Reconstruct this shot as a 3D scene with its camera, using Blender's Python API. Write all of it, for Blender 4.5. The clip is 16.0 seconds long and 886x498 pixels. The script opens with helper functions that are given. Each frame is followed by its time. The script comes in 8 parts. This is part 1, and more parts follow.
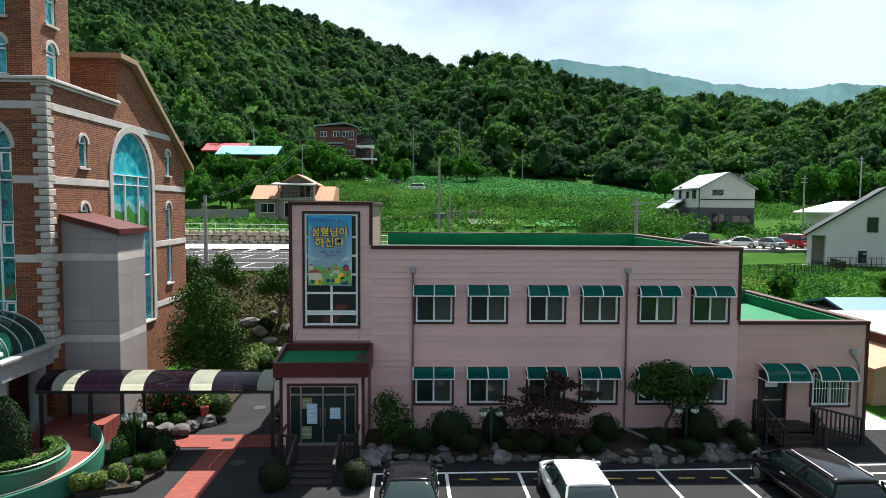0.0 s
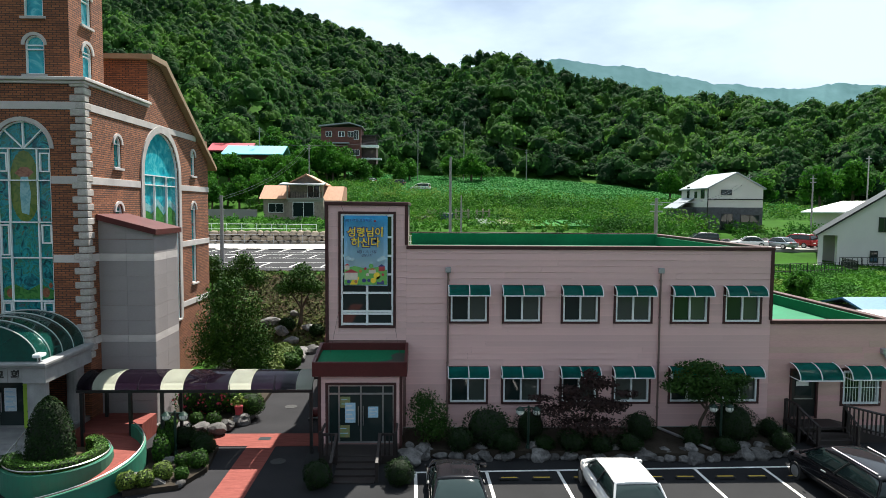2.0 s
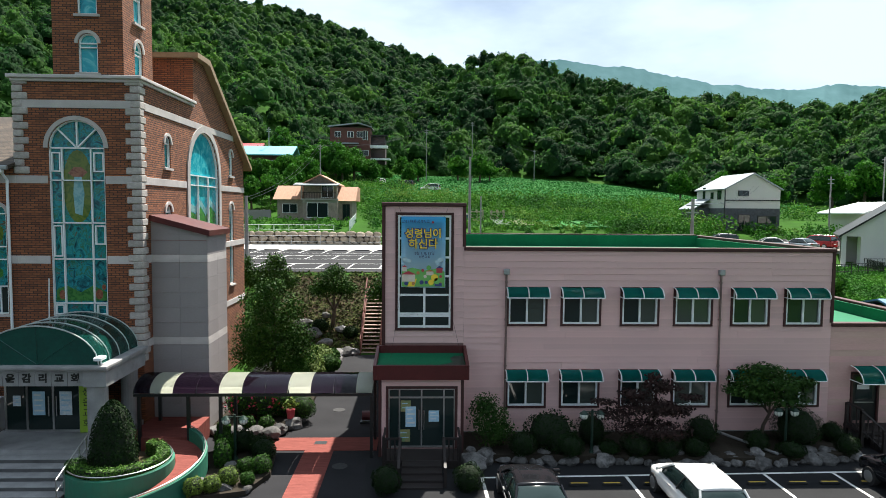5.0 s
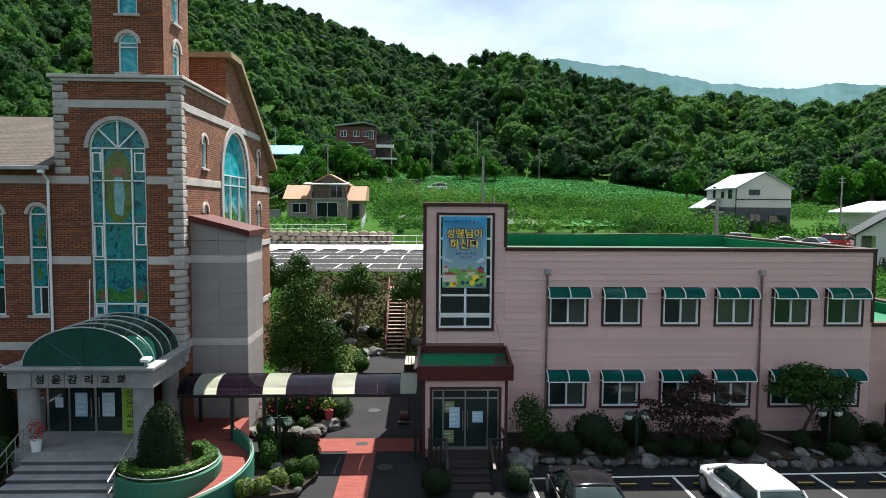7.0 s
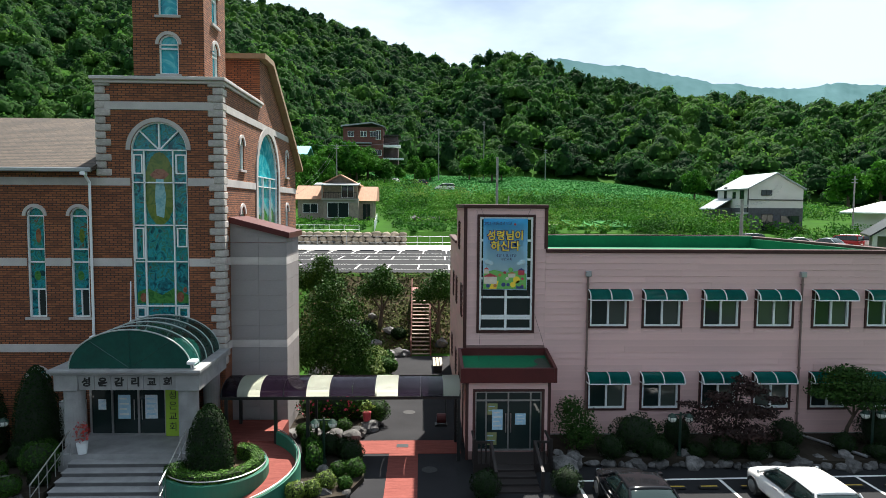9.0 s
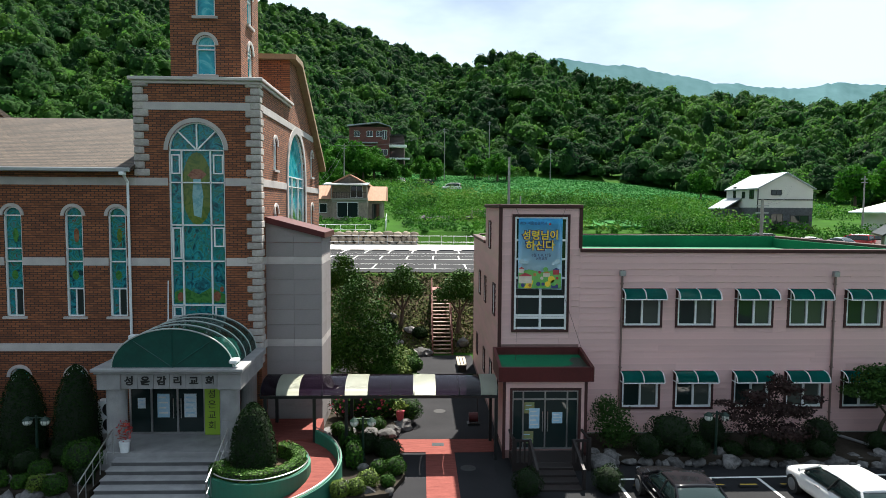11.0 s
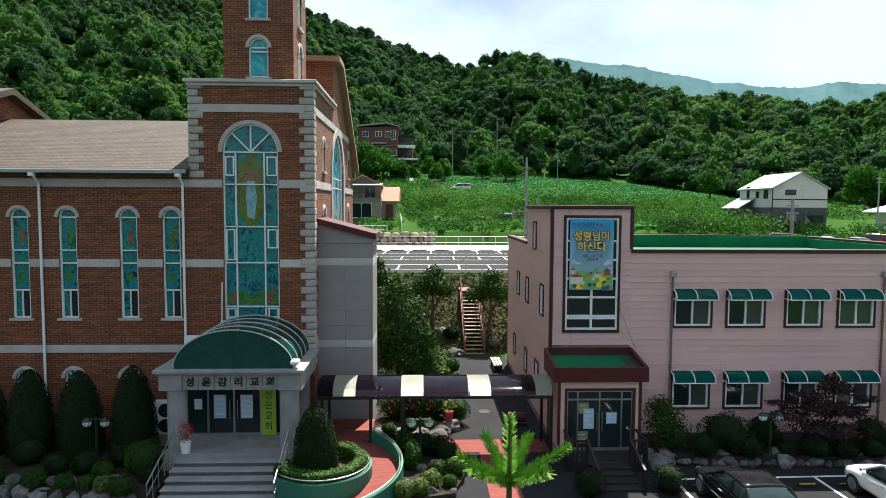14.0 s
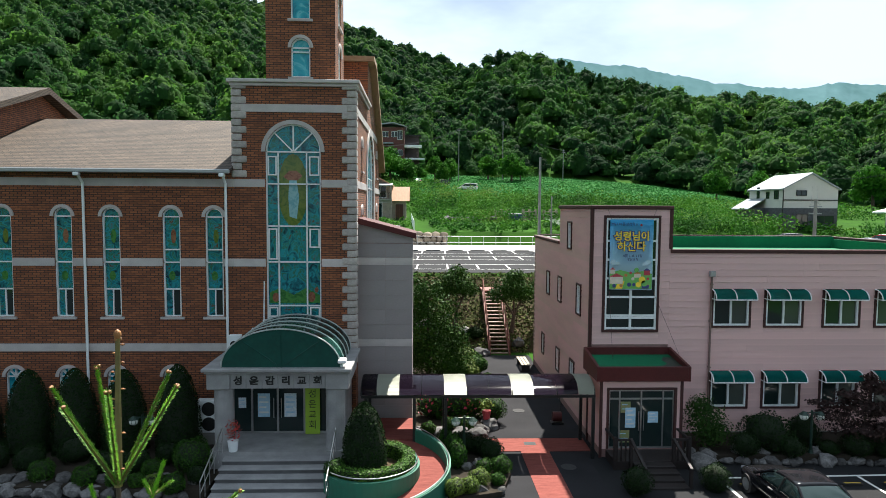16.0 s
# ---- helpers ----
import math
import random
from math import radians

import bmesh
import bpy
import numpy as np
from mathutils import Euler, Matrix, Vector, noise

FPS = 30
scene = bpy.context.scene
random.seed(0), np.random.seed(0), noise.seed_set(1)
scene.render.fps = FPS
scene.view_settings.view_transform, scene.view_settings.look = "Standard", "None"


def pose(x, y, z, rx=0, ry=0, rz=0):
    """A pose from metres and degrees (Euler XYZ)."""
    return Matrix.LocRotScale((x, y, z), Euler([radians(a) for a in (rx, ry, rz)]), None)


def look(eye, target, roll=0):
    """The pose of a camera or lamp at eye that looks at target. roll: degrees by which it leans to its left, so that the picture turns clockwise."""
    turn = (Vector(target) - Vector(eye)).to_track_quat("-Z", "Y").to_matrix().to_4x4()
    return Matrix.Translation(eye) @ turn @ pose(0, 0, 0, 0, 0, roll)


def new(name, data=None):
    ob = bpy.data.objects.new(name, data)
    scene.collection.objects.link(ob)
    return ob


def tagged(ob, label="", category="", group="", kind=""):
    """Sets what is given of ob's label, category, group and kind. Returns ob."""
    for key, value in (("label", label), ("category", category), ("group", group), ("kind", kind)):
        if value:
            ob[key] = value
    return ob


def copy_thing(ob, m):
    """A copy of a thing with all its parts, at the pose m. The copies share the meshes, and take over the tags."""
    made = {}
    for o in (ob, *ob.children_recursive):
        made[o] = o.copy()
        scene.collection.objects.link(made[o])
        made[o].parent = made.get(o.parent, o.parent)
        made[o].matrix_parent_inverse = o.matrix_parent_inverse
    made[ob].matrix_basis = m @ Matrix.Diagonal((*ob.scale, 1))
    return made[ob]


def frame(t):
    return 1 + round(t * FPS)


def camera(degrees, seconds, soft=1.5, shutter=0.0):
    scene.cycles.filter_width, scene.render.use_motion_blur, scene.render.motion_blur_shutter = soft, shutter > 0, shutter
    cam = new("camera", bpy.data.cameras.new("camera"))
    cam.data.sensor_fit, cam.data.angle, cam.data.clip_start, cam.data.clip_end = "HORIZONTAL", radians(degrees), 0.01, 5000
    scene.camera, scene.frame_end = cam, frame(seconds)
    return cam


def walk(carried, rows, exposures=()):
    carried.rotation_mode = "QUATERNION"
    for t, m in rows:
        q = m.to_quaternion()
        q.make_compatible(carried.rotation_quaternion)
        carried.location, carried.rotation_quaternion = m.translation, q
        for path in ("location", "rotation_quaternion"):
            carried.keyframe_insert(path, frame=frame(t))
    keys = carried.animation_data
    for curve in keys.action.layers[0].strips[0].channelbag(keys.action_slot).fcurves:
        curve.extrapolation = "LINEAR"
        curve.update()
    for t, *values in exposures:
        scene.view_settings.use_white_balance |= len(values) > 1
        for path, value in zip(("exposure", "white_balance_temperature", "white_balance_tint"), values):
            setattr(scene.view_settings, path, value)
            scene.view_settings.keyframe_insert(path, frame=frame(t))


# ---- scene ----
cam = camera(69.2, 16.0, 0.7)

PATH = [
    (0, (-0.837, 0.117, 9.929), (-0.778, 2.112, 9.8), 0.4),
    (0.5, (-1.202, 0.117, 9.924), (-1.141, 2.112, 9.795), 0.4),
    (1, (-1.585, 0.053, 9.932), (-1.521, 2.048, 9.802), 0.4),
    (1.5, (-1.982, -0.002, 9.941), (-1.918, 1.993, 9.811), 0.4),
    (2, (-2.399, -0.027, 9.949), (-2.336, 1.968, 9.819), 0.4),
    (2.5, (-2.818, 0.062, 9.945), (-2.755, 2.057, 9.815), 0.4),
    (3, (-3.248, 0.144, 9.953), (-3.184, 2.138, 9.824), 0.4),
    (3.5, (-3.665, 0.214, 9.953), (-3.601, 2.209, 9.823), 0.4),
    (4, (-4.075, 0.277, 9.944), (-4.01, 2.272, 9.815), 0.4),
    (6.3, (-6.02, 0.552, 9.955), (-5.953, 2.547, 9.827), 0.5),
    (6.5, (-6.201, 0.551, 9.959), (-6.133, 2.545, 9.829), 0.4),
    (7, (-6.679, 0.572, 9.974), (-6.609, 2.567, 9.843), 0.4),
    (7.5, (-7.091, 0.587, 9.983), (-7.023, 2.582, 9.853), 0.4),
    (8, (-7.514, 0.619, 10.005), (-7.446, 2.614, 9.875), 0.4),
    (8.5, (-7.957, 0.662, 10.019), (-7.888, 2.656, 9.888), 0.4),
    (9, (-8.37, 0.669, 10.04), (-8.301, 2.663, 9.909), 0.4),
    (11.5, (-10.198, 0.566, 10.035), (-10.129, 2.56, 9.903), 0.4),
    (12, (-10.539, 0.556, 10.036), (-10.469, 2.55, 9.905), 0.4),
    (12.5, (-10.907, 0.549, 10.044), (-10.835, 2.544, 9.914), 0.4),
    (13, (-11.28, 0.579, 10.056), (-11.208, 2.573, 9.925), 0.4),
    (13.5, (-11.67, 0.575, 10.061), (-11.598, 2.569, 9.931), 0.4),
    (14, (-12.045, 0.557, 10.076), (-11.976, 2.552, 9.944), 0.3),
    (14.5, (-12.51, 0.552, 10.078), (-12.441, 2.547, 9.946), 0.3),
    (15, (-12.966, 0.507, 10.081), (-12.895, 2.501, 9.949), 0.4),
    (15.5, (-13.376, 0.493, 10.075), (-13.305, 2.487, 9.943), 0.4),
    (16, (-13.795, 0.491, 10.06), (-13.724, 2.486, 9.928), 0.4),
]
walk(cam, [(t, look(eye, target, roll)) for t, eye, target, roll in PATH], [(0.0, 1.3), (5.0, 1.34), (16.0, 1.4)])

# ---- world and sun ----
SUN = Vector((0.2, 0.61, 1.0)).normalized()
world = bpy.data.worlds.new("sky_world")
scene.world = world
world.use_nodes = True
wn, wl = world.node_tree.nodes, world.node_tree.links
wn.clear()
w_out = wn.new("ShaderNodeOutputWorld")
w_bg = wn.new("ShaderNodeBackground")
w_sky = wn.new("ShaderNodeTexSky")
w_sky.sky_type, w_sky.sun_disc = "NISHITA", False
w_sky.sun_elevation, w_sky.sun_rotation = math.asin(SUN.z), math.atan2(SUN.x, SUN.y)
w_geo = wn.new("ShaderNodeTexCoord")
w_map = wn.new("ShaderNodeMapping")
w_map.inputs["Scale"].default_value = (1.0, 1.0, 2.6)
w_noise = wn.new("ShaderNodeTexNoise")
w_noise.inputs["Scale"].default_value, w_noise.inputs["Detail"].default_value = 3.2, 6.0
w_ramp = wn.new("ShaderNodeValToRGB")
w_ramp.color_ramp.elements[0].position, w_ramp.color_ramp.elements[1].position = 0.30, 0.56
w_ramp.color_ramp.elements[0].color, w_ramp.color_ramp.elements[1].color = (0.25, 0.25, 0.25, 1), (1, 1, 1, 1)
w_mix = wn.new("ShaderNodeMix")
w_mix.data_type = "RGBA"
w_mix.inputs[7].default_value = (8.5, 10.3, 12.1, 1)
wl.new(w_geo.outputs["Generated"], w_map.inputs["Vector"])
wl.new(w_map.outputs["Vector"], w_noise.inputs["Vector"])
wl.new(w_noise.outputs["Fac"], w_ramp.inputs["Fac"])
wl.new(w_ramp.outputs["Color"], w_mix.inputs[0])
wl.new(w_sky.outputs["Color"], w_mix.inputs[6])
w_dot = wn.new("ShaderNodeVectorMath")
w_dot.operation = "DOT_PRODUCT"
w_dot.inputs[1].default_value = (0.1, 0.97, 0.05)
w_side = wn.new("ShaderNodeMapRange")
w_side.inputs["From Min"].default_value, w_side.inputs["From Max"].default_value = -0.6, 0.7
w_side.inputs["To Min"].default_value, w_side.inputs["To Max"].default_value = 0.68, 1.15
w_mul = wn.new("ShaderNodeVectorMath")
w_mul.operation = "SCALE"
wl.new(w_geo.outputs["Generated"], w_dot.inputs[0])
wl.new(w_dot.outputs["Value"], w_side.inputs["Value"])
wl.new(w_mix.outputs[2], w_mul.inputs[0]), wl.new(w_side.outputs[0], w_mul.inputs["Scale"])
wl.new(w_mul.outputs["Vector"], w_bg.inputs["Color"])
w_bg.inputs["Strength"].default_value = 0.0365
wl.new(w_bg.outputs["Background"], w_out.inputs["Surface"])

sun_data = bpy.data.lights.new("sun", "SUN")
sun_data.energy, sun_data.angle, sun_data.color = 5.0, radians(0.6), (1.0, 0.95, 0.86)
sun_lamp = new("sun", sun_data)
sun_lamp.matrix_world = look(SUN * 200, (0, 0, 0))


# ---- materials ----
def material(name, color, color2=None, rough=0.6, metal=0.0, scale=4.0, bump=0.1, fine=40.0, rand=0.0, island=0.0, stretch=(1, 1, 1), sheen=0.5, clear=0.0):
    """A surface with two scales of variation, grain relief and, where asked, a shift from piece to piece."""
    m = bpy.data.materials.new(name)
    m.use_nodes = True
    n, l = m.node_tree.nodes, m.node_tree.links
    b = n["Principled BSDF"]
    tc = n.new("ShaderNodeTexCoord")
    mp = n.new("ShaderNodeMapping")
    mp.inputs["Scale"].default_value = stretch
    l.new(tc.outputs["Object"], mp.inputs["Vector"])
    big = n.new("ShaderNodeTexNoise")
    big.inputs["Scale"].default_value, big.inputs["Detail"].default_value = scale, 5
    small = n.new("ShaderNodeTexNoise")
    small.inputs["Scale"].default_value, small.inputs["Detail"].default_value = fine, 4
    l.new(mp.outputs[0], big.inputs["Vector"]), l.new(mp.outputs[0], small.inputs["Vector"])
    add = n.new("ShaderNodeMath")
    add.operation = "ADD"
    half = n.new("ShaderNodeMath")
    half.operation, half.inputs[1].default_value = "MULTIPLY", 0.6
    l.new(small.outputs["Fac"], half.inputs[0])
    l.new(big.outputs["Fac"], add.inputs[0]), l.new(half.outputs[0], add.inputs[1])
    rng = n.new("ShaderNodeMapRange")
    rng.inputs["From Min"].default_value, rng.inputs["From Max"].default_value = 0.52, 1.08
    l.new(add.outputs[0], rng.inputs["Value"])
    mix = n.new("ShaderNodeMix")
    mix.data_type = "RGBA"
    c2 = color2 or tuple(c * 0.7 for c in color)
    mix.inputs[6].default_value, mix.inputs[7].default_value = (*c2, 1), (*color, 1)
    l.new(rng.outputs[0], mix.inputs[0])
    last = mix.outputs[2]
    if rand or island:
        hsv = n.new("ShaderNodeHueSaturation")
        vr = n.new("ShaderNodeMapRange")
        if rand:
            src = n.new("ShaderNodeObjectInfo").outputs["Random"]
        else:
            src = n.new("ShaderNodeNewGeometry").outputs["Random Per Island"]
        l.new(src, vr.inputs["Value"])
        vr.inputs["To Min"].default_value, vr.inputs["To Max"].default_value = 1 - (rand or island), 1 + (rand or island)
        l.new(vr.outputs[0], hsv.inputs["Value"])
        if island:
            hr = n.new("ShaderNodeMapRange")
            l.new(src, hr.inputs["Value"])
            hr.inputs["To Min"].default_value, hr.inputs["To Max"].default_value = 0.515, 0.485
            l.new(hr.outputs[0], hsv.inputs["Hue"])
        l.new(last, hsv.inputs["Color"])
        last = hsv.outputs["Color"]
    l.new(last, b.inputs["Base Color"])
    b.inputs["Roughness"].default_value, b.inputs["Metallic"].default_value = rough, metal
    b.inputs["Specular IOR Level"].default_value = sheen
    b.inputs["Coat Weight"].default_value = clear
    if bump:
        bp = n.new("ShaderNodeBump")
        bp.inputs["Strength"].default_value, bp.inputs["Distance"].default_value = bump, 0.02
        l.new(add.outputs[0], bp.inputs["Height"])
        l.new(bp.outputs[0], b.inputs["Normal"])
    return m


def brick_material(name, axis, c1, c2, mortar, long=0.32, high=0.095, gap=0.015, dark=0.72, light=1.25):
    """Courses of brick on an upright wall whose length runs along the given axis."""
    m = bpy.data.materials.new(name)
    m.use_nodes = True
    n, l = m.node_tree.nodes, m.node_tree.links
    b = n["Principled BSDF"]
    tc, sep, com = n.new("ShaderNodeTexCoord"), n.new("ShaderNodeSeparateXYZ"), n.new("ShaderNodeCombineXYZ")
    l.new(tc.outputs["Object"], sep.inputs[0])
    l.new(sep.outputs[axis], com.inputs[0]), l.new(sep.outputs["Z"], com.inputs[1])
    br = n.new("ShaderNodeTexBrick")
    br.inputs["Scale"].default_value = 1.0
    br.inputs["Brick Width"].default_value, br.inputs["Row Height"].default_value = long, high
    br.inputs["Mortar Size"].default_value, br.inputs["Mortar Smooth"].default_value = gap, 0.15
    br.inputs["Color1"].default_value, br.inputs["Color2"].default_value, br.inputs["Mortar"].default_value = (*c1, 1), (*c2, 1), (*mortar, 1)
    br.inputs["Bias"].default_value = -0.1
    l.new(com.outputs[0], br.inputs["Vector"])
    ns = n.new("ShaderNodeTexNoise")
    ns.inputs["Scale"].default_value, ns.inputs["Detail"].default_value = 0.9, 6
    l.new(tc.outputs["Object"], ns.inputs["Vector"])
    rg = n.new("ShaderNodeMapRange")
    rg.inputs["To Min"].default_value, rg.inputs["To Max"].default_value = dark, light
    l.new(ns.outputs["Fac"], rg.inputs["Value"])
    hsv = n.new("ShaderNodeHueSaturation")
    l.new(br.outputs["Color"], hsv.inputs["Color"]), l.new(rg.outputs[0], hsv.inputs["Value"])
    l.new(hsv.outputs[0], b.inputs["Base Color"])
    bp = n.new("ShaderNodeBump")
    bp.inputs["Strength"].default_value, bp.inputs["Distance"].default_value, bp.invert = 0.6, 0.012, True
    l.new(br.outputs["Fac"], bp.inputs["Height"]), l.new(bp.outputs[0], b.inputs["Normal"])
    b.inputs["Roughness"].default_value = 0.8
    return m


def stained_material(name, tones, scale):
    """Coloured leaded glass: patches of painted colour under a glossy face."""
    m = bpy.data.materials.new(name)
    m.use_nodes = True
    n, l = m.node_tree.nodes, m.node_tree.links
    b = n["Principled BSDF"]
    tc = n.new("ShaderNodeTexCoord")
    warp = n.new("ShaderNodeTexNoise")
    warp.inputs["Scale"].default_value, warp.inputs["Detail"].default_value, warp.inputs["Distortion"].default_value = scale, 3, 1.6
    l.new(tc.outputs["Object"], warp.inputs["Vector"])
    cr = n.new("ShaderNodeValToRGB")
    cr.color_ramp.interpolation = "EASE"
    e = cr.color_ramp.elements
    for i, (p, c) in enumerate(tones):
        k = e[i] if i < 2 else e.new(p)
        k.position, k.color = p, (*c, 1)
    l.new(warp.outputs["Fac"], cr.inputs["Fac"])
    l.new(cr.outputs[0], b.inputs["Base Color"])
    b.inputs["Roughness"].default_value, b.inputs["Specular IOR Level"].default_value = 0.15, 0.4
    b.inputs["Coat Weight"].default_value, b.inputs["Coat Roughness"].default_value = 0.12, 0.03
    return m


def glass_material(name, color, rough=0.03, alpha=1.0, trans=0.0):
    m = bpy.data.materials.new(name)
    m.use_nodes = True
    b = m.node_tree.nodes["Principled BSDF"]
    b.inputs["Base Color"].default_value = (*color, 1)
    b.inputs["Roughness"].default_value, b.inputs["Specular IOR Level"].default_value = rough, 0.7
    b.inputs["Transmission Weight"].default_value, b.inputs["Alpha"].default_value = trans, alpha
    b.inputs["IOR"].default_value = 1.45
    return m


# yard asphalt coloured darker for the buildings' shade, lane asphalt lighter for sun
ASPHALT = material("asphalt", (0.023, 0.024, 0.026), (0.013, 0.0135, 0.015), 0.9, scale=0.5, fine=60, bump=0.25, sheen=0.15)
ASPHALT_LANE = material("asphalt_lane", (0.0266, 0.0266, 0.0296), (0.0144, 0.0144, 0.0165), 0.9, scale=0.6, fine=50, bump=0.25, sheen=0.15)
ASPHALT_OLD = material("asphalt_worn", (0.042, 0.0427, 0.0455), (0.0294, 0.0301, 0.0322), 0.95, scale=0.4, fine=40, bump=0.2, sheen=0.08)
CONCRETE = material("concrete", (0.322, 0.31, 0.291), (0.248, 0.236, 0.223), 0.85, scale=0.8, fine=30)
RED_PAVE = material("red_paving", (0.245, 0.072, 0.059), (0.144, 0.0403, 0.0331), 0.88, scale=1.6, fine=9, stretch=(1, 5, 1), bump=0.4, sheen=0.15)
WHITE_LINE = material("line_paint", (0.8, 0.8, 0.78), (0.62, 0.62, 0.6), 0.7, scale=3, fine=30, bump=0.05)
YELLOW_LINE = material("yellow_paint", (0.62, 0.42, 0.05), None, 0.6, scale=6)
BRICK_X = brick_material("brick_front", "X", (0.32, 0.112, 0.046), (0.17, 0.056, 0.025), (0.042, 0.025, 0.019))
BRICK_Y = brick_material("brick_side", "Y", (0.32, 0.112, 0.046), (0.17, 0.056, 0.025), (0.042, 0.025, 0.019))
STONE_BAND = material("pale_stone", (0.56, 0.52, 0.5), (0.4, 0.37, 0.36), 0.8, scale=1.5, fine=30, rand=0.08)
GRANITE = material("granite", (0.355, 0.355, 0.355), (0.217, 0.217, 0.22), 0.6, scale=2, fine=60, bump=0.08, sheen=0.3)
GREY_PANEL = material("grey_panel", (0.295, 0.271, 0.271), (0.238, 0.217, 0.217), 0.7, scale=0.7, fine=12, rand=0.05, bump=0.05)
PINK = material("pink_siding", (0.74, 0.49, 0.47), (0.63, 0.41, 0.395), 0.6, scale=0.6, fine=14, rand=0.06, stretch=(0.5, 0.5, 3), bump=0.08)
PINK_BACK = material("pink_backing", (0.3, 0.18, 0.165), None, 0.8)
MAROON = material("maroon_metal", (0.1, 0.022, 0.022), (0.065, 0.015, 0.015), 0.45, scale=1.2, fine=20, bump=0.03, sheen=0.25)
DARK_TRIM = material("dark_trim", (0.075, 0.032, 0.03), (0.05, 0.022, 0.021), 0.55, scale=2, bump=0.03, sheen=0.22)
GREEN_ROOF = material("green_waterproofing", (0.0084, 0.175, 0.077), (0.007, 0.119, 0.056), 0.7, scale=0.5, fine=8, bump=0.03, sheen=0.15)
GREEN_POLY = material("green_polycarbonate", (0.014, 0.36, 0.32), (0.01, 0.28, 0.25), 0.22, scale=1.5, fine=8, bump=0.02, clear=0.3)
WHITE_FRAME = material("white_frame", (0.84, 0.88, 0.89), (0.76, 0.8, 0.81), 0.4, scale=3, bump=0.02)
FROSTED = glass_material("screened_window_glass", (0.06, 0.075, 0.066), 0.1)
STEEL = material("brushed_steel", (0.55, 0.55, 0.55), (0.4, 0.4, 0.4), 0.3, 0.9, scale=3, bump=0.02)
DARK_GLASS = glass_material("window_glass", (0.014, 0.026, 0.025), 0.03)
ROOF_BROWN = brick_material("brown_shingle", "X", (0.09, 0.063, 0.0414), (0.054, 0.036, 0.0238), (0.0126, 0.00936, 0.0072), 0.32, 0.075, 0.012, 0.5, 1.35)
STAINED = stained_material("stained_glass", [(0.3, (0.006, 0.04, 0.06)), (0.42, (0.01, 0.14, 0.17)), (0.5, (0.015, 0.27, 0.32)), (0.56, (0.03, 0.15, 0.09)), (0.62, (0.015, 0.24, 0.29)), (0.7, (0.1, 0.06, 0.03)), (0.76, (0.05, 0.36, 0.42))], 2.4)
STAINED_BLUE = stained_material("blue_glass", [(0.3, (0.01, 0.2, 0.28)), (0.5, (0.02, 0.36, 0.45)), (0.65, (0.1, 0.5, 0.56)), (0.72, (0.02, 0.3, 0.4))], 1.2)
GRASS = material("grass", (0.0358, 0.104, 0.013), (0.0195, 0.0553, 0.0091), 0.95, scale=0.3, fine=4.0, bump=0.6, sheen=0.03)
BED_SOIL = material("bed_soil", (0.05, 0.042, 0.033), (0.022, 0.019, 0.015), 0.95, scale=1.5, fine=14, bump=0.6, sheen=0.05)
SOIL = material("soil", (0.1, 0.075, 0.048), (0.045, 0.034, 0.022), 0.95, scale=1.5, fine=14, bump=0.5, sheen=0.05)
ROCK = material("garden_rock", (0.2, 0.195, 0.19), (0.045, 0.044, 0.045), 0.85, scale=2.6, fine=14, rand=0.4, bump=0.6, sheen=0.15)
BARK = material("bark", (0.1, 0.07, 0.05), (0.05, 0.036, 0.026), 0.9, scale=3, stretch=(4, 4, 0.7), bump=0.5)
LEAF = material("leaf", (0.0336, 0.0952, 0.0112), (0.0168, 0.051, 0.00672), 0.55, scale=0.8, fine=6, island=0.35, bump=0, sheen=0.08)
# dark foliage green, deepened further to carry the deep shade over the beds
LEAF_DARK_SHADED = material("dark_shaded_leaf", (0.013, 0.034, 0.008), (0.006, 0.017, 0.004), 0.7, scale=0.8, fine=6, island=0.4, bump=0, sheen=0.08)
LEAF_MID = material("mid_leaf", (0.035, 0.085, 0.016), (0.016, 0.045, 0.009), 0.6, scale=0.8, fine=6, island=0.35, bump=0, sheen=0.08)
LEAF_LIGHT = material("light_leaf", (0.112, 0.175, 0.021), (0.056, 0.098, 0.014), 0.6, scale=0.8, fine=6, island=0.3, bump=0, sheen=0.2)
LEAF_BRIGHT = material("bright_leaf", (0.075, 0.18, 0.0165), (0.0375, 0.105, 0.0112), 0.55, scale=0.8, fine=6, island=0.3, bump=0, sheen=0.2)
LEAF_RED = material("purple_leaf", (0.035, 0.016, 0.014), (0.018, 0.01, 0.009), 0.6, scale=0.8, fine=6, island=0.35, bump=0, sheen=0.2)


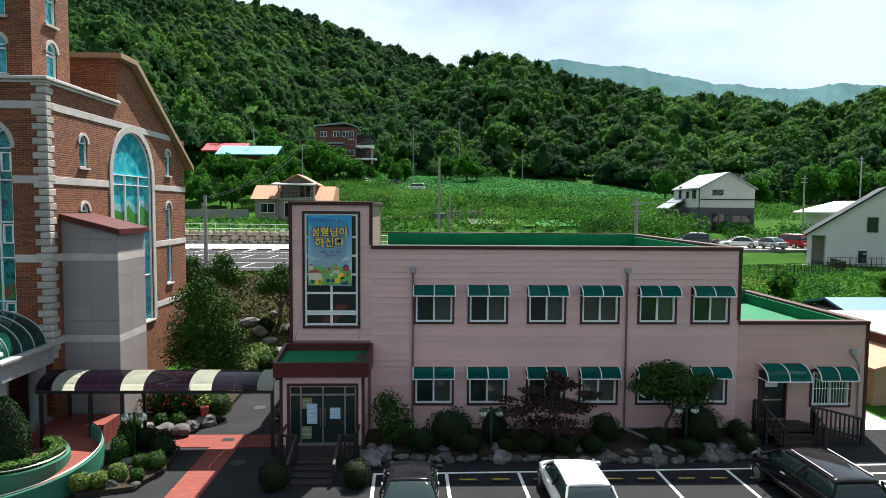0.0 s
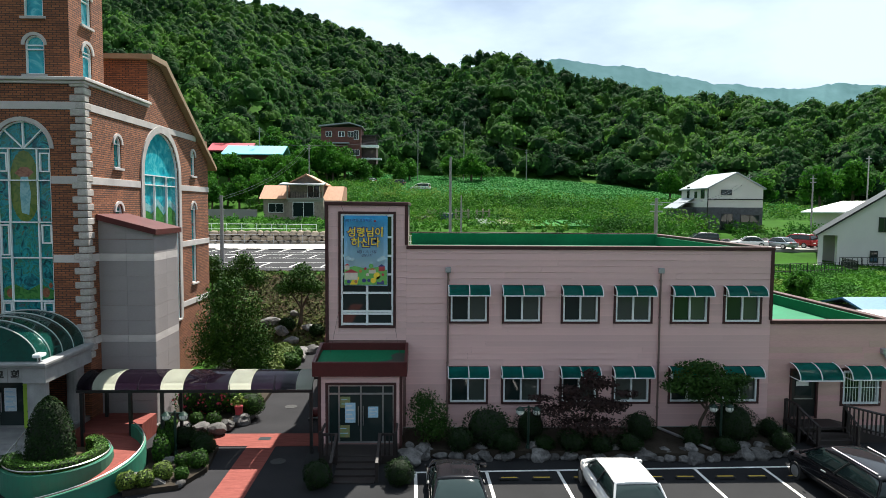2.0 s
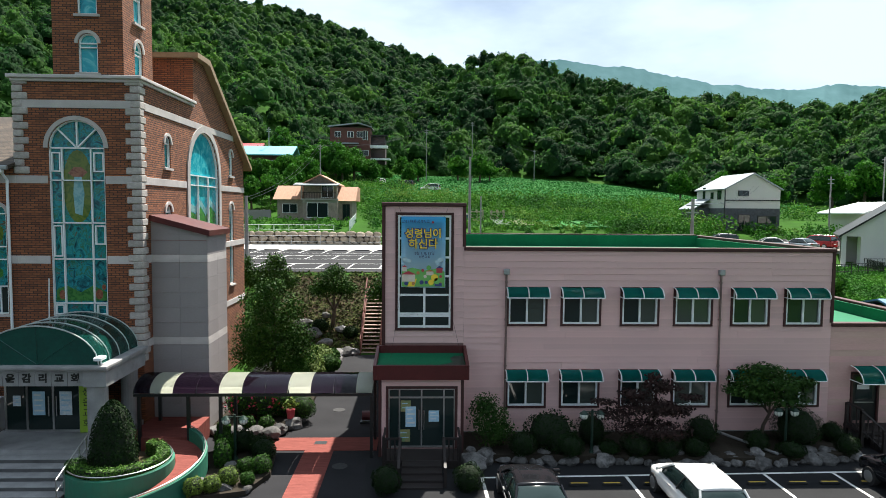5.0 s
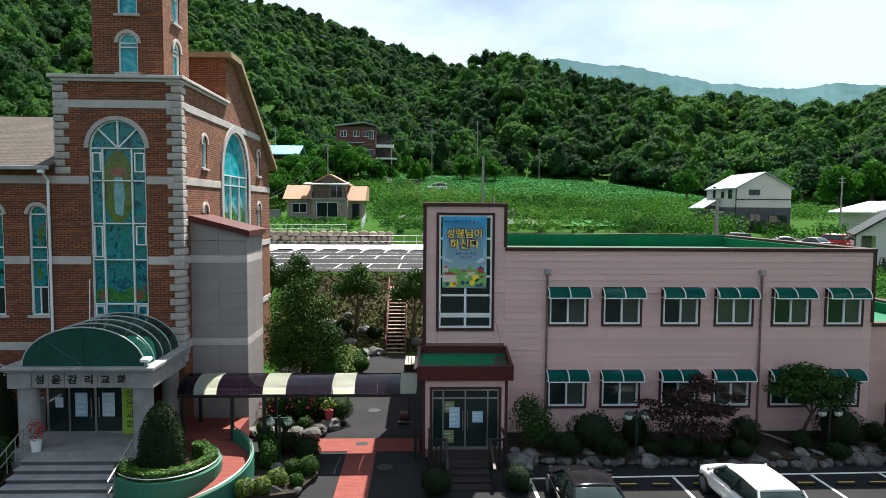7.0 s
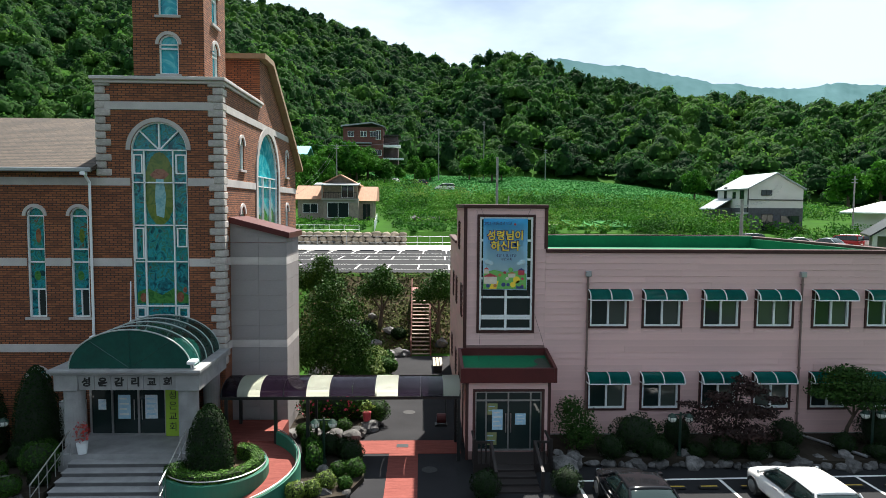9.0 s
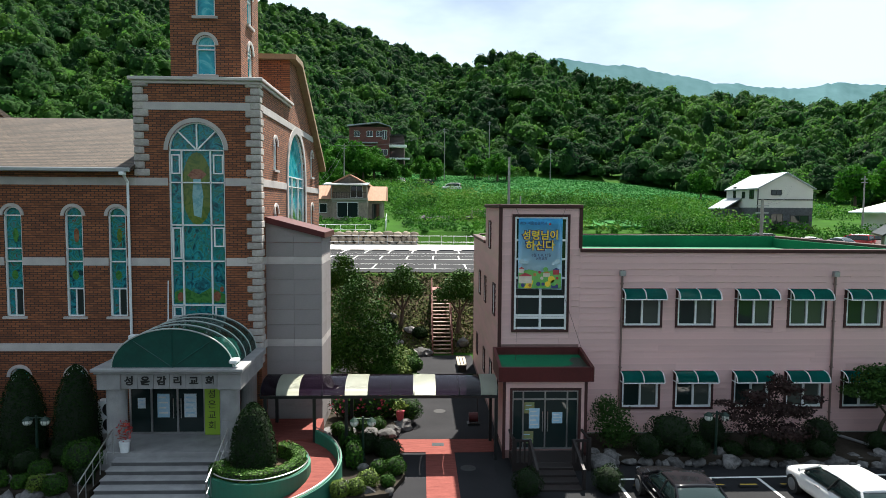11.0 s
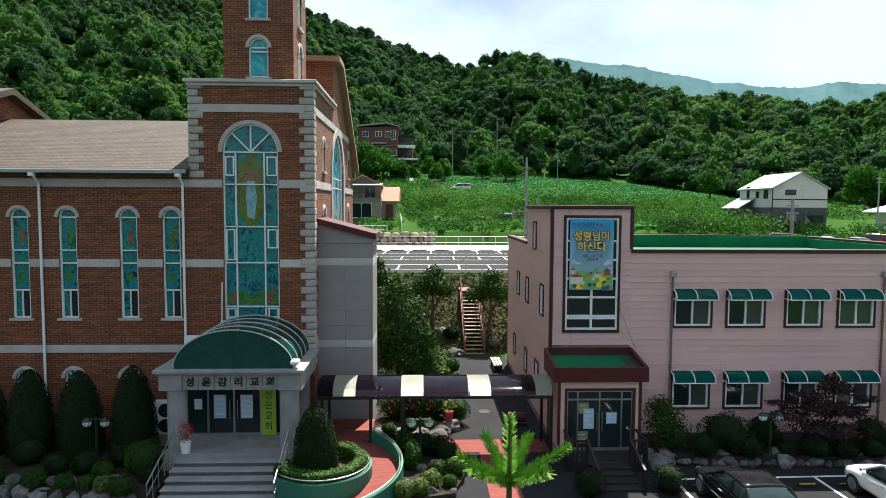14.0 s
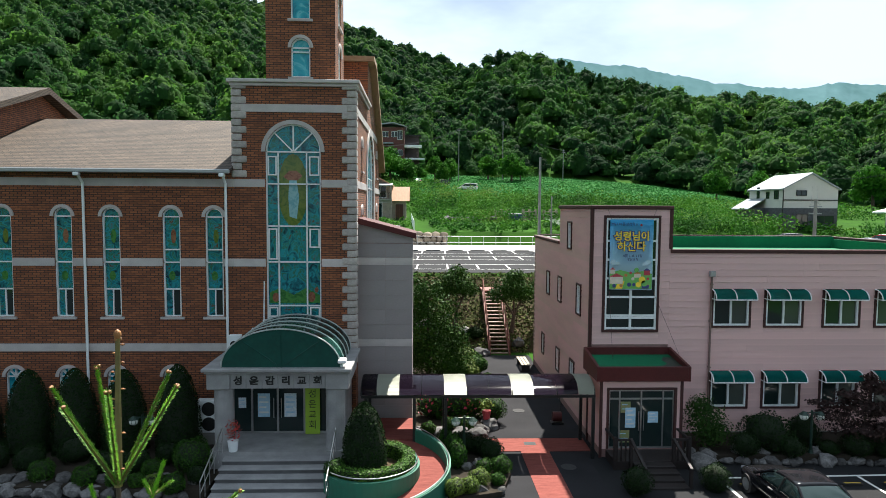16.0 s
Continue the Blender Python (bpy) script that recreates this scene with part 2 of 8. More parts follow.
def forest_material(name, tones, cell, patch, relief=1.3, low=0.62, high=1.3, thin=0.3):
    """Leaf colour that changes from tree to tree and, more widely, from stand to stand."""
    m = bpy.data.materials.new(name)
    m.use_nodes = True
    n, l = m.node_tree.nodes, m.node_tree.links
    b = n["Principled BSDF"]
    tc = n.new("ShaderNodeTexCoord")
    vo = n.new("ShaderNodeTexVoronoi")
    vo.inputs["Scale"].default_value = cell
    wide = n.new("ShaderNodeTexNoise")
    wide.inputs["Scale"].default_value, wide.inputs["Detail"].default_value = patch, 3
    l.new(tc.outputs["Object"], vo.inputs["Vector"]), l.new(tc.outputs["Object"], wide.inputs["Vector"])
    sep = n.new("ShaderNodeSeparateColor")
    l.new(vo.outputs["Color"], sep.inputs[0])
    mul = n.new("ShaderNodeMath")
    mul.operation, mul.inputs[1].default_value = "MULTIPLY", 0.7
    l.new(sep.outputs[0], mul.inputs[0])
    add = n.new("ShaderNodeMath")
    add.operation = "ADD"
    l.new(mul.outputs[0], add.inputs[0]), l.new(wide.outputs["Fac"], add.inputs[1])
    isl = n.new("ShaderNodeNewGeometry")
    mi = n.new("ShaderNodeMath")
    mi.operation, mi.inputs[1].default_value = "MULTIPLY_ADD", 0.14
    l.new(isl.outputs["Random Per Island"], mi.inputs[0]), l.new(add.outputs[0], mi.inputs[2])
    rg = n.new("ShaderNodeMapRange")
    rg.inputs["From Min"].default_value, rg.inputs["From Max"].default_value = 0.5, 1.35
    l.new(mi.outputs[0], rg.inputs["Value"])
    cr = n.new("ShaderNodeValToRGB")
    e = cr.color_ramp.elements
    for i, (p, c) in enumerate(tones):
        k = e[i] if i < 2 else e.new(p)
        k.position, k.color = p, (*c, 1)
    l.new(rg.outputs[0], cr.inputs["Fac"]), l.new(cr.outputs[0], b.inputs["Base Color"])
    leafy = n.new("ShaderNodeTexNoise")
    leafy.inputs["Scale"].default_value, leafy.inputs["Detail"].default_value, leafy.inputs["Roughness"].default_value = relief, 5, 0.7
    l.new(tc.outputs["Object"], leafy.inputs["Vector"])
    # value drops where the relief is low, painting shade into the leaf gaps
    dk = n.new("ShaderNodeMapRange")
    dk.inputs["From Min"].default_value, dk.inputs["From Max"].default_value = 0.32, 0.68
    dk.inputs["To Min"].default_value, dk.inputs["To Max"].default_value = low, high
    hs = n.new("ShaderNodeHueSaturation")
    l.new(leafy.outputs["Fac"], dk.inputs["Value"]), l.new(dk.outputs[0], hs.inputs["Value"]), l.new(cr.outputs[0], hs.inputs["Color"])
    l.new(hs.outputs[0], b.inputs["Base Color"])
    bp = n.new("ShaderNodeBump")
    bp.inputs["Strength"].default_value, bp.inputs["Distance"].default_value = 1.0, 0.5 / relief
    l.new(leafy.outputs["Fac"], bp.inputs["Height"]), l.new(bp.outputs[0], b.inputs["Normal"])
    b.inputs["Roughness"].default_value, b.inputs["Specular IOR Level"].default_value = 0.8, 0.1
    glow, both = n.new("ShaderNodeBsdfTranslucent"), n.new("ShaderNodeMixShader")
    both.inputs[0].default_value = thin
    l.new(hs.outputs[0], glow.inputs["Color"])
    l.new(b.outputs[0], both.inputs[1]), l.new(glow.outputs[0], both.inputs[2])
    l.new(both.outputs[0], n["Material Output"].inputs["Surface"])
    return m


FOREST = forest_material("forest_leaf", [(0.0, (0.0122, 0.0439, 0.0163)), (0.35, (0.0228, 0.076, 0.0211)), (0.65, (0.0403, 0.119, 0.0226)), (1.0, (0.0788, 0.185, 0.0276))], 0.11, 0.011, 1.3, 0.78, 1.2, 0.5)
CROP = forest_material("crop_leaf", [(0.0, (0.0179, 0.129, 0.0229)), (0.4, (0.0244, 0.168, 0.0281)), (0.7, (0.0357, 0.2, 0.0357)), (1.0, (0.0612, 0.239, 0.0561))], 0.5, 0.06, 1.3, 0.8, 1.15, 0.15)
WEED = forest_material("weed_leaf", [(0.0, (0.0147, 0.0711, 0.00872)), (0.4, (0.0343, 0.142, 0.013)), (0.7, (0.0636, 0.2, 0.0163)), (1.0, (0.122, 0.219, 0.0381))], 0.25, 0.05, 1.3, 0.65, 1.25, 0.25)
DRY_GRASS = material("dry_grass", (0.072, 0.096, 0.024), (0.04, 0.048, 0.0176), 0.9, scale=0.5, fine=4, island=0.35, bump=0, sheen=0.1)
# near-black fill colour that paints the shade between the leaves
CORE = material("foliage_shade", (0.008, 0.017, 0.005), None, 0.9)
WOOD_DARK = material("dark_wood", (0.02, 0.0135, 0.0125), (0.012, 0.008, 0.0075), 0.6, scale=2, stretch=(1, 1, 6), rand=0.15)
WOOD_RED = material("red_brown_wood", (0.22, 0.075, 0.05), (0.13, 0.045, 0.035), 0.7, scale=2, rand=0.15)
WHITE_WALL = material("white_render", (0.612, 0.603, 0.57), (0.544, 0.535, 0.51), 0.85, scale=0.5, fine=10)
BLACK_METAL = material("black_metal", (0.02, 0.022, 0.022), None, 0.4, 0.3, scale=4, bump=0.02)
GREY_METAL = material("grey_metal", (0.4, 0.41, 0.42), (0.3, 0.31, 0.32), 0.45, 0.6, scale=2, bump=0.03)
RUBBER = material("rubber", (0.02, 0.02, 0.02), None, 0.8)


# ---- mesh helpers ----
def box(bm, x0, x1, y0, y1, z0, z1, bevel=0.0):
    m = Matrix.LocRotScale(((x0 + x1) / 2, (y0 + y1) / 2, (z0 + z1) / 2), None, (abs(x1 - x0), abs(y1 - y0), abs(z1 - z0)))
    r = bmesh.ops.create_cube(bm, size=1.0, matrix=m)
    if bevel:
        es = list({e for v in r["verts"] for e in v.link_edges})
        bmesh.ops.bevel(bm, geom=es, offset=bevel, segments=1, affect="EDGES")
    return bm


def prism(bm, pts, axis, a, b):
    """A closed outline in the two other axes, drawn out along one axis from a to b."""
    def at(p, s):
        return {"x": (s, p[0], p[1]), "y": (p[0], s, p[1]), "z": (p[0], p[1], s)}[axis]
    lo, hi = [bm.verts.new(at(p, a)) for p in pts], [bm.verts.new(at(p, b)) for p in pts]
    n = len(pts)
    fs = [bm.faces.new(lo), bm.faces.new(hi[::-1])]
    for i in range(n):
        fs.append(bm.faces.new((lo[i], hi[i], hi[(i + 1) % n], lo[(i + 1) % n])))
    bmesh.ops.recalc_face_normals(bm, faces=fs)
    return bm


def rod(bm, a, b, r, r2=None, sides=8):
    a, b = Vector(a), Vector(b)
    d = b - a
    m = Matrix.Translation((a + b) / 2) @ d.to_track_quat("Z", "Y").to_matrix().to_4x4()
    bmesh.ops.create_cone(bm, cap_ends=True, segments=sides, radius1=r, radius2=r if r2 is None else r2, depth=d.length, matrix=m)
    return bm


def ball(bm, c, r, sub=2, squash=(1, 1, 1)):
    m = Matrix.LocRotScale(c, None, (r * squash[0], r * squash[1], r * squash[2]))
    bmesh.ops.create_icosphere(bm, subdivisions=sub, radius=1.0, matrix=m)
    return bm


def strip(bm, rings):
    """A skin over rings of points of equal count."""
    vs = [[bm.verts.new(p) for p in r] for r in rings]
    for a, b in zip(vs, vs[1:]):
        for i in range(len(a) - 1):
            bm.faces.new((a[i], a[i + 1], b[i + 1], b[i]))
    return bm


def part(name, bm, mat, parent=None, label="", smooth=False):
    me = bpy.data.meshes.new(name)
    if smooth:
        for f in bm.faces:
            f.smooth = True
    bm.to_mesh(me)
    bm.free()
    me.materials.append(mat)
    ob = new(name, me)
    if parent is not None:
        ob.parent = parent
    if label:
        tagged(ob, label)
    return ob


def piece(name, mesh, mat4, parent):
    ob = new(name, mesh)
    ob.parent = parent
    ob.matrix_basis = mat4
    return ob


def thing(name, label, category, group="", kind="", at=(0, 0, 0)):
    ob = new(name)
    ob.location = at
    return tagged(ob, label, category, group, kind)


def B():
    return bmesh.new()


def np_mesh(name, verts, quads, mat, smooth=False):
    me = bpy.data.meshes.new(name)
    verts, quads = np.asarray(verts, dtype=np.float32), np.asarray(quads, dtype=np.int32)
    k = quads.shape[1]
    me.vertices.add(len(verts))
    me.vertices.foreach_set("co", verts.ravel())
    me.loops.add(quads.size)
    me.loops.foreach_set("vertex_index", quads.ravel())
    me.polygons.add(len(quads))
    me.polygons.foreach_set("loop_start", np.arange(0, quads.size, k, dtype=np.int32))
    me.polygons.foreach_set("loop_total", np.full(len(quads), k, dtype=np.int32))
    if smooth:
        me.polygons.foreach_set("use_smooth", np.ones(len(quads), dtype=bool))
    me.update(calc_edges=True)
    me.validate()
    me.materials.append(mat)
    return me


def arc(cx, cz, rx, rz, n=14, a0=0.0, a1=math.pi):
    return [(cx + rx * math.cos(a0 + (a1 - a0) * i / n), cz + rz * math.sin(a0 + (a1 - a0) * i / n)) for i in range(n + 1)]


def wall(bm, axis, u0, u1, z0, z1, a, b, holes):
    """A wall in x (or y) and z, from a to b thick, with real openings. holes: (u0, u1, z0, z1, arched)."""
    us = sorted({u0, u1, *[h[0] for h in holes], *[h[1] for h in holes]})
    zs = sorted({z0, z1, *[h[2] for h in holes], *[h[3] for h in holes]})
    for i in range(len(us) - 1):
        run = None
        for j in range(len(zs) - 1):
            cu, cz = (us[i] + us[i + 1]) / 2, (zs[j] + zs[j + 1]) / 2
            solid = not any(h[0] < cu < h[1] and h[2] < cz < h[3] for h in holes)
            if solid:
                run = [zs[j], zs[j + 1]] if run is None else [run[0], zs[j + 1]]
            if run and (not solid or j == len(zs) - 2):
                if axis == "x":
                    box(bm, us[i], us[i + 1], a, b, *run)
                else:
                    box(bm, a, b, us[i], us[i + 1], *run)
                run = None
    for h in holes:
        if h[4]:
            r, c = (h[1] - h[0]) / 2, (h[0] + h[1]) / 2
            pts = arc(c, h[3] - r, r, r, 16)
            prism(bm, [(h[1], h[3])] + pts[:9][::-1][::-1] , "y" if axis == "x" else "x", a, b)
            prism(bm, [(h[0], h[3])] + pts[8:], "y" if axis == "x" else "x", a, b)
    return bm


def leaves(count, shape, size, seed, flat=0.6):
    """Small folded leaves spread through a crown; shape(rng, n) gives places and outward directions."""
    rng = np.random.default_rng(seed)
    p, out = shape(rng, count)
    out = out + rng.normal(0, flat, out.shape)
    out /= np.linalg.norm(out, axis=1, keepdims=True) + 1e-6
    side = np.cross(out, rng.normal(0, 1, out.shape))
    side /= np.linalg.norm(side, axis=1, keepdims=True) + 1e-6
    up = np.cross(side, out)
    s = size * rng.uniform(0.6, 1.4, (count, 1))
    v = np.stack([p - up * s, p + side * s * 0.6 + out * s * 0.15, p + up * s, p - side * s * 0.6 + out * s * 0.15], axis=1).reshape(-1, 3)
    return v, np.arange(count * 4).reshape(-1, 4)


def blob(centre, radii, thick=0.35):
    c, r = np.array(centre), np.array(radii)

    def shape(rng, n):
        d = rng.normal(0, 1, (n, 3))
        d /= np.linalg.norm(d, axis=1, keepdims=True)
        lump = 1 + 0.16 * np.sin(d[:, :1] * 5 + c[0] * 3) * np.sin(d[:, 1:2] * 4 + c[1]) * 1.0 + rng.uniform(-thick, 0.06, (n, 1)) ** 1
        return c + d * r * lump, d / r * r.mean()
    return shape


def many(blobs, thick=0.35):
    shapes = [blob(c, r, thick) for c, r in blobs]
    vol = np.array([np.prod(r) ** (2 / 3) for c, r in blobs])

    def shape(rng, n):
        ks = rng.multinomial(n, vol / vol.sum())
        got = [s(rng, k) for s, k in zip(shapes, ks) if k]
        return np.concatenate([g[0] for g in got]), np.concatenate([g[1] for g in got])
    return shape


# ---- land ----
AZ = [-3.0, -0.66, -0.33, -0.24, -0.09, -0.01, 0.04, 0.11, 0.145, 0.22, 0.31, 0.4, 0.49, 0.72, 3.0]
WOOD_Y = [150, 150, 150, 155, 175, 192, 195, 195, 195, 192, 185, 172, 160, 150, 150]
WOOD_Z = [18, 18, 18, 18.5, 19, 19, 19, 19, 19, 18, 16.5, 14, 11.5, 10, 10]
# three wooded ridges one behind the other: distance, then (bearing, skyline slope)
BACK_RIDGE = 560, [(-3.0, 0.33), (-0.66, 0.35), (-0.365, 0.327), (-0.215, 0.308), (-0.127, 0.284), (-0.04, 0.249), (0.05, 0.228), (0.2, 0.18), (0.5, 0.14), (3.0, 0.1)]
LEFT_SPUR = 285, [(-3.0, 0.3), (-0.7, 0.3), (-0.45, 0.285), (-0.33, 0.27), (-0.25, 0.25), (-0.16, 0.205), (-0.09, 0.148), (-0.05, 0.1), (0.0, 0.06), (3.0, 0.05)]
RIGHT_HILL = 315, [(-3.0, 0.05), (-0.08, 0.07), (-0.03, 0.135), (0.02, 0.195), (0.075, 0.235), (0.141, 0.244), (0.181, 0.227), (0.225, 0.218), (0.27, 0.203), (0.313, 0.19), (0.357, 0.184), (0.445, 0.184), (0.489, 0.177), (0.577, 0.165), (0.64, 0.165), (0.725, 0.187), (1.0, 0.2), (3.0, 0.2)]
HY = [-400, 30, 43.8, 53, 84.0, 85.0, 105, 112, 118, 127]
HZ = [0, 0, 0, 4.55, 4.55, 6.7, 7.9, 8.2, 9.0, 11.2]
RY = [-400, 36, 44, 54, 62, 72, 76, 84, 88, 94, 106, 116, 127]
RZ = [0, 0.2, 1.6, 3.2, 3.7, 3.9, 4.7, 5.0, 6.6, 7.0, 8.0, 8.6, 9.6]


def land(x, y):
    """Height of the ground."""
    az = (x + 7) / max(y, 30)
    right = min(1, max(0, (x - 19.5) / 6))
    near = float(np.interp(y, HY, HZ)) * (1 - right) + float(np.interp(y, RY, RZ)) * right
    wy, wz = float(np.interp(az, AZ, WOOD_Y)), float(np.interp(az, AZ, WOOD_Z))
    if y <= 127:
        return near
    edge = 11.2 * (1 - right) + 9.6 * right
    if y < wy:
        return edge + (wz - edge) * (y - 127) / (wy - 127)
    return max(wz + 0.08 * min(y - wy, 60.0) if y < 300 else 0.0, *(ridge_height(r, az, x, y, wy, wz) for r in (BACK_RIDGE, LEFT_SPUR, RIGHT_HILL)))


def ridge_height(ridge, az, x, y, wy, wz):
    """Height of one wooded ridge: it climbs from the wood's edge in folds and falls off behind its crest."""
    dist, line_ = ridge
    crest = dist * (1 + 0.05 * math.sin(az * 9 + dist))
    top = 10 + crest * float(np.interp(az, [p[0] for p in line_], [p[1] for p in line_])) - (9.0 if dist > 400 else 7.0)
    if y > crest:
        return top - min(70, (y - crest) * 0.45)
    s = (y - wy) / (crest - wy)
    fold = 4.5 * math.sin(az * 31 + 1.3 + y * 0.006) + 2.8 * math.sin(az * 67 - y * 0.011) + 1.6 * math.sin(x * 0.09 + y * 0.07)
    return wz + (top - wz) * s ** (1.45 if dist > 400 else 1.0) + fold * math.sin(math.pi * s)


def grid_lines(spans):
    out = []
    for a, b, n in spans:
        out += [a + (b - a) * i / n for i in range(n)]
    return out + [spans[-1][1]]


gx = grid_lines([(-3000, -500, 6), (-500, -120, 24), (-120, 140, 130), (140, 600, 30), (600, 3000, 6)])
gy = grid_lines([(-3000, -60, 5), (-60, 28, 10), (28, 130, 102), (130, 360, 60), (360, 600, 24), (600, 700, 4), (700, 3000, 5)])
gv = [(x, y, land(x, y) - 0.02) for y in gy for x in gx]
nx = len(gx)
gq = [(j * nx + i, j * nx + i + 1, (j + 1) * nx + i + 1, (j + 1) * nx + i) for j in range(len(gy) - 1) for i in range(nx - 1)]
tagged(new("ground", np_mesh("ground", gv, gq, GRASS, True)), "grassy ground rising into wooded hills", "ground", kind="structure")


def hill_range(name, dist, pts, mat, label):
    """A far ridge: one long slope with its own skyline."""
    rng = np.random.default_rng(5)
    azs = np.linspace(pts[0][0], pts[-1][0], 260)
    el = np.interp(azs, [p[0] for p in pts], [p[1] for p in pts]) + np.convolve(rng.normal(0, 0.004, 300), np.ones(7) / 7, "same")[:260] + rng.normal(0, 0.0007, 260)
    v, q = [], []
    for k, s in enumerate((0.0, 0.35, 0.7, 1.0)):
        for a, e in zip(azs, el):
            d = dist * (0.75 + 0.25 * s)
            v.append((-7 + a * d, d, -20 + (30 + dist * e) * s))
    for k in range(3):
        q += [(k * 260 + i, k * 260 + i + 1, (k + 1) * 260 + i + 1, (k + 1) * 260 + i) for i in range(259)]
    tagged(new(name, np_mesh(name, v, q, mat, True)), label, "mountain", kind="structure")


# aerial haze is mixed into the ridge's blue-green base colour
FAR_HAZED = material("hazed_far_woods", (0.15, 0.27, 0.29), (0.10, 0.20, 0.21), 1.0, scale=0.006, fine=0.04, bump=0, sheen=0)
hill_range("backdrop", 1900, [(-0.2, 0.168), (0.1, 0.208), (0.181, 0.227), (0.225, 0.2295), (0.27, 0.223), (0.34, 0.2185), (0.4, 0.204), (0.454, 0.195), (0.515, 0.192), (0.577, 0.185), (0.61, 0.189), (0.656, 0.198), (0.725, 0.196), (0.9, 0.198), (1.3, 0.178)], FAR_HAZED, "far hazy blue-green mountain ridge")


# ---- forest on the hills ----
def forest_tree(seed, clumps, far=False):
    """A crown of rounded lobes wrapped in leaf clumps, about six metres wide, built at the origin. Some are pointed conifers."""
    rng = np.random.default_rng(seed)
    conifer = seed == 4
    m = 5
    if conifer:
        lobes = np.array([(rng.uniform(-0.2, 0.2), rng.uniform(-0.2, 0.2), 1.5 + 1.05 * k) for k in range(m)])
        size = np.array([2.1, 1.9, 1.6, 1.25, 0.8])
    else:
        la = rng.uniform(0, 6.283) + np.arange(m) * 1.45
        rad = rng.uniform(1.0, 1.7, m)
        lobes = np.stack([np.cos(la) * rad, np.sin(la) * rad, rng.uniform(1.9, 3.8, m)], 1)
        lobes[0] = (0, 0, rng.uniform(4.0, 4.6))
        size = rng.uniform(1.5, 2.1, m)
    vs, qs, base = [], [], 0
    for c, r in zip(lobes, size):
        nu, nv = 6, 2
        for j in range(nv + 1):
            for i in range(nu):
                th, ph = math.pi * (0.04 + 0.62 * j / nv), 2 * math.pi * (i + 0.5 * (j % 2)) / nu
                rr = 0.93 * r * rng.uniform(0.85, 1.1)
                vs.append((c[0] + rr * math.sin(th) * math.cos(ph), c[1] + rr * math.sin(th) * math.sin(ph), c[2] + rr * 0.85 * math.cos(th)))
        qs += [(base + j * nu + i, base + j * nu + (i + 1) % nu, base + (j + 1) * nu + (i + 1) % nu, base + (j + 1) * nu + i) for j in range(nv) for i in range(nu)]
        base += nu * (nv + 1)
    n = clumps
    k = rng.choice(m, n, p=size ** 2 / (size ** 2).sum())
    d = rng.normal(0, 1, (n, 3))
    d[:, 2] = np.abs(d[:, 2]) * 1.1 - 0.35
    d /= np.linalg.norm(d, axis=1, keepdims=True)
    p = lobes[k] + d * size[k][:, None] * rng.uniform(0.9, 1.1, (n, 1)) * (1, 1, 0.9)
    d = d + rng.normal(0, 0.38, d.shape) + (0, 0, 0.1)
    d /= np.linalg.norm(d, axis=1, keepdims=True)
    side = np.cross(d, rng.normal(0, 1, d.shape))
    side /= np.linalg.norm(side, axis=1, keepdims=True)
    up = np.cross(side, d)
    s = rng.uniform(0.22, 0.46, (n, 1)) * (1.35 if far else 1.0)
    v = np.stack([p - up * s, p + side * s * 0.7 + d * s * 0.2, p + up * s, p - side * s * 0.7 + d * s * 0.2], 1).reshape(-1, 3)
    return np.concatenate([np.array(vs), v]), np.concatenate([np.array(qs), np.arange(n * 4).reshape(-1, 4) + base])


def plant_forest(name, mat, y0, y1, pitch, protos, bearing, seed, grow, label):
    """Crowns over the slopes on a loosened grid, where the land faces the valley."""
    rng = np.random.default_rng(seed)
    fv, fq, base = [], [], 0
    y = y0
    while y < y1:
        x = -7 + bearing[0] * y
        while x < -7 + bearing[1] * y:
            px, py = x + rng.uniform(-0.45, 0.45) * pitch, y + rng.uniform(-0.45, 0.45) * pitch
            x += pitch
            az = (px + 7) / py
            if py < np.interp(az, AZ, WOOD_Y) - 1 or (abs(px + 9 + 0.1 * (py - 146)) < 2.5 and py < 172):
                continue
            z = land(px, py)
            if land(px * 1.04, py * 1.04) < z - 6:
                continue
            v, q = protos[int(rng.integers(0, len(protos)))]
            s = grow * rng.choice((0.75, 0.95, 1.1, 1.3)) * rng.uniform(0.88, 1.15)
            a = rng.uniform(0, 6.283)
            c, sn = math.cos(a) * s, math.sin(a) * s
            w = v @ np.array([[c, sn, 0], [-sn, c, 0], [0, 0, s * rng.uniform(0.85, 1.2)]]) + (px, py, z - 0.8)
            fv.append(w), fq.append(q + base)
            base += len(w)
        y += pitch * 0.9
    return tagged(new(name, np_mesh(name, np.concatenate(fv), np.concatenate(fq), mat)), label, "forest", kind="stuff")


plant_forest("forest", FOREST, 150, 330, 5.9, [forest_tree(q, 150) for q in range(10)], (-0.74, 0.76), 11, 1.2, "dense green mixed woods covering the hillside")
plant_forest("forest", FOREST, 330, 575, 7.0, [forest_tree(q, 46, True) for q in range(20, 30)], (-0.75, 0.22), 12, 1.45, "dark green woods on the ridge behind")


# ---- the brick church ----
CHURCH = thing("brick_church", "red-brown brick church with pale stone bands and tower", "church")
FX0, FX1, FY = -21.5, -16.5, 27.4
WING_C = (-30.9, -28.47, -26.53, -24.08, -22.33)
LOW_C = (-30.6, -28.43, -26.45, -24.15)
holes = [(c - 0.36, c + 0.36, 5.4, 9.92, True) for c in WING_C] + [(c - 0.38, c + 0.38, 0.9, 3.25, True) for c in LOW_C]
part("front_wall", wall(B(), "x", -46, FX0, 0, 11.45, FY, FY + 0.35, holes), BRICK_X, CHURCH)
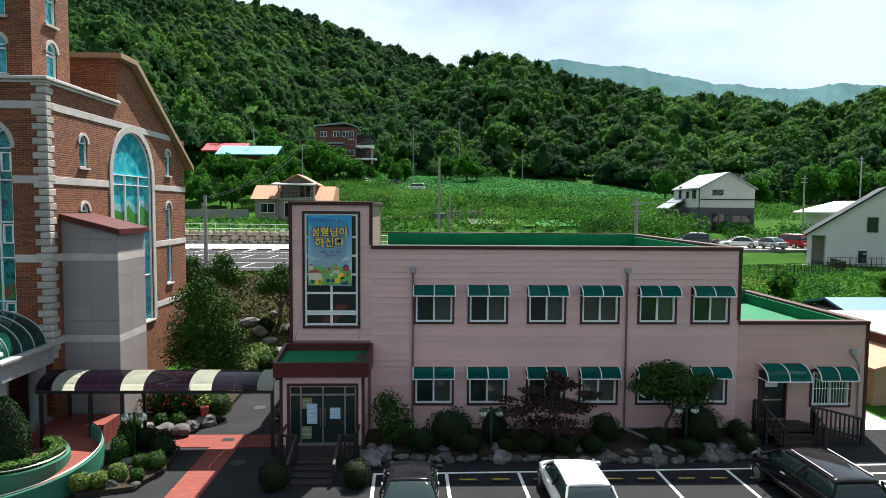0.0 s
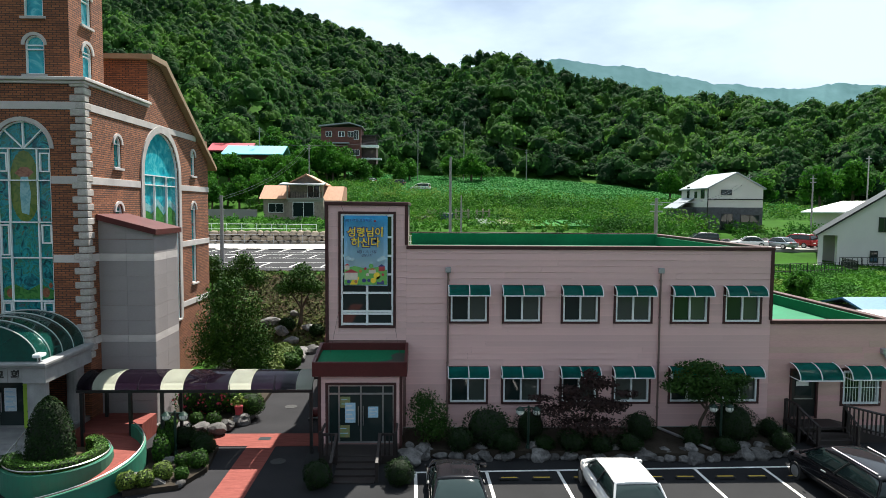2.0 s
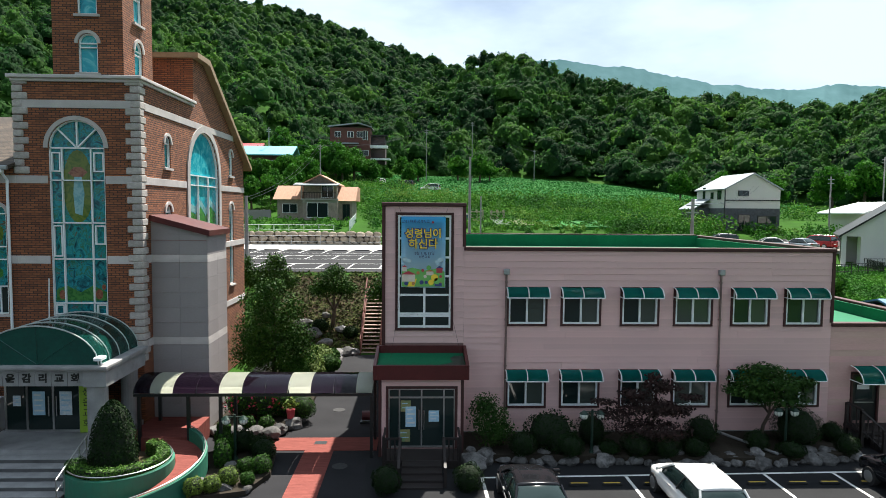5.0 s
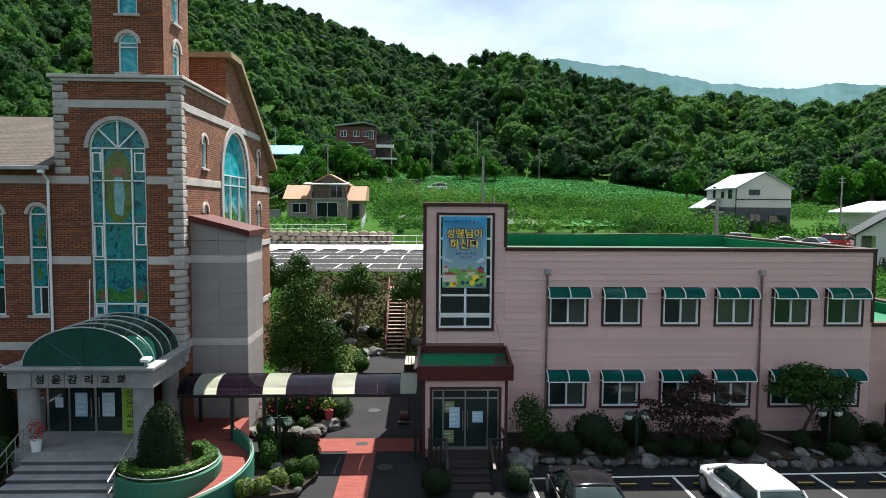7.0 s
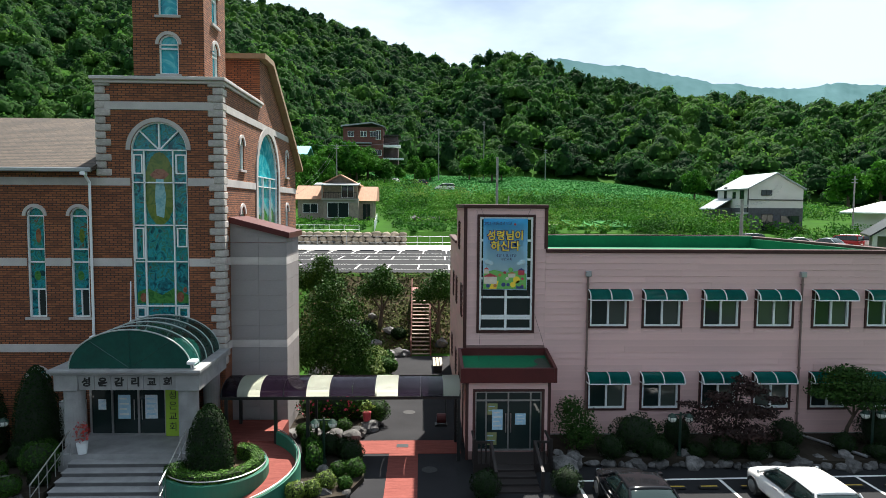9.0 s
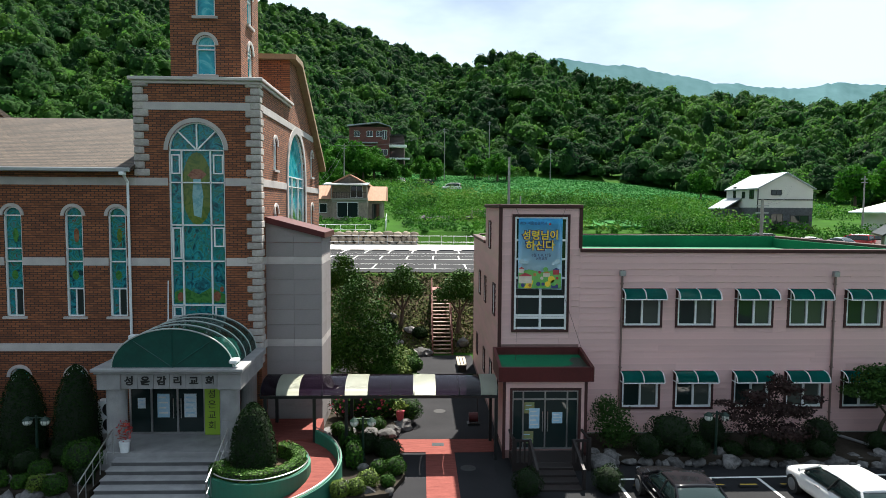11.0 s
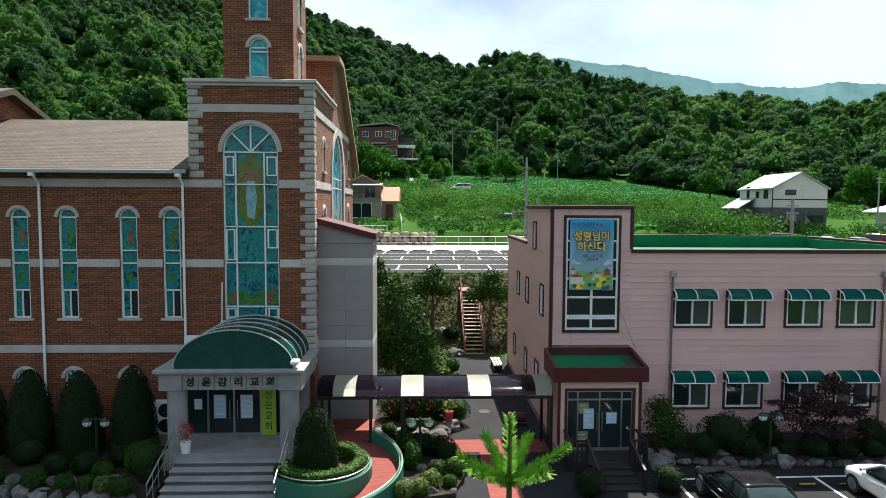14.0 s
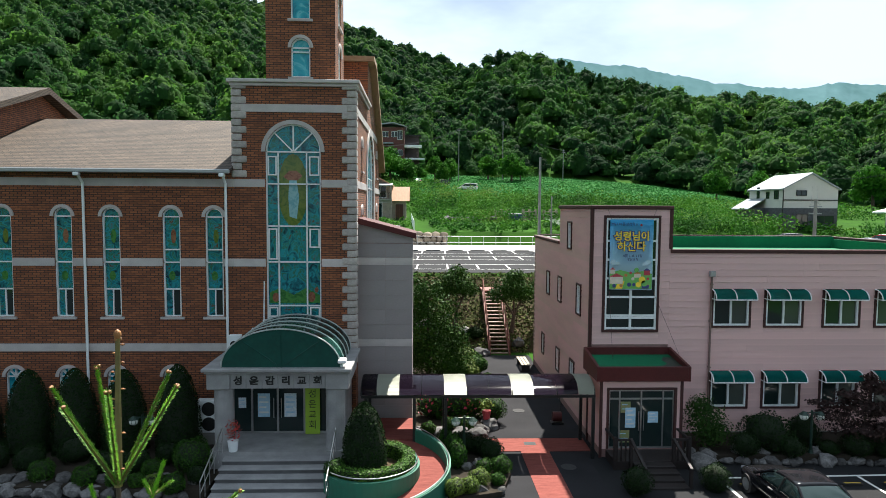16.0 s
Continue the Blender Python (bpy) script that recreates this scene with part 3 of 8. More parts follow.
part("tower_front_wall", wall(B(), "x", FX0, FX1, 0, 14.95, FY, FY + 0.35, [(-20.19, -17.93, 5.3, 13.4, True)]), BRICK_X, CHURCH)
side_holes = [(29.95, 30.65, 11.65, 13.1, True), (29.95, 30.65, 8.4, 10.0, True), (39.65, 40.35, 11.75, 13.25, True), (39.6, 40.4, 5.2, 10.1, True), (33.0, 37.6, 3.4, 13.8, True)]
part("side_wall", wall(B(), "y", FY + 0.352, 42.7, 0, 14.1, FX1 - 0.35, FX1, side_holes), BRICK_Y, CHURCH)
part("terrace_parapet", box(B(), FX1 - 0.35, FX1, FY + 0.352, 33.74, 14.1, 14.95), BRICK_Y, CHURCH)
bm = B()
prism(bm, [(33.74, 14.1), (42.2, 14.1), (41.0, 14.1), (35.3, 17.35), (33.74, 17.35)], "x", FX1 - 0.35, FX1)
part("gable_wall", bm, BRICK_Y, CHURCH)
part("upper_wall", box(B(), FX0, FX1 - 0.352, 33.74, 34.05, 12, 17.35), BRICK_X, CHURCH)
part("rear_wall", box(B(), FX0, FX1 - 0.352, 42.4, 42.7, 0, 12), BRICK_X, CHURCH)
bm = B()
prism(bm, [(33.5, 17.35), (35.3, 17.35), (43.5, 12.25), (43.5, 12.0), (42.9, 12.1)][:3] + [(43.5, 12.5), (35.4, 17.62), (33.5, 17.6)], "x", FX0, FX1 + 0.35)
part("gable_roof", bm, material("tan_roof_edge", (0.34, 0.24, 0.15), (0.25, 0.17, 0.1), 0.8), CHURCH)
part("terrace_floor", box(B(), FX0, FX1 - 0.36, FY + 0.36, 33.73, 14.3, 14.5), CONCRETE, CHURCH)
for z0, z1, d in ((14.93, 15.06, 0.1), (15.06, 15.2, 0.2)):
    bm = B()
    box(bm, FX0 - d, FX1 + d, FY - d, FY + 0.35, z0, z1, 0.02)
    box(bm, FX1 - 0.35, FX1 + d, FY + 0.352, 33.7, z0, z1, 0.02)
    part("cornice", bm, STONE_BAND, CHURCH)
for z0, z1 in ((13.88, 14.2), (10.81, 11.13), (7.51, 7.84), (3.94, 4.27)):
    bm = B()
    cut = 1.16 if z1 < 12 else 0.0
    spans = [(FX0, -19.06 - 1.16), (-19.06 + 1.16, FX1 + 0.03)] if 5.3 < z0 < 13 else [(FX0, FX1 + 0.03)]
    if z0 < 12:
        if z0 < 5:
            spans.append((-46, FX0 - 0.001))
        elif z0 > 10.2:
            spans.append((-46, FX0 - 0.001))
        else:
            edges = [-46] + [e for c in WING_C for e in (c - 0.37, c + 0.37)] + [FX0 - 0.001]
            spans += list(zip(edges[::2], edges[1::2]))
    bm.free()
    for a, b in spans:
        part("stone_band", box(B(), a, b, FY - 0.035, FY + 0.1, z0, z1, 0.008), STONE_BAND, CHURCH)
    for a, b in ([(FY + 0.1, 32.6), (38.0, 42.73)] if z0 < 13 else [(FY + 0.1, 40.5)]):
        part("stone_band", box(B(), FX1 - 0.1, FX1 + 0.035, a, b, z0, z1, 0.008), STONE_BAND, CHURCH)
# upper tower
TX0, TX1, TY0, TY1 = -20.3, -17.4, 28.14, 31.05
tw = [((TX0 + TX1) / 2 - 0.4, (TX0 + TX1) / 2 + 0.4, z, z + 1.62, True) for z in (15.45, 17.85)]
part("tower_wall", wall(B(), "x", TX0, TX1, 14.5, 21.5, TY0, TY0 + 0.3, tw), BRICK_X, CHURCH)
part("tower_wall", wall(B(), "x", TX0, TX1, 14.5, 21.5, TY1 - 0.3, TY1, []), BRICK_X, CHURCH)
tws = [((TY0 + TY1) / 2 - 0.4, (TY0 + TY1) / 2 + 0.4, z, z + 1.62, True) for z in (15.45, 17.85)]
part("tower_wall", wall(B(), "y", TY0 + 0.302, TY1 - 0.302, 14.5, 21.5, TX1 - 0.3, TX1, tws), BRICK_Y, CHURCH)
part("tower_wall", wall(B(), "y", TY0 + 0.302, TY1 - 0.302, 14.5, 21.5, TX0, TX0 + 0.3, []), BRICK_Y, CHURCH)
part("tower_cap", box(B(), TX0 - 0.15, TX1 + 0.15, TY0 - 0.15, TY1 + 0.15, 21.5, 21.7, 0.03), STONE_BAND, CHURCH)


def arched_window(axis, c, z0, z1, half, plane, parent, glass, bars=(), rails=(), fan=0, hood=0.13, full=False, out=-1):
    """A round-headed window: glass, frame bars, stone hood and sill. out: the way that the wall faces along its normal."""
    ax = "y" if axis == "x" else "x"
    spring = z1 - half

    def put(bm, u0, u1, za, zb, a, b):
        if axis == "x":
            box(bm, u0, u1, min(a, b), max(a, b), za, zb)
        else:
            box(bm, min(a, b), max(a, b), u0, u1, za, zb)
    g = plane - out * 0.16
    f0, f1 = plane - out * 0.15, plane - out * 0.05
    bm = B()
    t = 0.05
    put(bm, c - half, c - half + t, z0, spring, f0, f1), put(bm, c + half - t, c + half, z0, spring, f0, f1)
    put(bm, c - half, c + half, z0, z0 + t, f0, f1), put(bm, c - half, c + half, spring - t / 2, spring + t / 2, f0, f1)
    o, i = arc(c, spring, half, half, 18), arc(c, spring, half - t, half - t, 18)
    for k in range(18):
        prism(bm, [o[k], o[k + 1], i[k + 1], i[k]], ax, f0, f1)
    for u in bars:
        put(bm, c + u - t / 2, c + u + t / 2, z0, spring, f0, f1)
    for z in rails:
        put(bm, c - half, c + half, z - t / 2, z + t / 2, f0, f1)
    for k in range(fan):
        a = math.pi * (k + 1) / (fan + 1)
        d, n = Vector((math.cos(a), math.sin(a))), Vector((-math.sin(a), math.cos(a))) * t / 2
        p0, p1 = Vector((c, spring)), Vector((c, spring)) + d * (half - t)
        prism(bm, [tuple(p0 - n), tuple(p1 - n), tuple(p1 + n), tuple(p0 + n)], ax, f0 + 0.003, f1 - 0.003)
    w = part("arched_window", bm, WHITE_FRAME, parent)
    part("pane", prism(B(), [(c - half, z0), (c + half, z0)] + arc(c, spring, half, half, 18), ax, g, g - out * 0.02), glass, w)
    bm = B()
    o, i = arc(c, spring, half + hood, half + hood, 18), arc(c, spring, half + 0.002, half + 0.002, 18)
    for k in range(18):
        prism(bm, [o[k], o[k + 1], i[k + 1], i[k]], ax, plane + out * 0.06, plane - out * 0.08)
    if full:
        for s in (-1, 1):
            put(bm, c + s * (half + 0.002), c + s * (half + hood), z0, spring, plane + out * 0.06, plane - out * 0.08)
    bmesh.ops.remove_doubles(bm, verts=bm.verts[:], dist=0.004)
    part("stone_hood", bm, STONE_BAND, w)
    bm = B()
    put(bm, c - half - 0.12, c + half + 0.12, z0 - 0.1, z0 - 0.002, plane + out * 0.1, plane - out * 0.1)
    part("sill", bm, STONE_BAND, w)
    return w


arched_window("x", -19.06, 5.3, 13.4, 1.13, FY, CHURCH, STAINED, (-0.63, 0.54), (5.86, 7.7, 9.2, 10.95), 3, 0.17)
for c in WING_C:
    arched_window("x", c, 5.4, 9.92, 0.36, FY, CHURCH, STAINED, (), (6.55, 7.67, 8.2), 0)
for c in LOW_C:
    arched_window("x", c, 0.9, 3.25, 0.38, FY, CHURCH, STAINED_BLUE, (0,), (2.1,), 3)
for h in tw:
    arched_window("x", -18.85, h[2], h[3], 0.4, TY0, CHURCH, STAINED_BLUE, (), (h[2] + 1.05,), 0)
for h in tws:
    arched_window("y", (TY0 + TY1) / 2, h[2], h[3], 0.4, TX1, CHURCH, STAINED_BLUE, (), (h[2] + 1.05,), 0, out=1)
for h in side_holes:
    arched_window("y", (h[0] + h[1]) / 2, h[2], h[3], (h[1] - h[0]) / 2, FX1, CHURCH, STAINED_BLUE if h[1] - h[0] > 2 else STAINED, (-0.8, 0.8) if h[1] - h[0] > 2 else (), (6.0, 8.6, 11.0) if h[1] - h[0] > 2 else (), 0, 0.34 if h[1] - h[0] > 2 else 0.13, h[1] - h[0] > 2, out=1)

# painted shapes in the great windows
def inlay(pts, depth, mat, axis="y", at=None):
    part("glass_inlay", prism(B(), pts, axis, at, at + depth), mat, CHURCH)


G_OLIVE = stained_material("olive_glass", [(0.3, (0.05, 0.11, 0.02)), (0.6, (0.13, 0.17, 0.03))], 3.0)
G_PALE = stained_material("pale_glass", [(0.3, (0.12, 0.32, 0.36)), (0.6, (0.25, 0.45, 0.48))], 4.0)
G_ROSE = stained_material("rose_glass", [(0.3, (0.16, 0.05, 0.03)), (0.6, (0.28, 0.12, 0.07))], 4.0)
G_GREEN = stained_material("green_glass", [(0.3, (0.02, 0.12, 0.03)), (0.6, (0.06, 0.22, 0.05))], 4.0)
gy0 = FY + 0.152
inlay(arc(-19.1, 10.7, 0.62, 1.5, 20, 0, 2 * math.pi)[:-1], 0.004, G_OLIVE, "y", gy0)
inlay([(-19.25, 9.6), (-18.95, 9.5), (-18.85, 10.4), (-18.95, 11.1), (-19.25, 11.1), (-19.3, 10.4)], 0.004, G_PALE, "y", gy0 - 0.006)
inlay([(-19.5, 11.25), (-19.3, 11.1), (-18.9, 11.1), (-18.7, 11.3), (-18.95, 11.5), (-19.25, 11.5)], 0.004, G_ROSE, "y", gy0 - 0.006)
inlay([(-20.1, 5.95), (-18.0, 5.95), (-18.0, 6.3), (-18.6, 6.6), (-19.1, 6.3), (-19.7, 6.6), (-20.1, 6.4)], 0.004, G_GREEN, "y", gy0)
for a, b, c in ((-18.35, 6.0, 0.22), (-19.85, 6.0, 0.2), (-18.15, 6.4, 0.12)):
    inlay(arc(a, b + c, c * 0.7, c, 10, 0, 2 * math.pi)[:-1], 0.004, G_ROSE, "y", gy0 - 0.006)
for a, b, c, d in ((-20.12, -19.75, 11.3, 12.1), (-18.42, -18.0, 11.3, 12.1), (-18.42, -18.0, 8.3, 9.1), (-20.12, -19.75, 7.8, 9.1), (-20.12, -19.75, 5.38, 5.8), (-18.42, -18.0, 5.38, 5.8)):
    bm = B()
    for u0, u1, z0, z1 in ((a, a + 0.05, c, d), (b - 0.05, b, c, d), (a + 0.05, b - 0.05, c, c + 0.05), (a + 0.05, b - 0.05, d - 0.05, d)):
        box(bm, u0, u1, FY + 0.06, FY + 0.15, z0, z1)
    part("opening_sash", bm, WHITE_FRAME, CHURCH)
for c in WING_C:
    for u in (-0.31, 0.0, 0.31):
        part("mullion", box(B(), c + u - 0.02, c + u + 0.02, FY + 0.06, FY + 0.148, 5.45, 6.53), WHITE_FRAME, CHURCH)
    part("opening_sash", box(B(), c + 0.02, c + 0.29, FY + 0.12, FY + 0.146, 5.47, 6.5), DARK_GLASS, CHURCH)
for i, c in enumerate(WING_C):
    inlay(arc(c + 0.03, 8.75, 0.11, 0.3, 12, 0, 2 * math.pi)[:-1], 0.004, (G_OLIVE, G_ROSE, G_GREEN, G_ROSE, G_OLIVE)[i], "y", gy0)
    inlay(arc(c - 0.05, 7.1, 0.13, 0.2, 12, 0, 2 * math.pi)[:-1], 0.004, G_GREEN, "y", gy0)
gx0 = FX1 - 0.154
inlay([(33.1, 8.6), (37.5, 8.6), (37.5, 9.5), (36.6, 9.9), (35.8, 9.4), (35.0, 9.9), (34.2, 9.5), (33.1, 9.8)], -0.004, G_GREEN, "x", gx0)
inlay([(33.1, 9.82), (34.2, 9.55), (35.0, 9.95), (35.8, 9.45), (36.6, 9.95), (37.5, 9.55), (37.5, 9.9), (36.6, 10.3), (35.8, 9.8), (35.0, 10.3), (34.2, 9.9), (33.1, 10.2)], -0.004, G_PALE, "x", gx0)

# wing roof and nave
bm = B()
prism(bm, [(26.9, 11.35), (26.9, 11.5), (34.0, 14.35), (41.0, 11.5), (41.0, 11.35), (34.0, 14.1)], "x", -46, FX0 + 0.0)
part("wing_roof", bm, ROOF_BROWN, CHURCH)
part("gutter", box(B(), -46, FX0, 26.74, 26.9, 11.33, 11.5, 0.03), GREY_METAL, CHURCH)
bm = B()
prism(bm, [(27.6, 11.4), (40.4, 11.4), (40.4, 13.3), (34.0, 15.55), (27.6, 13.3)], "x", -46, -33.0)
part("nave_wall", bm, BRICK_Y, CHURCH)
bm = B()
prism(bm, [(26.9, 13.25), (26.9, 13.5), (34.0, 15.9), (41.1, 13.5), (41.1, 13.25), (34.0, 15.58)], "x", -46.2, -32.5)
part("nave_roof", bm, ROOF_BROWN, CHURCH)
for x in (-27.56, -21.8):
    bm = B()
    rod(bm, (x, 27.28, 0.1), (x, 27.28, 10.95), 0.055)
    rod(bm, (x, 27.28, 10.93), (x, 26.86, 11.28), 0.055)
    box(bm, x - 0.11, x + 0.11, 26.72, 26.94, 11.2, 11.34, 0.02)
    part("downpipe", bm, WHITE_FRAME, CHURCH)
# stair block of grey panels beside the tower
SHED = thing("stair_block", "grey panel-clad stair block with a brown sloping roof", "building")
SX0, SX1, SY0, SY1 = -16.495, -14.12, 28.3, 31.0
bm = B()
prism(bm, [(SX0, 0), (SX1 - 0.03, 0), (SX1 - 0.03, 8.7), (SX0, 9.3)], "y", SY0 + 0.03, SY1)
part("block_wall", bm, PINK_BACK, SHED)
bm = B()
prism(bm, [(SX0, 9.3), (SX1 + 0.15, 8.66), (SX1 + 0.15, 8.9), (SX0, 9.55)], "y", SY0 - 0.15, SY1 + 0.15)
part("block_roof", bm, MAROON, SHED)


# ---- the pink annexe ----
ANNEX = thing("pink_annexe", "two-storey pink clapboard building with dark trim and a corner tower", "building")
PX0, PXT, PXM, PX1, PY = -6.5, -3.1, 12.9, 18.68, 27.5
UP_W = [(-1.18, 0.39), (1.14, 2.71), (3.71, 5.23), (6.02, 7.56), (8.52, 10.06), (10.86, 12.4)]
pink_holes = [(a, b, z, z + 1.5, False) for a, b in UP_W for z in (5.02, 1.46)] + [(-5.92, -3.64, 4.83, 9.64, False), (13.97, 15.1, 0.75, 2.85, False), (16.28, 17.93, 1.33, 2.85, False)]
bm = B()
wall(bm, "x", PX0, PXT, 0, 10.0, PY + 0.03, PY + 0.3, [h for h in pink_holes if h[1] < PXT])
wall(bm, "x", PXT, PXM, 0, 8.15, PY + 0.03, PY + 0.3, [h for h in pink_holes if PXT < h[0] < PXM])
wall(bm, "x", PXM, PX1, 0, 4.95, PY + 0.03, PY + 0.3, [h for h in pink_holes if h[0] > PXM])
left_holes = [(31.2, 31.9, 8.1, 9.3, False), (29.2, 29.9, 5.2, 6.5, False), (29.3, 30.0, 8.1, 9.3, False), (36.2, 36.9, 5.2, 6.4, False), (33.2, 33.9, 5.2, 6.4, False), (30.2, 31.0, 1.5, 2.7, False), (33.4, 34.1, 1.5, 2.6, False), (37.5, 38.1, 1.5, 2.6, False)]
left_holes = [h for h in left_holes if h[0] != 29.3]
wall(bm, "y", PY + 0.302, 33.8, 0, 10.0, PX0 + 0.03, PX0 + 0.3, [h for h in left_holes if h[1] < 33.2])
wall(bm, "y", 33.8, 41.0, 0, 8.15, PX0 + 0.03, PX0 + 0.3, [h for h in left_holes if h[0] > 33.9])
box(bm, PXT - 0.3, PXT - 0.03, PY + 0.302, 33.5, 7.6, 10.0)
box(bm, PX0 + 0.302, PXT, 33.5, 33.8, 7.6, 10.0)
box(bm, PX0, PXM, 40.7, 41.0, 0, 7.6)
box(bm, PXM - 0.3, PXM - 0.03, PY + 0.302, 40.7, 0, 8.15)
box(bm, PX1 - 0.3, PX1 - 0.03, PY + 0.302, 38.0, 0, 4.95)
box(bm, PXM, PX1, 37.7, 38.0, 0, 4.5)
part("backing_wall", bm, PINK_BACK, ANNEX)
bm = B()
box(bm, PX0 + 0.31, PXM - 0.31, PY + 0.31, 40.69, 7.4, 7.6)
box(bm, PXM, PX1 - 0.31, PY + 0.31, 37.69, 4.2, 4.4)
part("roof_deck", bm, GREEN_ROOF, ANNEX)
for a, b, c, d, e, f in ((PXT, PXM - 0.3, 40.55, 40.69, 7.6, 8.3), (PXM - 0.45, PXM - 0.302, PY + 0.31, 40.55, 7.6, 8.16), (PXT, PXM - 0.45, PY + 0.302, PY + 0.42, 7.6, 8.16), (PX1 - 0.42, PX1 - 0.302, PY + 0.31, 37.7, 4.4, 4.96), (PXM, PX1 - 0.42, 37.55, 37.69, 4.4, 5.2)):
    part("parapet_lining", box(B(), a, b, c, d, e, f), GREEN_ROOF, ANNEX)
part("room_floor", box(B(), PX0 + 0.31, PX1 - 0.31, PY + 0.31, 40.6, 0.3, 0.6), CONCRETE, ANNEX)
part("upper_floor", box(B(), PX0 + 0.31, PXM - 0.31, PY + 0.31, 40.6, 3.7, 4.0), CONCRETE, ANNEX)
for a, b, z in ((PX0, PXT, 10.0), (PXT, PXM, 8.15), (PXM, PX1, 4.93)):
    bm = B()
    box(bm, a - (0.08 if a == PX0 else -0.002), b + 0.08, PY - 0.08, PY + 0.32, z, z + 0.16, 0.02)
    part("roof_trim", bm, DARK_TRIM, ANNEX)
bm = B()
box(bm, PX0 - 0.08, PX0 + 0.32, PY + 0.322, 33.88, 10.0, 10.16, 0.02)
box(bm, PX0 + 0.322, PXT - 0.322, 33.48, 33.88, 10.0, 10.16)
box(bm, PXT - 0.32, PXT + 0.08, PY + 0.322, 33.88, 10.0, 10.16, 0.02)
box(bm, PX0 - 0.08, PX0 + 0.32, 33.9, 41.05, 8.15, 8.31, 0.02)
box(bm, PXM - 0.32, PXM + 0.08, PY + 0.322, 41.05, 8.15, 8.31, 0.02)
box(bm, PX0 + 0.322, PXM - 0.322, 40.68, 41.05, 8.28, 8.36)
box(bm, PX1 - 0.32, PX1 + 0.08, PY + 0.322, 38.05, 4.93, 5.09, 0.02)
box(bm, PXM + 0.08, PX1 - 0.322, 37.68, 38.05, 5.17, 5.25)
part("roof_trim", bm, DARK_TRIM, ANNEX)
for x, z0, z1 in ((PX0, 0, 10), (PXT, 8.31, 10), (PXM, 5.1, 8.15), (PX1, 0, 4.93)):
    part("corner_trim", box(B(), x - 0.07, x + 0.07, PY - 0.035, PY + 0.1, z0, z1), DARK_TRIM, ANNEX)


# ---- paved ground ----
def slab(name, x0, x1, y0, y1, z, mat, label, cat, thick=0.1):
    return tagged(part(name, box(B(), x0, x1, y0, y1, z - thick, z), mat), label, cat, kind="structure")


slab("pavement", -60, 70, -60, 26.0, 0.012, ASPHALT, "dark asphalt yard in front of the buildings", "pavement")
slab("pavement_2", -15.1, -6.4, 26.0, 44.0, 0.012, ASPHALT_LANE, "asphalt lane between church and annexe", "pavement")
slab("pavement_4", -12.7, -7.0, 12.0, 25.99, 0.017, ASPHALT_LANE, "worn grey asphalt beside the red path, toned lighter for sunlight", "pavement")
slab("pavement_5", 13.45, 18.88, 26.01, 27.44, 0.012, ASPHALT, "dark asphalt strip along the annexe wall", "pavement")
slab("road_1", 18.9, 60, 26.0, 35.0, 0.012, ASPHALT, "asphalt drive beside the annexe", "road")
slab("pavement_3", -60, 4, 53.5, 83.3, 4.6, ASPHALT_OLD, "grey upper parking area", "pavement")
slab("path_1", -9.62, -8.45, -10, 26.2, 0.03, RED_PAVE, "red paved path across the asphalt", "path", 0.05)
slab("path_2", -12.6, -6.7, 26.2, 27.65, 0.034, RED_PAVE, "red paved path towards the annexe", "path", 0.05)


# ---- cladding, windows and awnings of the annexe ----
def lettering(name, body, size, at, mat, parent, label="", rot=(90, 0, 0), depth=0.004, bold=0.0, tall=1.0):
    """Raised letters standing upright on a wall; at is the middle of the line."""
    cu = bpy.data.curves.new(name, "FONT")
    cu.body, cu.size, cu.extrude, cu.offset = body, size, depth, bold
    cu.align_x, cu.align_y = "CENTER", "CENTER"
    tmp = new(name, cu)
    me = bpy.data.meshes.new_from_object(tmp.evaluated_get(bpy.context.evaluated_depsgraph_get()))
    bpy.data.objects.remove(tmp)
    me.materials.clear()
    me.materials.append(mat)
    ob = new(name, me)
    ob.matrix_basis = pose(*at, *rot) @ Matrix.Diagonal((1, tall, 1, 1))
    ob.parent = parent
    if label:
        tagged(ob, label)
    return ob


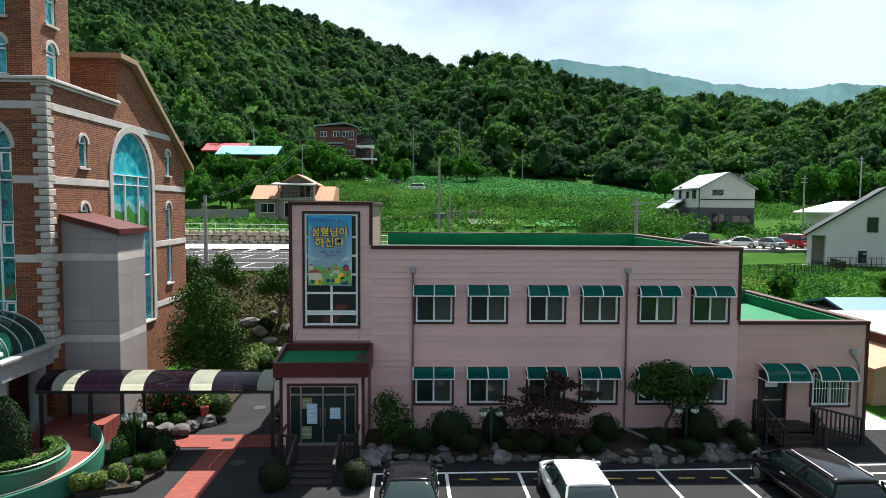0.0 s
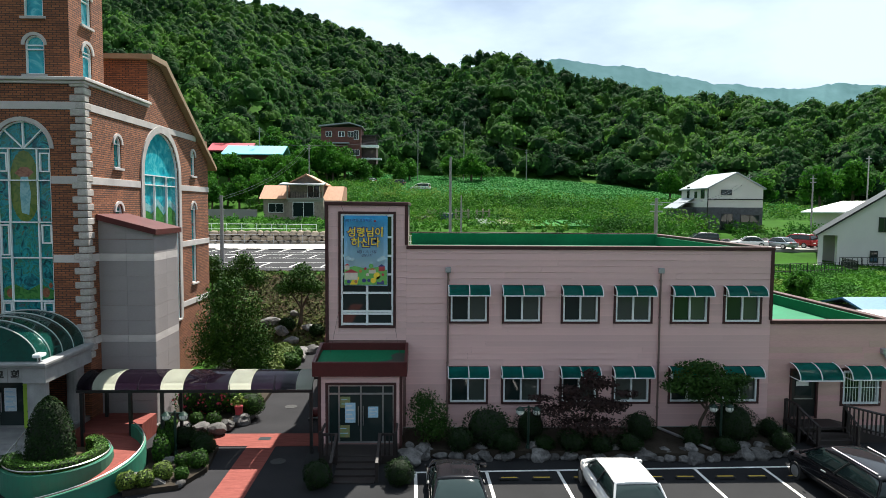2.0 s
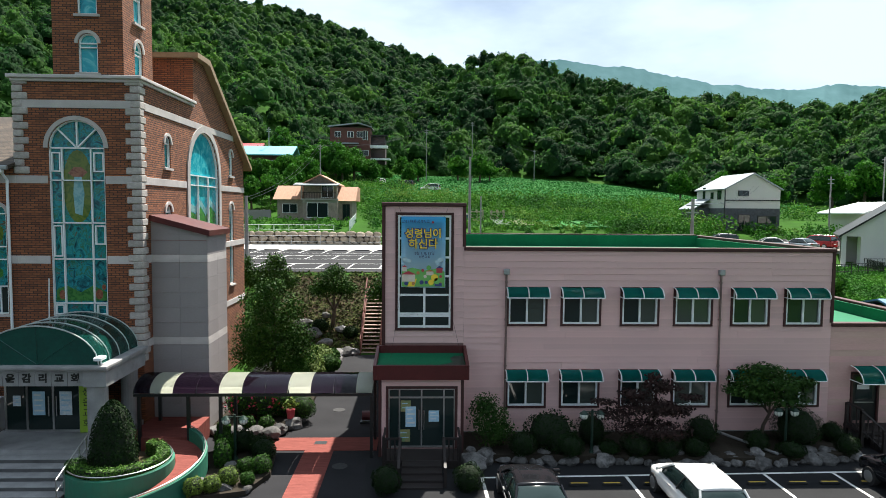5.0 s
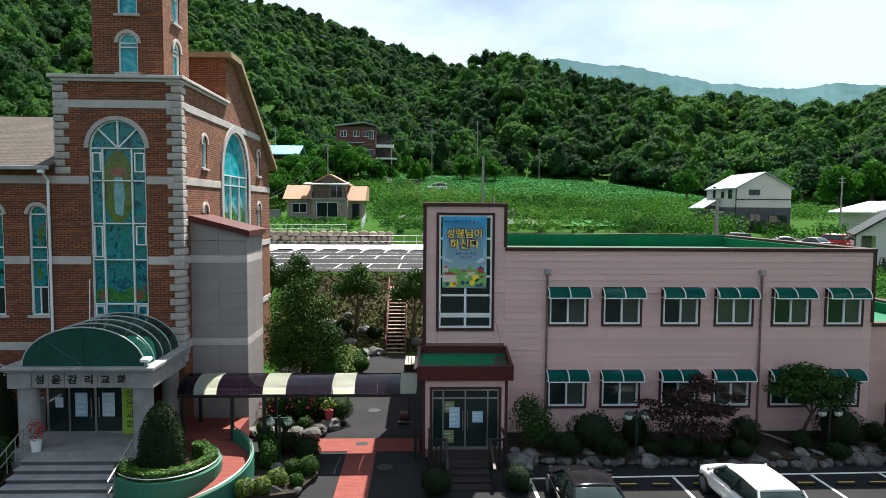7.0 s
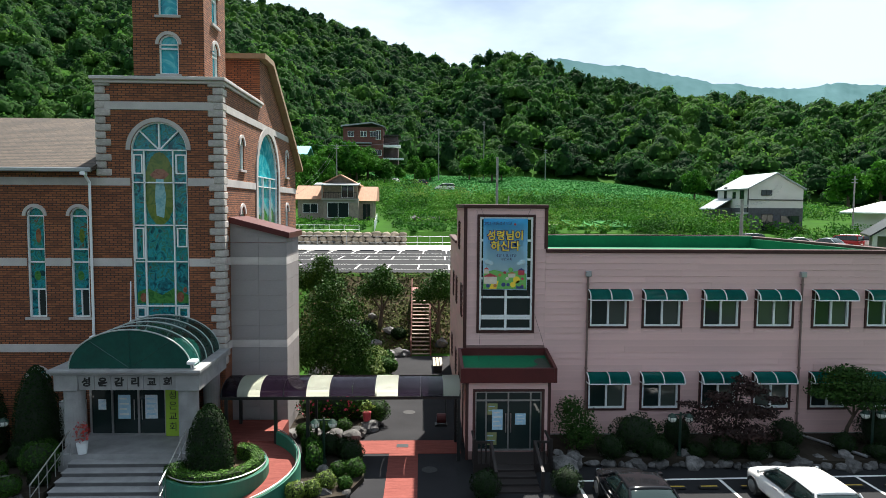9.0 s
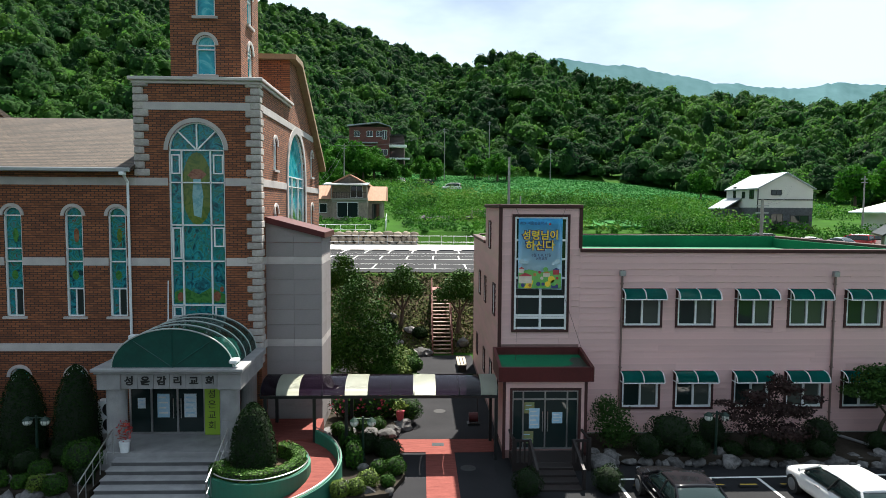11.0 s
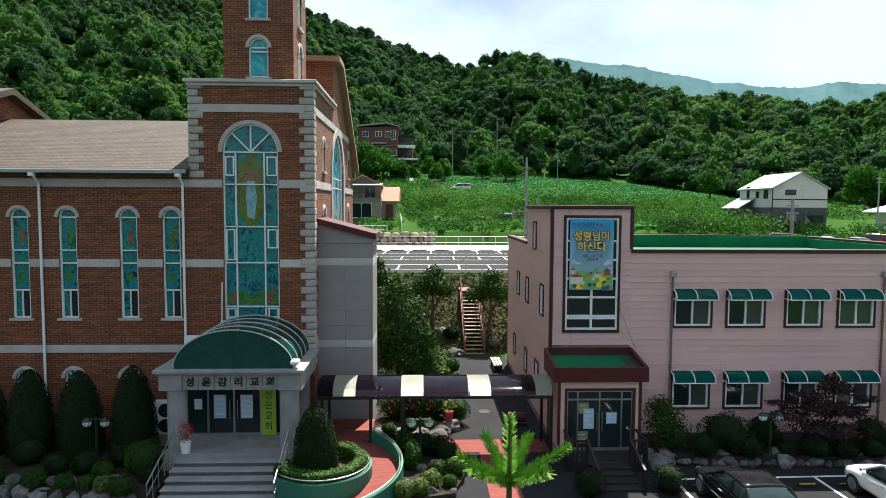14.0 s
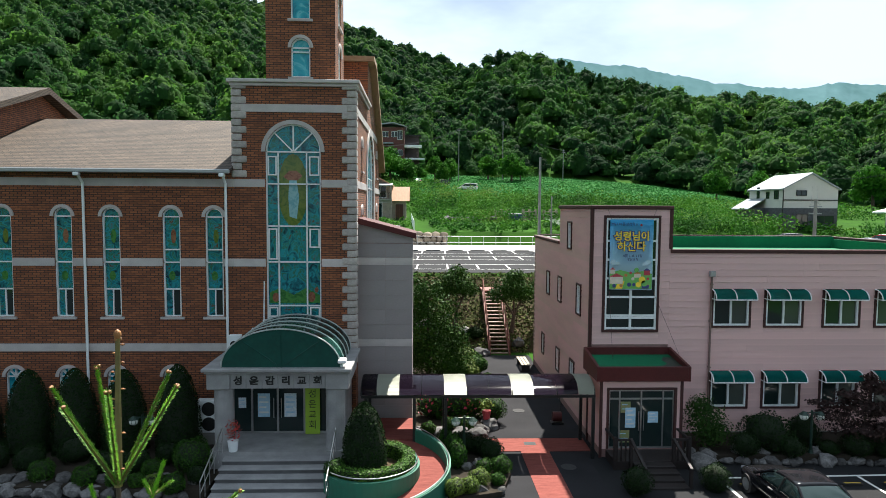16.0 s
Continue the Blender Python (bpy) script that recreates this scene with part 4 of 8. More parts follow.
def two_light_window(x0, x1, z0, z1, plane, bars=False):
    """A sliding window in dark trim: white frame, two panes, a curtain edge behind."""
    bm = B()
    for a, b, c, d in ((x0 - 0.09, x0, z0 - 0.09, z1 + 0.09), (x1, x1 + 0.09, z0 - 0.09, z1 + 0.09), (x0, x1, z0 - 0.09, z0), (x0, x1, z1, z1 + 0.09)):
        box(bm, a, b, plane - 0.05, plane + 0.1, c, d)
    w = part("window", bm, DARK_TRIM, ANNEX)
    bm = B()
    t, m = 0.075, (x0 + x1) / 2
    for a, b, c, d in ((x0, x0 + t, z0, z1), (x1 - t, x1, z0, z1), (x0 + t, x1 - t, z0, z0 + t), (x0 + t, x1 - t, z1 - t, z1), (m - 0.04, m + 0.04, z0 + t, z1 - t)):
        box(bm, a, b, plane - 0.02, plane + 0.09, c, d)
    part("frame", bm, WHITE_FRAME, w)
    for k, (a, b) in enumerate(((x0 + t, m - 0.04), (m + 0.04, x1 - t))):
        part("pane", box(B(), a, b, plane + 0.05 + 0.02 * k, plane + 0.06 + 0.02 * k, z0 + t, z1 - t), FROSTED if (k == 1 or int(x0 * 7) % 3 == 0) else DARK_GLASS, w)
    if bars:
        bm = B()
        for k in range(13):
            u = x0 + (x1 - x0) * (k + 0.5) / 13
            rod(bm, (u, plane - 0.06, z0), (u, plane - 0.06, z1), 0.012, sides=6)
        for z in (z0 + 0.1, (z0 + z1) / 2, z1 - 0.1):
            box(bm, x0 - 0.03, x1 + 0.03, plane - 0.075, plane - 0.05, z - 0.015, z + 0.015)
        part("window_grille", bm, WHITE_FRAME, w)
    return w


def awning(x0, x1, ztop, drop, depth, plane, ribs=3, parent=None):
    """A bent polycarbonate hood with white ribs and a front rail."""
    prof = [(plane - depth * math.sin(a), ztop - drop * (1 - math.cos(a))) for a in [math.pi / 2 * k / 8 for k in range(9)]]
    bm = strip(B(), [[(x0, y, z) for y, z in prof], [(x1, y, z) for y, z in prof]])
    bmesh.ops.solidify(bm, geom=bm.faces[:], thickness=0.012)
    a = part("awning", bm, GREEN_POLY, parent or ANNEX, "green polycarbonate awning with white ribs", True)
    for k in range(ribs):
        u = x0 + (x1 - x0) * k / (ribs - 1)
        bm = B()
        for (ya, za), (yb, zb) in zip(prof, prof[1:]):
            rod(bm, (u, ya - 0.012, za + 0.012), (u, yb - 0.012, zb + 0.012), 0.024, sides=6)
        if k in (0, ribs - 1):
            rod(bm, (u, plane, ztop - drop), (u, plane - depth, ztop - drop), 0.02, sides=6)
        part("rib", bm, WHITE_FRAME, a)
    part("front_rail", rod(B(), (x0, plane - depth, ztop - drop), (x1, plane - depth, ztop - drop), 0.025, sides=6), WHITE_FRAME, a)
    return a


for a, b in UP_W:
    for z in (5.02, 1.46):
        two_light_window(a, b, z, z + 1.5, PY)
        awning(a - 0.1, b + 0.1, z + 1.58, 0.4, 0.5, PY - 0.02)
two_light_window(16.28, 17.93, 1.33, 2.85, PY, True)
awning(16.35, 18.0, 3.05, 0.5, 0.55, PY - 0.02)
awning(13.85, 15.75, 3.2, 0.6, 0.85, PY - 0.02)
bm = B()
for a, b, c, d in ((13.9, 13.98, 0.7, 2.9), (15.08, 15.16, 0.7, 2.9), (13.98, 15.08, 2.82, 2.9)):
    box(bm, a, b, PY - 0.05, PY + 0.1, c, d)
side_door = part("door", bm, DARK_TRIM, ANNEX)
part("door_leaf", box(B(), 13.98, 15.08, PY + 0.04, PY + 0.08, 0.75, 2.82), BLACK_METAL, side_door)
part("pane", box(B(), 14.15, 14.9, PY + 0.025, PY + 0.036, 1.7, 2.7), DARK_GLASS, side_door)
part("notice", box(B(), 14.2, 14.75, PY + 0.01, PY + 0.02, 2.15, 2.35), WHITE_LINE, side_door, "white notice sheet on the glass")
part("push_bar", box(B(), 14.1, 14.95, PY - 0.02, PY + 0.02, 1.55, 1.6), STEEL, side_door)

# tall window of the corner tower
bm = B()
for a, b, c, d in ((-6.0, -5.9, 4.73, 9.74), (-3.66, -3.56, 4.73, 9.74), (-5.9, -3.66, 4.73, 4.84), (-5.9, -3.66, 9.63, 9.74)):
    box(bm, a, b, PY - 0.05, PY + 0.1, c, d)
tall = part("window", bm, DARK_TRIM, ANNEX)
bm = B()
for x in (-5.87, -4.78, -3.69):
    box(bm, x - 0.05, x + 0.05, PY - 0.02, PY + 0.09, 4.84, 9.63)
for z in (4.9, 5.35, 5.45, 6.25, 7.05, 7.85, 8.65, 9.58):
    box(bm, -5.82, -4.83, PY - 0.015, PY + 0.085, z - 0.045, z + 0.045)
    box(bm, -4.73, -3.74, PY - 0.015, PY + 0.085, z - 0.045, z + 0.045)
part("frame", bm, WHITE_FRAME, tall)
for a, b in ((-5.82, -4.83), (-4.73, -3.74)):
    part("pane", box(B(), a, b, PY + 0.03, PY + 0.04, 4.9, 9.58), DARK_GLASS, tall)
for y0, y1, z0, z1, _ in left_holes:
    bm = B()
    for a, b, c, d in ((y0 - 0.08, y0, z0 - 0.08, z1 + 0.08), (y1, y1 + 0.08, z0 - 0.08, z1 + 0.08), (y0, y1, z0 - 0.08, z0), (y0, y1, z1, z1 + 0.08)):
        box(bm, PX0 - 0.05, PX0 + 0.1, a, b, c, d)
    w = part("window", bm, DARK_TRIM, ANNEX)
    bm = B()
    for a, b in ((y0, y0 + 0.05), ((y0 + y1) / 2 - 0.03, (y0 + y1) / 2 + 0.03), (y1 - 0.05, y1)):
        box(bm, PX0 - 0.01, PX0 + 0.08, a, b, z0, z1)
    for z in (z0 + 0.03, z1 - 0.03):
        box(bm, PX0 - 0.008, PX0 + 0.078, y0 + 0.05, y1 - 0.05, z - 0.03, z + 0.03)
    part("frame", bm, WHITE_FRAME, w)
    part("pane", box(B(), PX0 + 0.05, PX0 + 0.06, y0 + 0.03, y1 - 0.03, z0 + 0.03, z1 - 0.03), DARK_GLASS, w)
for x, z0 in ((-1.3, 0.55), (7.95, 0.3)):
    bm = B()
    rod(bm, (x, PY - 0.07, z0), (x, PY - 0.07, 7.15), 0.045)
    for z in (1.2, 3.2, 5.2, 6.8):
        box(bm, x - 0.06, x + 0.06, PY - 0.12, PY, z, z + 0.04)
    p = part("downpipe", bm, material("brown_pipe", (0.2, 0.13, 0.115), None, 0.5), ANNEX)
    part("rain_head", box(B(), x - 0.12, x + 0.12, PY - 0.2, PY - 0.002, 7.15, 7.38, 0.02), GREY_METAL, p)
bm = B()
rod(bm, (18.05, PY - 0.07, 3.6), (18.35, PY - 0.07, 3.1), 0.045)
rod(bm, (18.35, PY - 0.07, 3.12), (18.35, PY - 0.07, 0.1), 0.045)
p = part("downpipe", bm, GREY_METAL, ANNEX)
part("rain_head", box(B(), 17.9, 18.15, PY - 0.2, PY - 0.002, 3.6, 3.85, 0.02), GREY_METAL, p)
part("plinth", box(B(), PX0, PX1, PY - 0.03, PY + 0.029, 0, 0.36), CONCRETE, ANNEX)

# entrance block
ENT = thing("entrance_porch", "pink entrance porch with maroon roof fascia and glazed doors", "porch")
EX0, EX1, EY = -6.52, -3.25, 25.55
bm = wall(B(), "x", EX0, EX1, 0, 3.2, EY + 0.02, EY + 0.2, [(-6.19, -3.54, 0.36, 2.77, False)])
box(bm, EX0 + 0.02, EX0 + 0.2, EY + 0.202, PY - 0.05, 0, 3.2)
box(bm, EX1 - 0.2, EX1 - 0.02, EY + 0.202, PY - 0.05, 0, 3.2)
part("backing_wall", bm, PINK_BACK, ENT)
bm = B()
for z in [0.36 + 0.27 * k for k in range(11)]:
    zt = min(z + 0.265, 3.18)
    for a, b in (((EX0, -6.25), (-3.48, EX1)) if z < 2.75 else ((EX0, EX1),)):
        box(bm, a, b, EY - 0.012, EY + 0.019, z, zt)
    for x in (EX0, EX1):
        box(bm, x - 0.012, x + 0.019, EY + 0.022, PY - 0.06, z, zt)
tagged(part("siding", bm, PINK, ENT), kind="stuff")
bm = B()
prism(bm, [(25.28, 3.18), (25.28, 3.76), (PY - 0.06, 4.1), (PY - 0.06, 3.18)], "x", -6.78, -6.66)
prism(bm, [(25.28, 3.18), (25.28, 3.76), (PY - 0.06, 4.1), (PY - 0.06, 3.18)], "x", -3.12, -3.0)
box(bm, -6.66, -3.12, 25.28, 25.42, 3.18, 3.76, 0.01)
box(bm, -6.66, -3.12, PY - 0.2, PY - 0.06, 3.5, 4.1)
part("fascia", bm, MAROON, ENT, "maroon metal roof fascia")
bm = B()
prism(bm, [(25.42, 3.2), (PY - 0.2, 3.2), (PY - 0.2, 3.8), (25.42, 3.6)], "x", -6.66, -3.12)
part("porch_roof", bm, GREEN_ROOF, ENT, "green waterproofed flat roof")
STAIN = material("roof_dirt", (0.03, 0.05, 0.035), (0.018, 0.03, 0.022), 0.6, scale=3, fine=12)
damp = [(-3.14, 25.5), (-3.14, 26.9), (-3.5, 26.95), (-3.72, 26.6), (-3.6, 26.2), (-3.85, 25.95), (-4.2, 25.85), (-4.5, 25.62), (-4.9, 25.56), (-5.0, 25.47)]
bm = B()
bm.faces.new([bm.verts.new((x, y, 3.604 + (y - 25.42) * 0.1064)) for x, y in damp])
bmesh.ops.recalc_face_normals(bm, faces=bm.faces[:])
bmesh.ops.solidify(bm, geom=bm.faces[:], thickness=0.003)
part("damp_patch", bm, STAIN, ENT, "dark damp dirt in the roof corner")
for x in (EX0, EX1):
    part("corner_trim", box(B(), x - 0.06, x + 0.06, EY - 0.04, EY - 0.013, 0, 3.18), DARK_TRIM, ENT)
bm = B()
for a, b, c, d in ((-6.29, -6.19, 0.36, 2.87), (-3.54, -3.44, 0.36, 2.87), (-6.19, -3.54, 2.77, 2.87)):
    box(bm, a, b, EY - 0.04, EY + 0.1, c, d)
door = part("door", bm, DARK_TRIM, ENT)
bm = B()
for x in (-6.17, -5.75, -4.87, -3.98, -3.56):
    box(bm, x - 0.03, x + 0.03, EY + 0.03, EY + 0.09, 0.36, 2.77)
for z in (0.4, 2.4, 2.74):
    box(bm, -6.19, -3.54, EY + 0.034, EY + 0.086, z - 0.035, z + 0.035)
part("door_frame", bm, STEEL, door)
for a, b in ((-6.14, -5.78), (-5.72, -4.9), (-4.84, -4.01), (-3.95, -3.59)):
    part("pane", box(B(), a, b, EY + 0.055, EY + 0.065, 0.43, 2.37), DARK_GLASS, door)
    part("pane", box(B(), a, b, EY + 0.055, EY + 0.065, 2.43, 2.7), DARK_GLASS, door)
for x in (-4.97, -4.77):
    part("door_handle", rod(B(), (x, EY, 1.1), (x, EY, 1.9), 0.02), STEEL, door)
POSTER_A = material("poster_blue", (0.25, 0.5, 0.68), (0.5, 0.66, 0.75), 0.5, scale=7, bump=0)
POSTER_B = material("poster_pale", (0.75, 0.78, 0.78), (0.4, 0.55, 0.68), 0.5, scale=9, bump=0)
POSTER_C = material("poster_green", (0.12, 0.26, 0.1), (0.3, 0.22, 0.1), 0.5, scale=8, bump=0)


def poster(x, z, w, h, y, mat, parent, lines=4):
    p = part("poster", box(B(), x - w / 2, x + w / 2, y - 0.012, y, z - h / 2, z + h / 2), mat, parent, "printed notice taped to the glass")
    bm = B()
    for k in range(lines):
        zz = z + h / 2 - h * (k + 0.7) / (lines + 0.6)
        box(bm, x - w * 0.38, x + w * (0.38 if k % 2 else 0.2), y - 0.016, y - 0.013, zz - h * 0.035, zz + h * 0.035)
    part("print", bm, WHITE_LINE if mat is POSTER_A else POSTER_A, p)


poster(-5.3, 1.62, 0.42, 0.82, EY + 0.05, POSTER_A, ENT)
poster(-4.38, 1.64, 0.42, 0.45, EY + 0.05, POSTER_A, ENT, 3)
poster(-5.5, 2.05, 0.4, 0.45, EY + 0.052, POSTER_C, ENT, 2)
poster(-5.55, 0.85, 0.45, 0.5, EY + 0.052, POSTER_C, ENT, 2)

# porch stairs with dark timber rails
STEPS = thing("porch_stairs", "dark timber stairs with handrails at the entrance", "stairs")
part("landing", box(B(), -6.3, -3.4, 24.3, 25.52, 0.0, 0.34, 0.01), WOOD_DARK, STEPS)
for k in range(4):
    part("step", box(B(), -5.6, -4.1, 24.3 - 0.45 * (k + 1), 24.3 - 0.45 * k - 0.004, 0.0, 0.34 - 0.08 * (k + 1) + 0.06, 0.01), WOOD_DARK, STEPS)
for x in (-5.68, -4.02):
    bm = B()
    prism(bm, [(24.3, 1.15), (22.6, 0.65), (22.6, 0.75), (24.3, 1.25)], "x", x - 0.05, x + 0.05)
    part("handrail", bm, WOOD_DARK, STEPS)
    for y in (24.25, 22.65):
        part("post", box(B(), x - 0.055, x + 0.055, y - 0.055, y + 0.055, 0.0, 1.2 if y > 24 else 0.74), WOOD_DARK, STEPS)
for a, b in ((-6.3, -5.62), (-4.08, -3.4)):
    part("rail", box(B(), a, b, 24.28, 24.36, 1.14, 1.22), WOOD_DARK, STEPS)
    for k in range(4):
        u = a + (b - a) * (k + 0.5) / 4
        part("baluster", box(B(), u - 0.03, u + 0.03, 24.3, 24.35, 0.34, 1.14), WOOD_DARK, STEPS)
    u = a if a < -6 else b
    part("side_rail", box(B(), u - 0.04, u + 0.04, 24.3, 25.5, 1.14, 1.22), WOOD_DARK, STEPS)
    part("post", box(B(), u - 0.055, u + 0.055, 24.25, 24.36, 0.0, 1.3), WOOD_DARK, STEPS)

# banner
BAN = thing("banner", "blue printed banner with yellow Korean lettering hung over the tower window", "banner")
BAN_M = bpy.data.materials.new("banner_sky")
BAN_M.use_nodes = True
bn, bl = BAN_M.node_tree.nodes, BAN_M.node_tree.links
b_tc, b_sp, b_cr = bn.new("ShaderNodeTexCoord"), bn.new("ShaderNodeSeparateXYZ"), bn.new("ShaderNodeValToRGB")
b_mr = bn.new("ShaderNodeMapRange")
b_mr.inputs["From Min"].default_value, b_mr.inputs["From Max"].default_value = 6.6, 9.57
bl.new(b_tc.outputs["Object"], b_sp.inputs[0]), bl.new(b_sp.outputs["Z"], b_mr.inputs["Value"]), bl.new(b_mr.outputs[0], b_cr.inputs["Fac"])
b_cr.color_ramp.elements[0].position, b_cr.color_ramp.elements[0].color = 0.3, (0.6, 0.85, 0.95, 1)
b_cr.color_ramp.elements[1].position, b_cr.color_ramp.elements[1].color = 0.95, (0.07, 0.55, 0.95, 1)
bl.new(b_cr.outputs[0], bn["Principled BSDF"].inputs["Base Color"])
bn["Principled BSDF"].inputs["Roughness"].default_value = 0.45
bm = B()
cols = 9
rows_ = [[(-5.76 + 1.86 * i / cols, 27.4 + 0.012 * math.sin(i * 1.9 + k * 0.8), 9.57 - 2.98 * k / 10 - (0.03 * i / cols if k == 10 else 0)) for i in range(cols + 1)] for k in range(11)]
strip(bm, rows_)
bmesh.ops.solidify(bm, geom=bm.faces[:], thickness=0.006)
part("sheet", bm, BAN_M, BAN, smooth=True)
YEL = material("banner_yellow", (0.95, 0.72, 0.06), (0.9, 0.62, 0.04), 0.5, bump=0)
NAVY = material("banner_navy", (0.05, 0.07, 0.25), None, 0.5, bump=0)
GRN = material("banner_green", (0.12, 0.42, 0.1), (0.2, 0.5, 0.12), 0.5, scale=3, bump=0)
RED = material("banner_red", (0.55, 0.06, 0.08), None, 0.5, bump=0)
ORA = material("banner_orange", (0.6, 0.25, 0.08), None, 0.5, bump=0)
PALE = material("banner_pale", (0.5, 0.7, 0.78), None, 0.5, bump=0)
CREAM = material("banner_cream", (0.8, 0.72, 0.6), None, 0.5, bump=0)
BY = 27.365
for txt, x, z, s in (("성령님이", -4.84, 8.84, 0.42), ("하신다", -4.84, 8.4, 0.45)):
    lettering("title_outline", txt, s, (x, BY + 0.008, z), NAVY, BAN, bold=0.04)
    lettering("title", txt, s, (x, BY, z), YEL, BAN, bold=0.008)
lettering("heading", "2021 여름성경학교", 0.15, (-5.15, BY, 9.36), NAVY, BAN)
lettering("date_line", "8월 1, 8, 15일", 0.15, (-4.78, BY, 8.02), NAVY, BAN)
lettering("church_line", "성은교회", 0.13, (-4.78, BY, 7.87), NAVY, BAN)


def flat(name, pts, y, mat):
    return part(name, prism(B(), pts, "y", y, y + 0.003), mat, BAN)


flat("hill", [(-5.74, 6.62), (-3.93, 6.62), (-3.93, 7.25), (-4.3, 7.38), (-4.8, 7.3), (-5.3, 7.42), (-5.74, 7.3)], BY + 0.012, GRN)
flat("path", [(-5.5, 6.62), (-5.2, 6.62), (-5.1, 6.95), (-5.35, 6.95)], BY + 0.008, YEL)
for x, z, r in ((-5.6, 7.75, 0.13), (-5.42, 7.7, 0.1), (-4.1, 7.75, 0.13), (-4.25, 7.68, 0.1)):
    flat("cloud", arc(x, z, r, r * 0.8, 12, 0, 2 * math.pi)[:-1], BY + (0.014 if r > 0.11 else 0.01), PALE)
for x, z, w, h, wl_, rf in ((-5.45, 6.98, 0.55, 0.3, CREAM, RED), (-4.15, 7.3, 0.26, 0.2, RED, NAVY), (-4.55, 7.18, 0.3, 0.16, CREAM, ORA), (-5.62, 7.35, 0.2, 0.18, CREAM, RED), (-4.2, 6.7, 0.3, 0.14, NAVY, RED)):
    flat("printed_house", [(x - w / 2, z - h / 2), (x + w / 2, z - h / 2), (x + w / 2, z + h / 2), (x - w / 2, z + h / 2)], BY + 0.006, wl_)
    flat("printed_roof", [(x - w * 0.6, z + h / 2), (x + w * 0.6, z + h / 2), (x, z + h)], BY + 0.004, rf)
for x, z, r, m in ((-4.35, 7.0, 0.15, YEL), (-4.25, 6.85, 0.13, GRN), (-4.5, 6.8, 0.12, YEL), (-4.6, 7.42, 0.1, GRN), (-4.9, 6.8, 0.09, NAVY), (-5.05, 7.2, 0.07, ORA), (-4.75, 7.05, 0.07, CREAM), (-4.85, 7.3, 0.06, RED), (-5.55, 6.75, 0.08, NAVY), (-4.7, 6.8, 0.07, NAVY), (-4.1, 7.05, 0.06, RED), (-5.25, 6.75, 0.07, ORA), (-4.44, 9.33, 0.05, RED)):
    flat("printed_spot", arc(x, z, r, r, 12, 0, 2 * math.pi)[:-1], BY + 0.002, m)
for a, b in (((-5.75, 27.38, 6.62), (-6.1, 25.5, 4.0)), ((-3.9, 27.38, 6.6), (-3.3, 25.6, 4.0)), ((-5.7, 27.4, 9.57), (-5.95, 27.42, 10.2)), ((-3.95, 27.4, 9.57), (-3.7, 27.42, 10.2))):
    part("rope", rod(B(), a, b, 0.006, sides=5), DARK_TRIM, BAN)

# side deck
DECK = thing("side_deck", "dark timber deck with balustrades at the side door", "deck")
part("deck_floor", box(B(), 13.6, 15.7, 26.3, 27.44, 0.55, 0.68, 0.01), WOOD_DARK, DECK)
part("ramp_floor", prism(B(), [(15.7, 0.0), (17.9, 0.0), (17.9, 0.1), (15.7, 0.68)], "y", 26.3, 27.44), WOOD_DARK, DECK)
for k in range(3):
    part("step", box(B(), 14.0, 15.6, 26.3 - 0.3 * (k + 1), 26.3 - 0.3 * k - 0.003, 0, 0.55 - 0.17 * (k + 1) + 0.12, 0.01), WOOD_DARK, DECK)
for a, b, n in (((13.65, 27.3, 0.68), (13.65, 26.35, 0.68), 3), ((13.65, 26.3, 0.6), (13.95, 25.4, 0.1), 4), ((15.65, 26.3, 0.68), (17.8, 26.3, 0.15), 11), ((15.62, 26.3, 0.6), (15.62, 25.4, 0.1), 4)):
    a, b = Vector(a), Vector(b)
    up = Vector((0, 0, 0.95))
    part("top_rail", rod(B(), a + up, b + up, 0.05, sides=4), WOOD_DARK, DECK)
    part("low_rail", rod(B(), a + up * 0.15, b + up * 0.15, 0.035, sides=4), WOOD_DARK, DECK)
    for k in range(n + 1):
        q = a.lerp(b, k / n)
        r = 0.06 if k in (0, n) else 0.025
        part("post" if k in (0, n) else "baluster", box(B(), q.x - r, q.x + r, q.y - r, q.y + r, min(q.z, 0.0) if k in (0, n) else q.z, q.z + 0.95), WOOD_DARK, DECK)


# ---- church porch, covered way, ramp ----
# canopy green is darkened to stand for the church's shade on it
CANOPY_POLY = material("shaded_green_polycarbonate", (0.004, 0.075, 0.058), (0.003, 0.05, 0.04), 0.14, scale=1.5, fine=8, bump=0.02, clear=0.15)
RISER = material("step_riser", (0.14, 0.14, 0.143), (0.085, 0.085, 0.088), 0.7, scale=3, fine=40, bump=0.1, sheen=0.2)
PORCH = thing("church_porch", "granite church porch with columns and a green vaulted canopy", "porch")
CY = 24.05
for x in (-21.25, -17.1):
    bm = B()
    rod(bm, (x, CY + 0.35, 0.95), (x, CY + 0.35, 3.28), 0.36, sides=24)
    c = part("column", bm, GRANITE, PORCH, smooth=False)
    part("column_joint", rod(B(), (x, CY + 0.35, 2.1), (x, CY + 0.35, 2.115), 0.363, sides=24), GREY_PANEL, c)
    part("column", rod(B(), (x, 27.0, 0.95), (x, 27.0, 3.28), 0.33, sides=20), GRANITE, PORCH)
for a, b, c, d in ((-21.77, -20.93, -21.6, -21.1), (-17.42, -16.57, -17.2, -16.6)):
    part("beam_end", box(B(), a, b, CY - 0.08, CY + 0.85, 3.28, 3.88, 0.015), GRANITE, PORCH)
    part("beam", box(B(), c, d, CY + 0.853, FY - 0.04, 3.28, 3.88), GRANITE, PORCH)
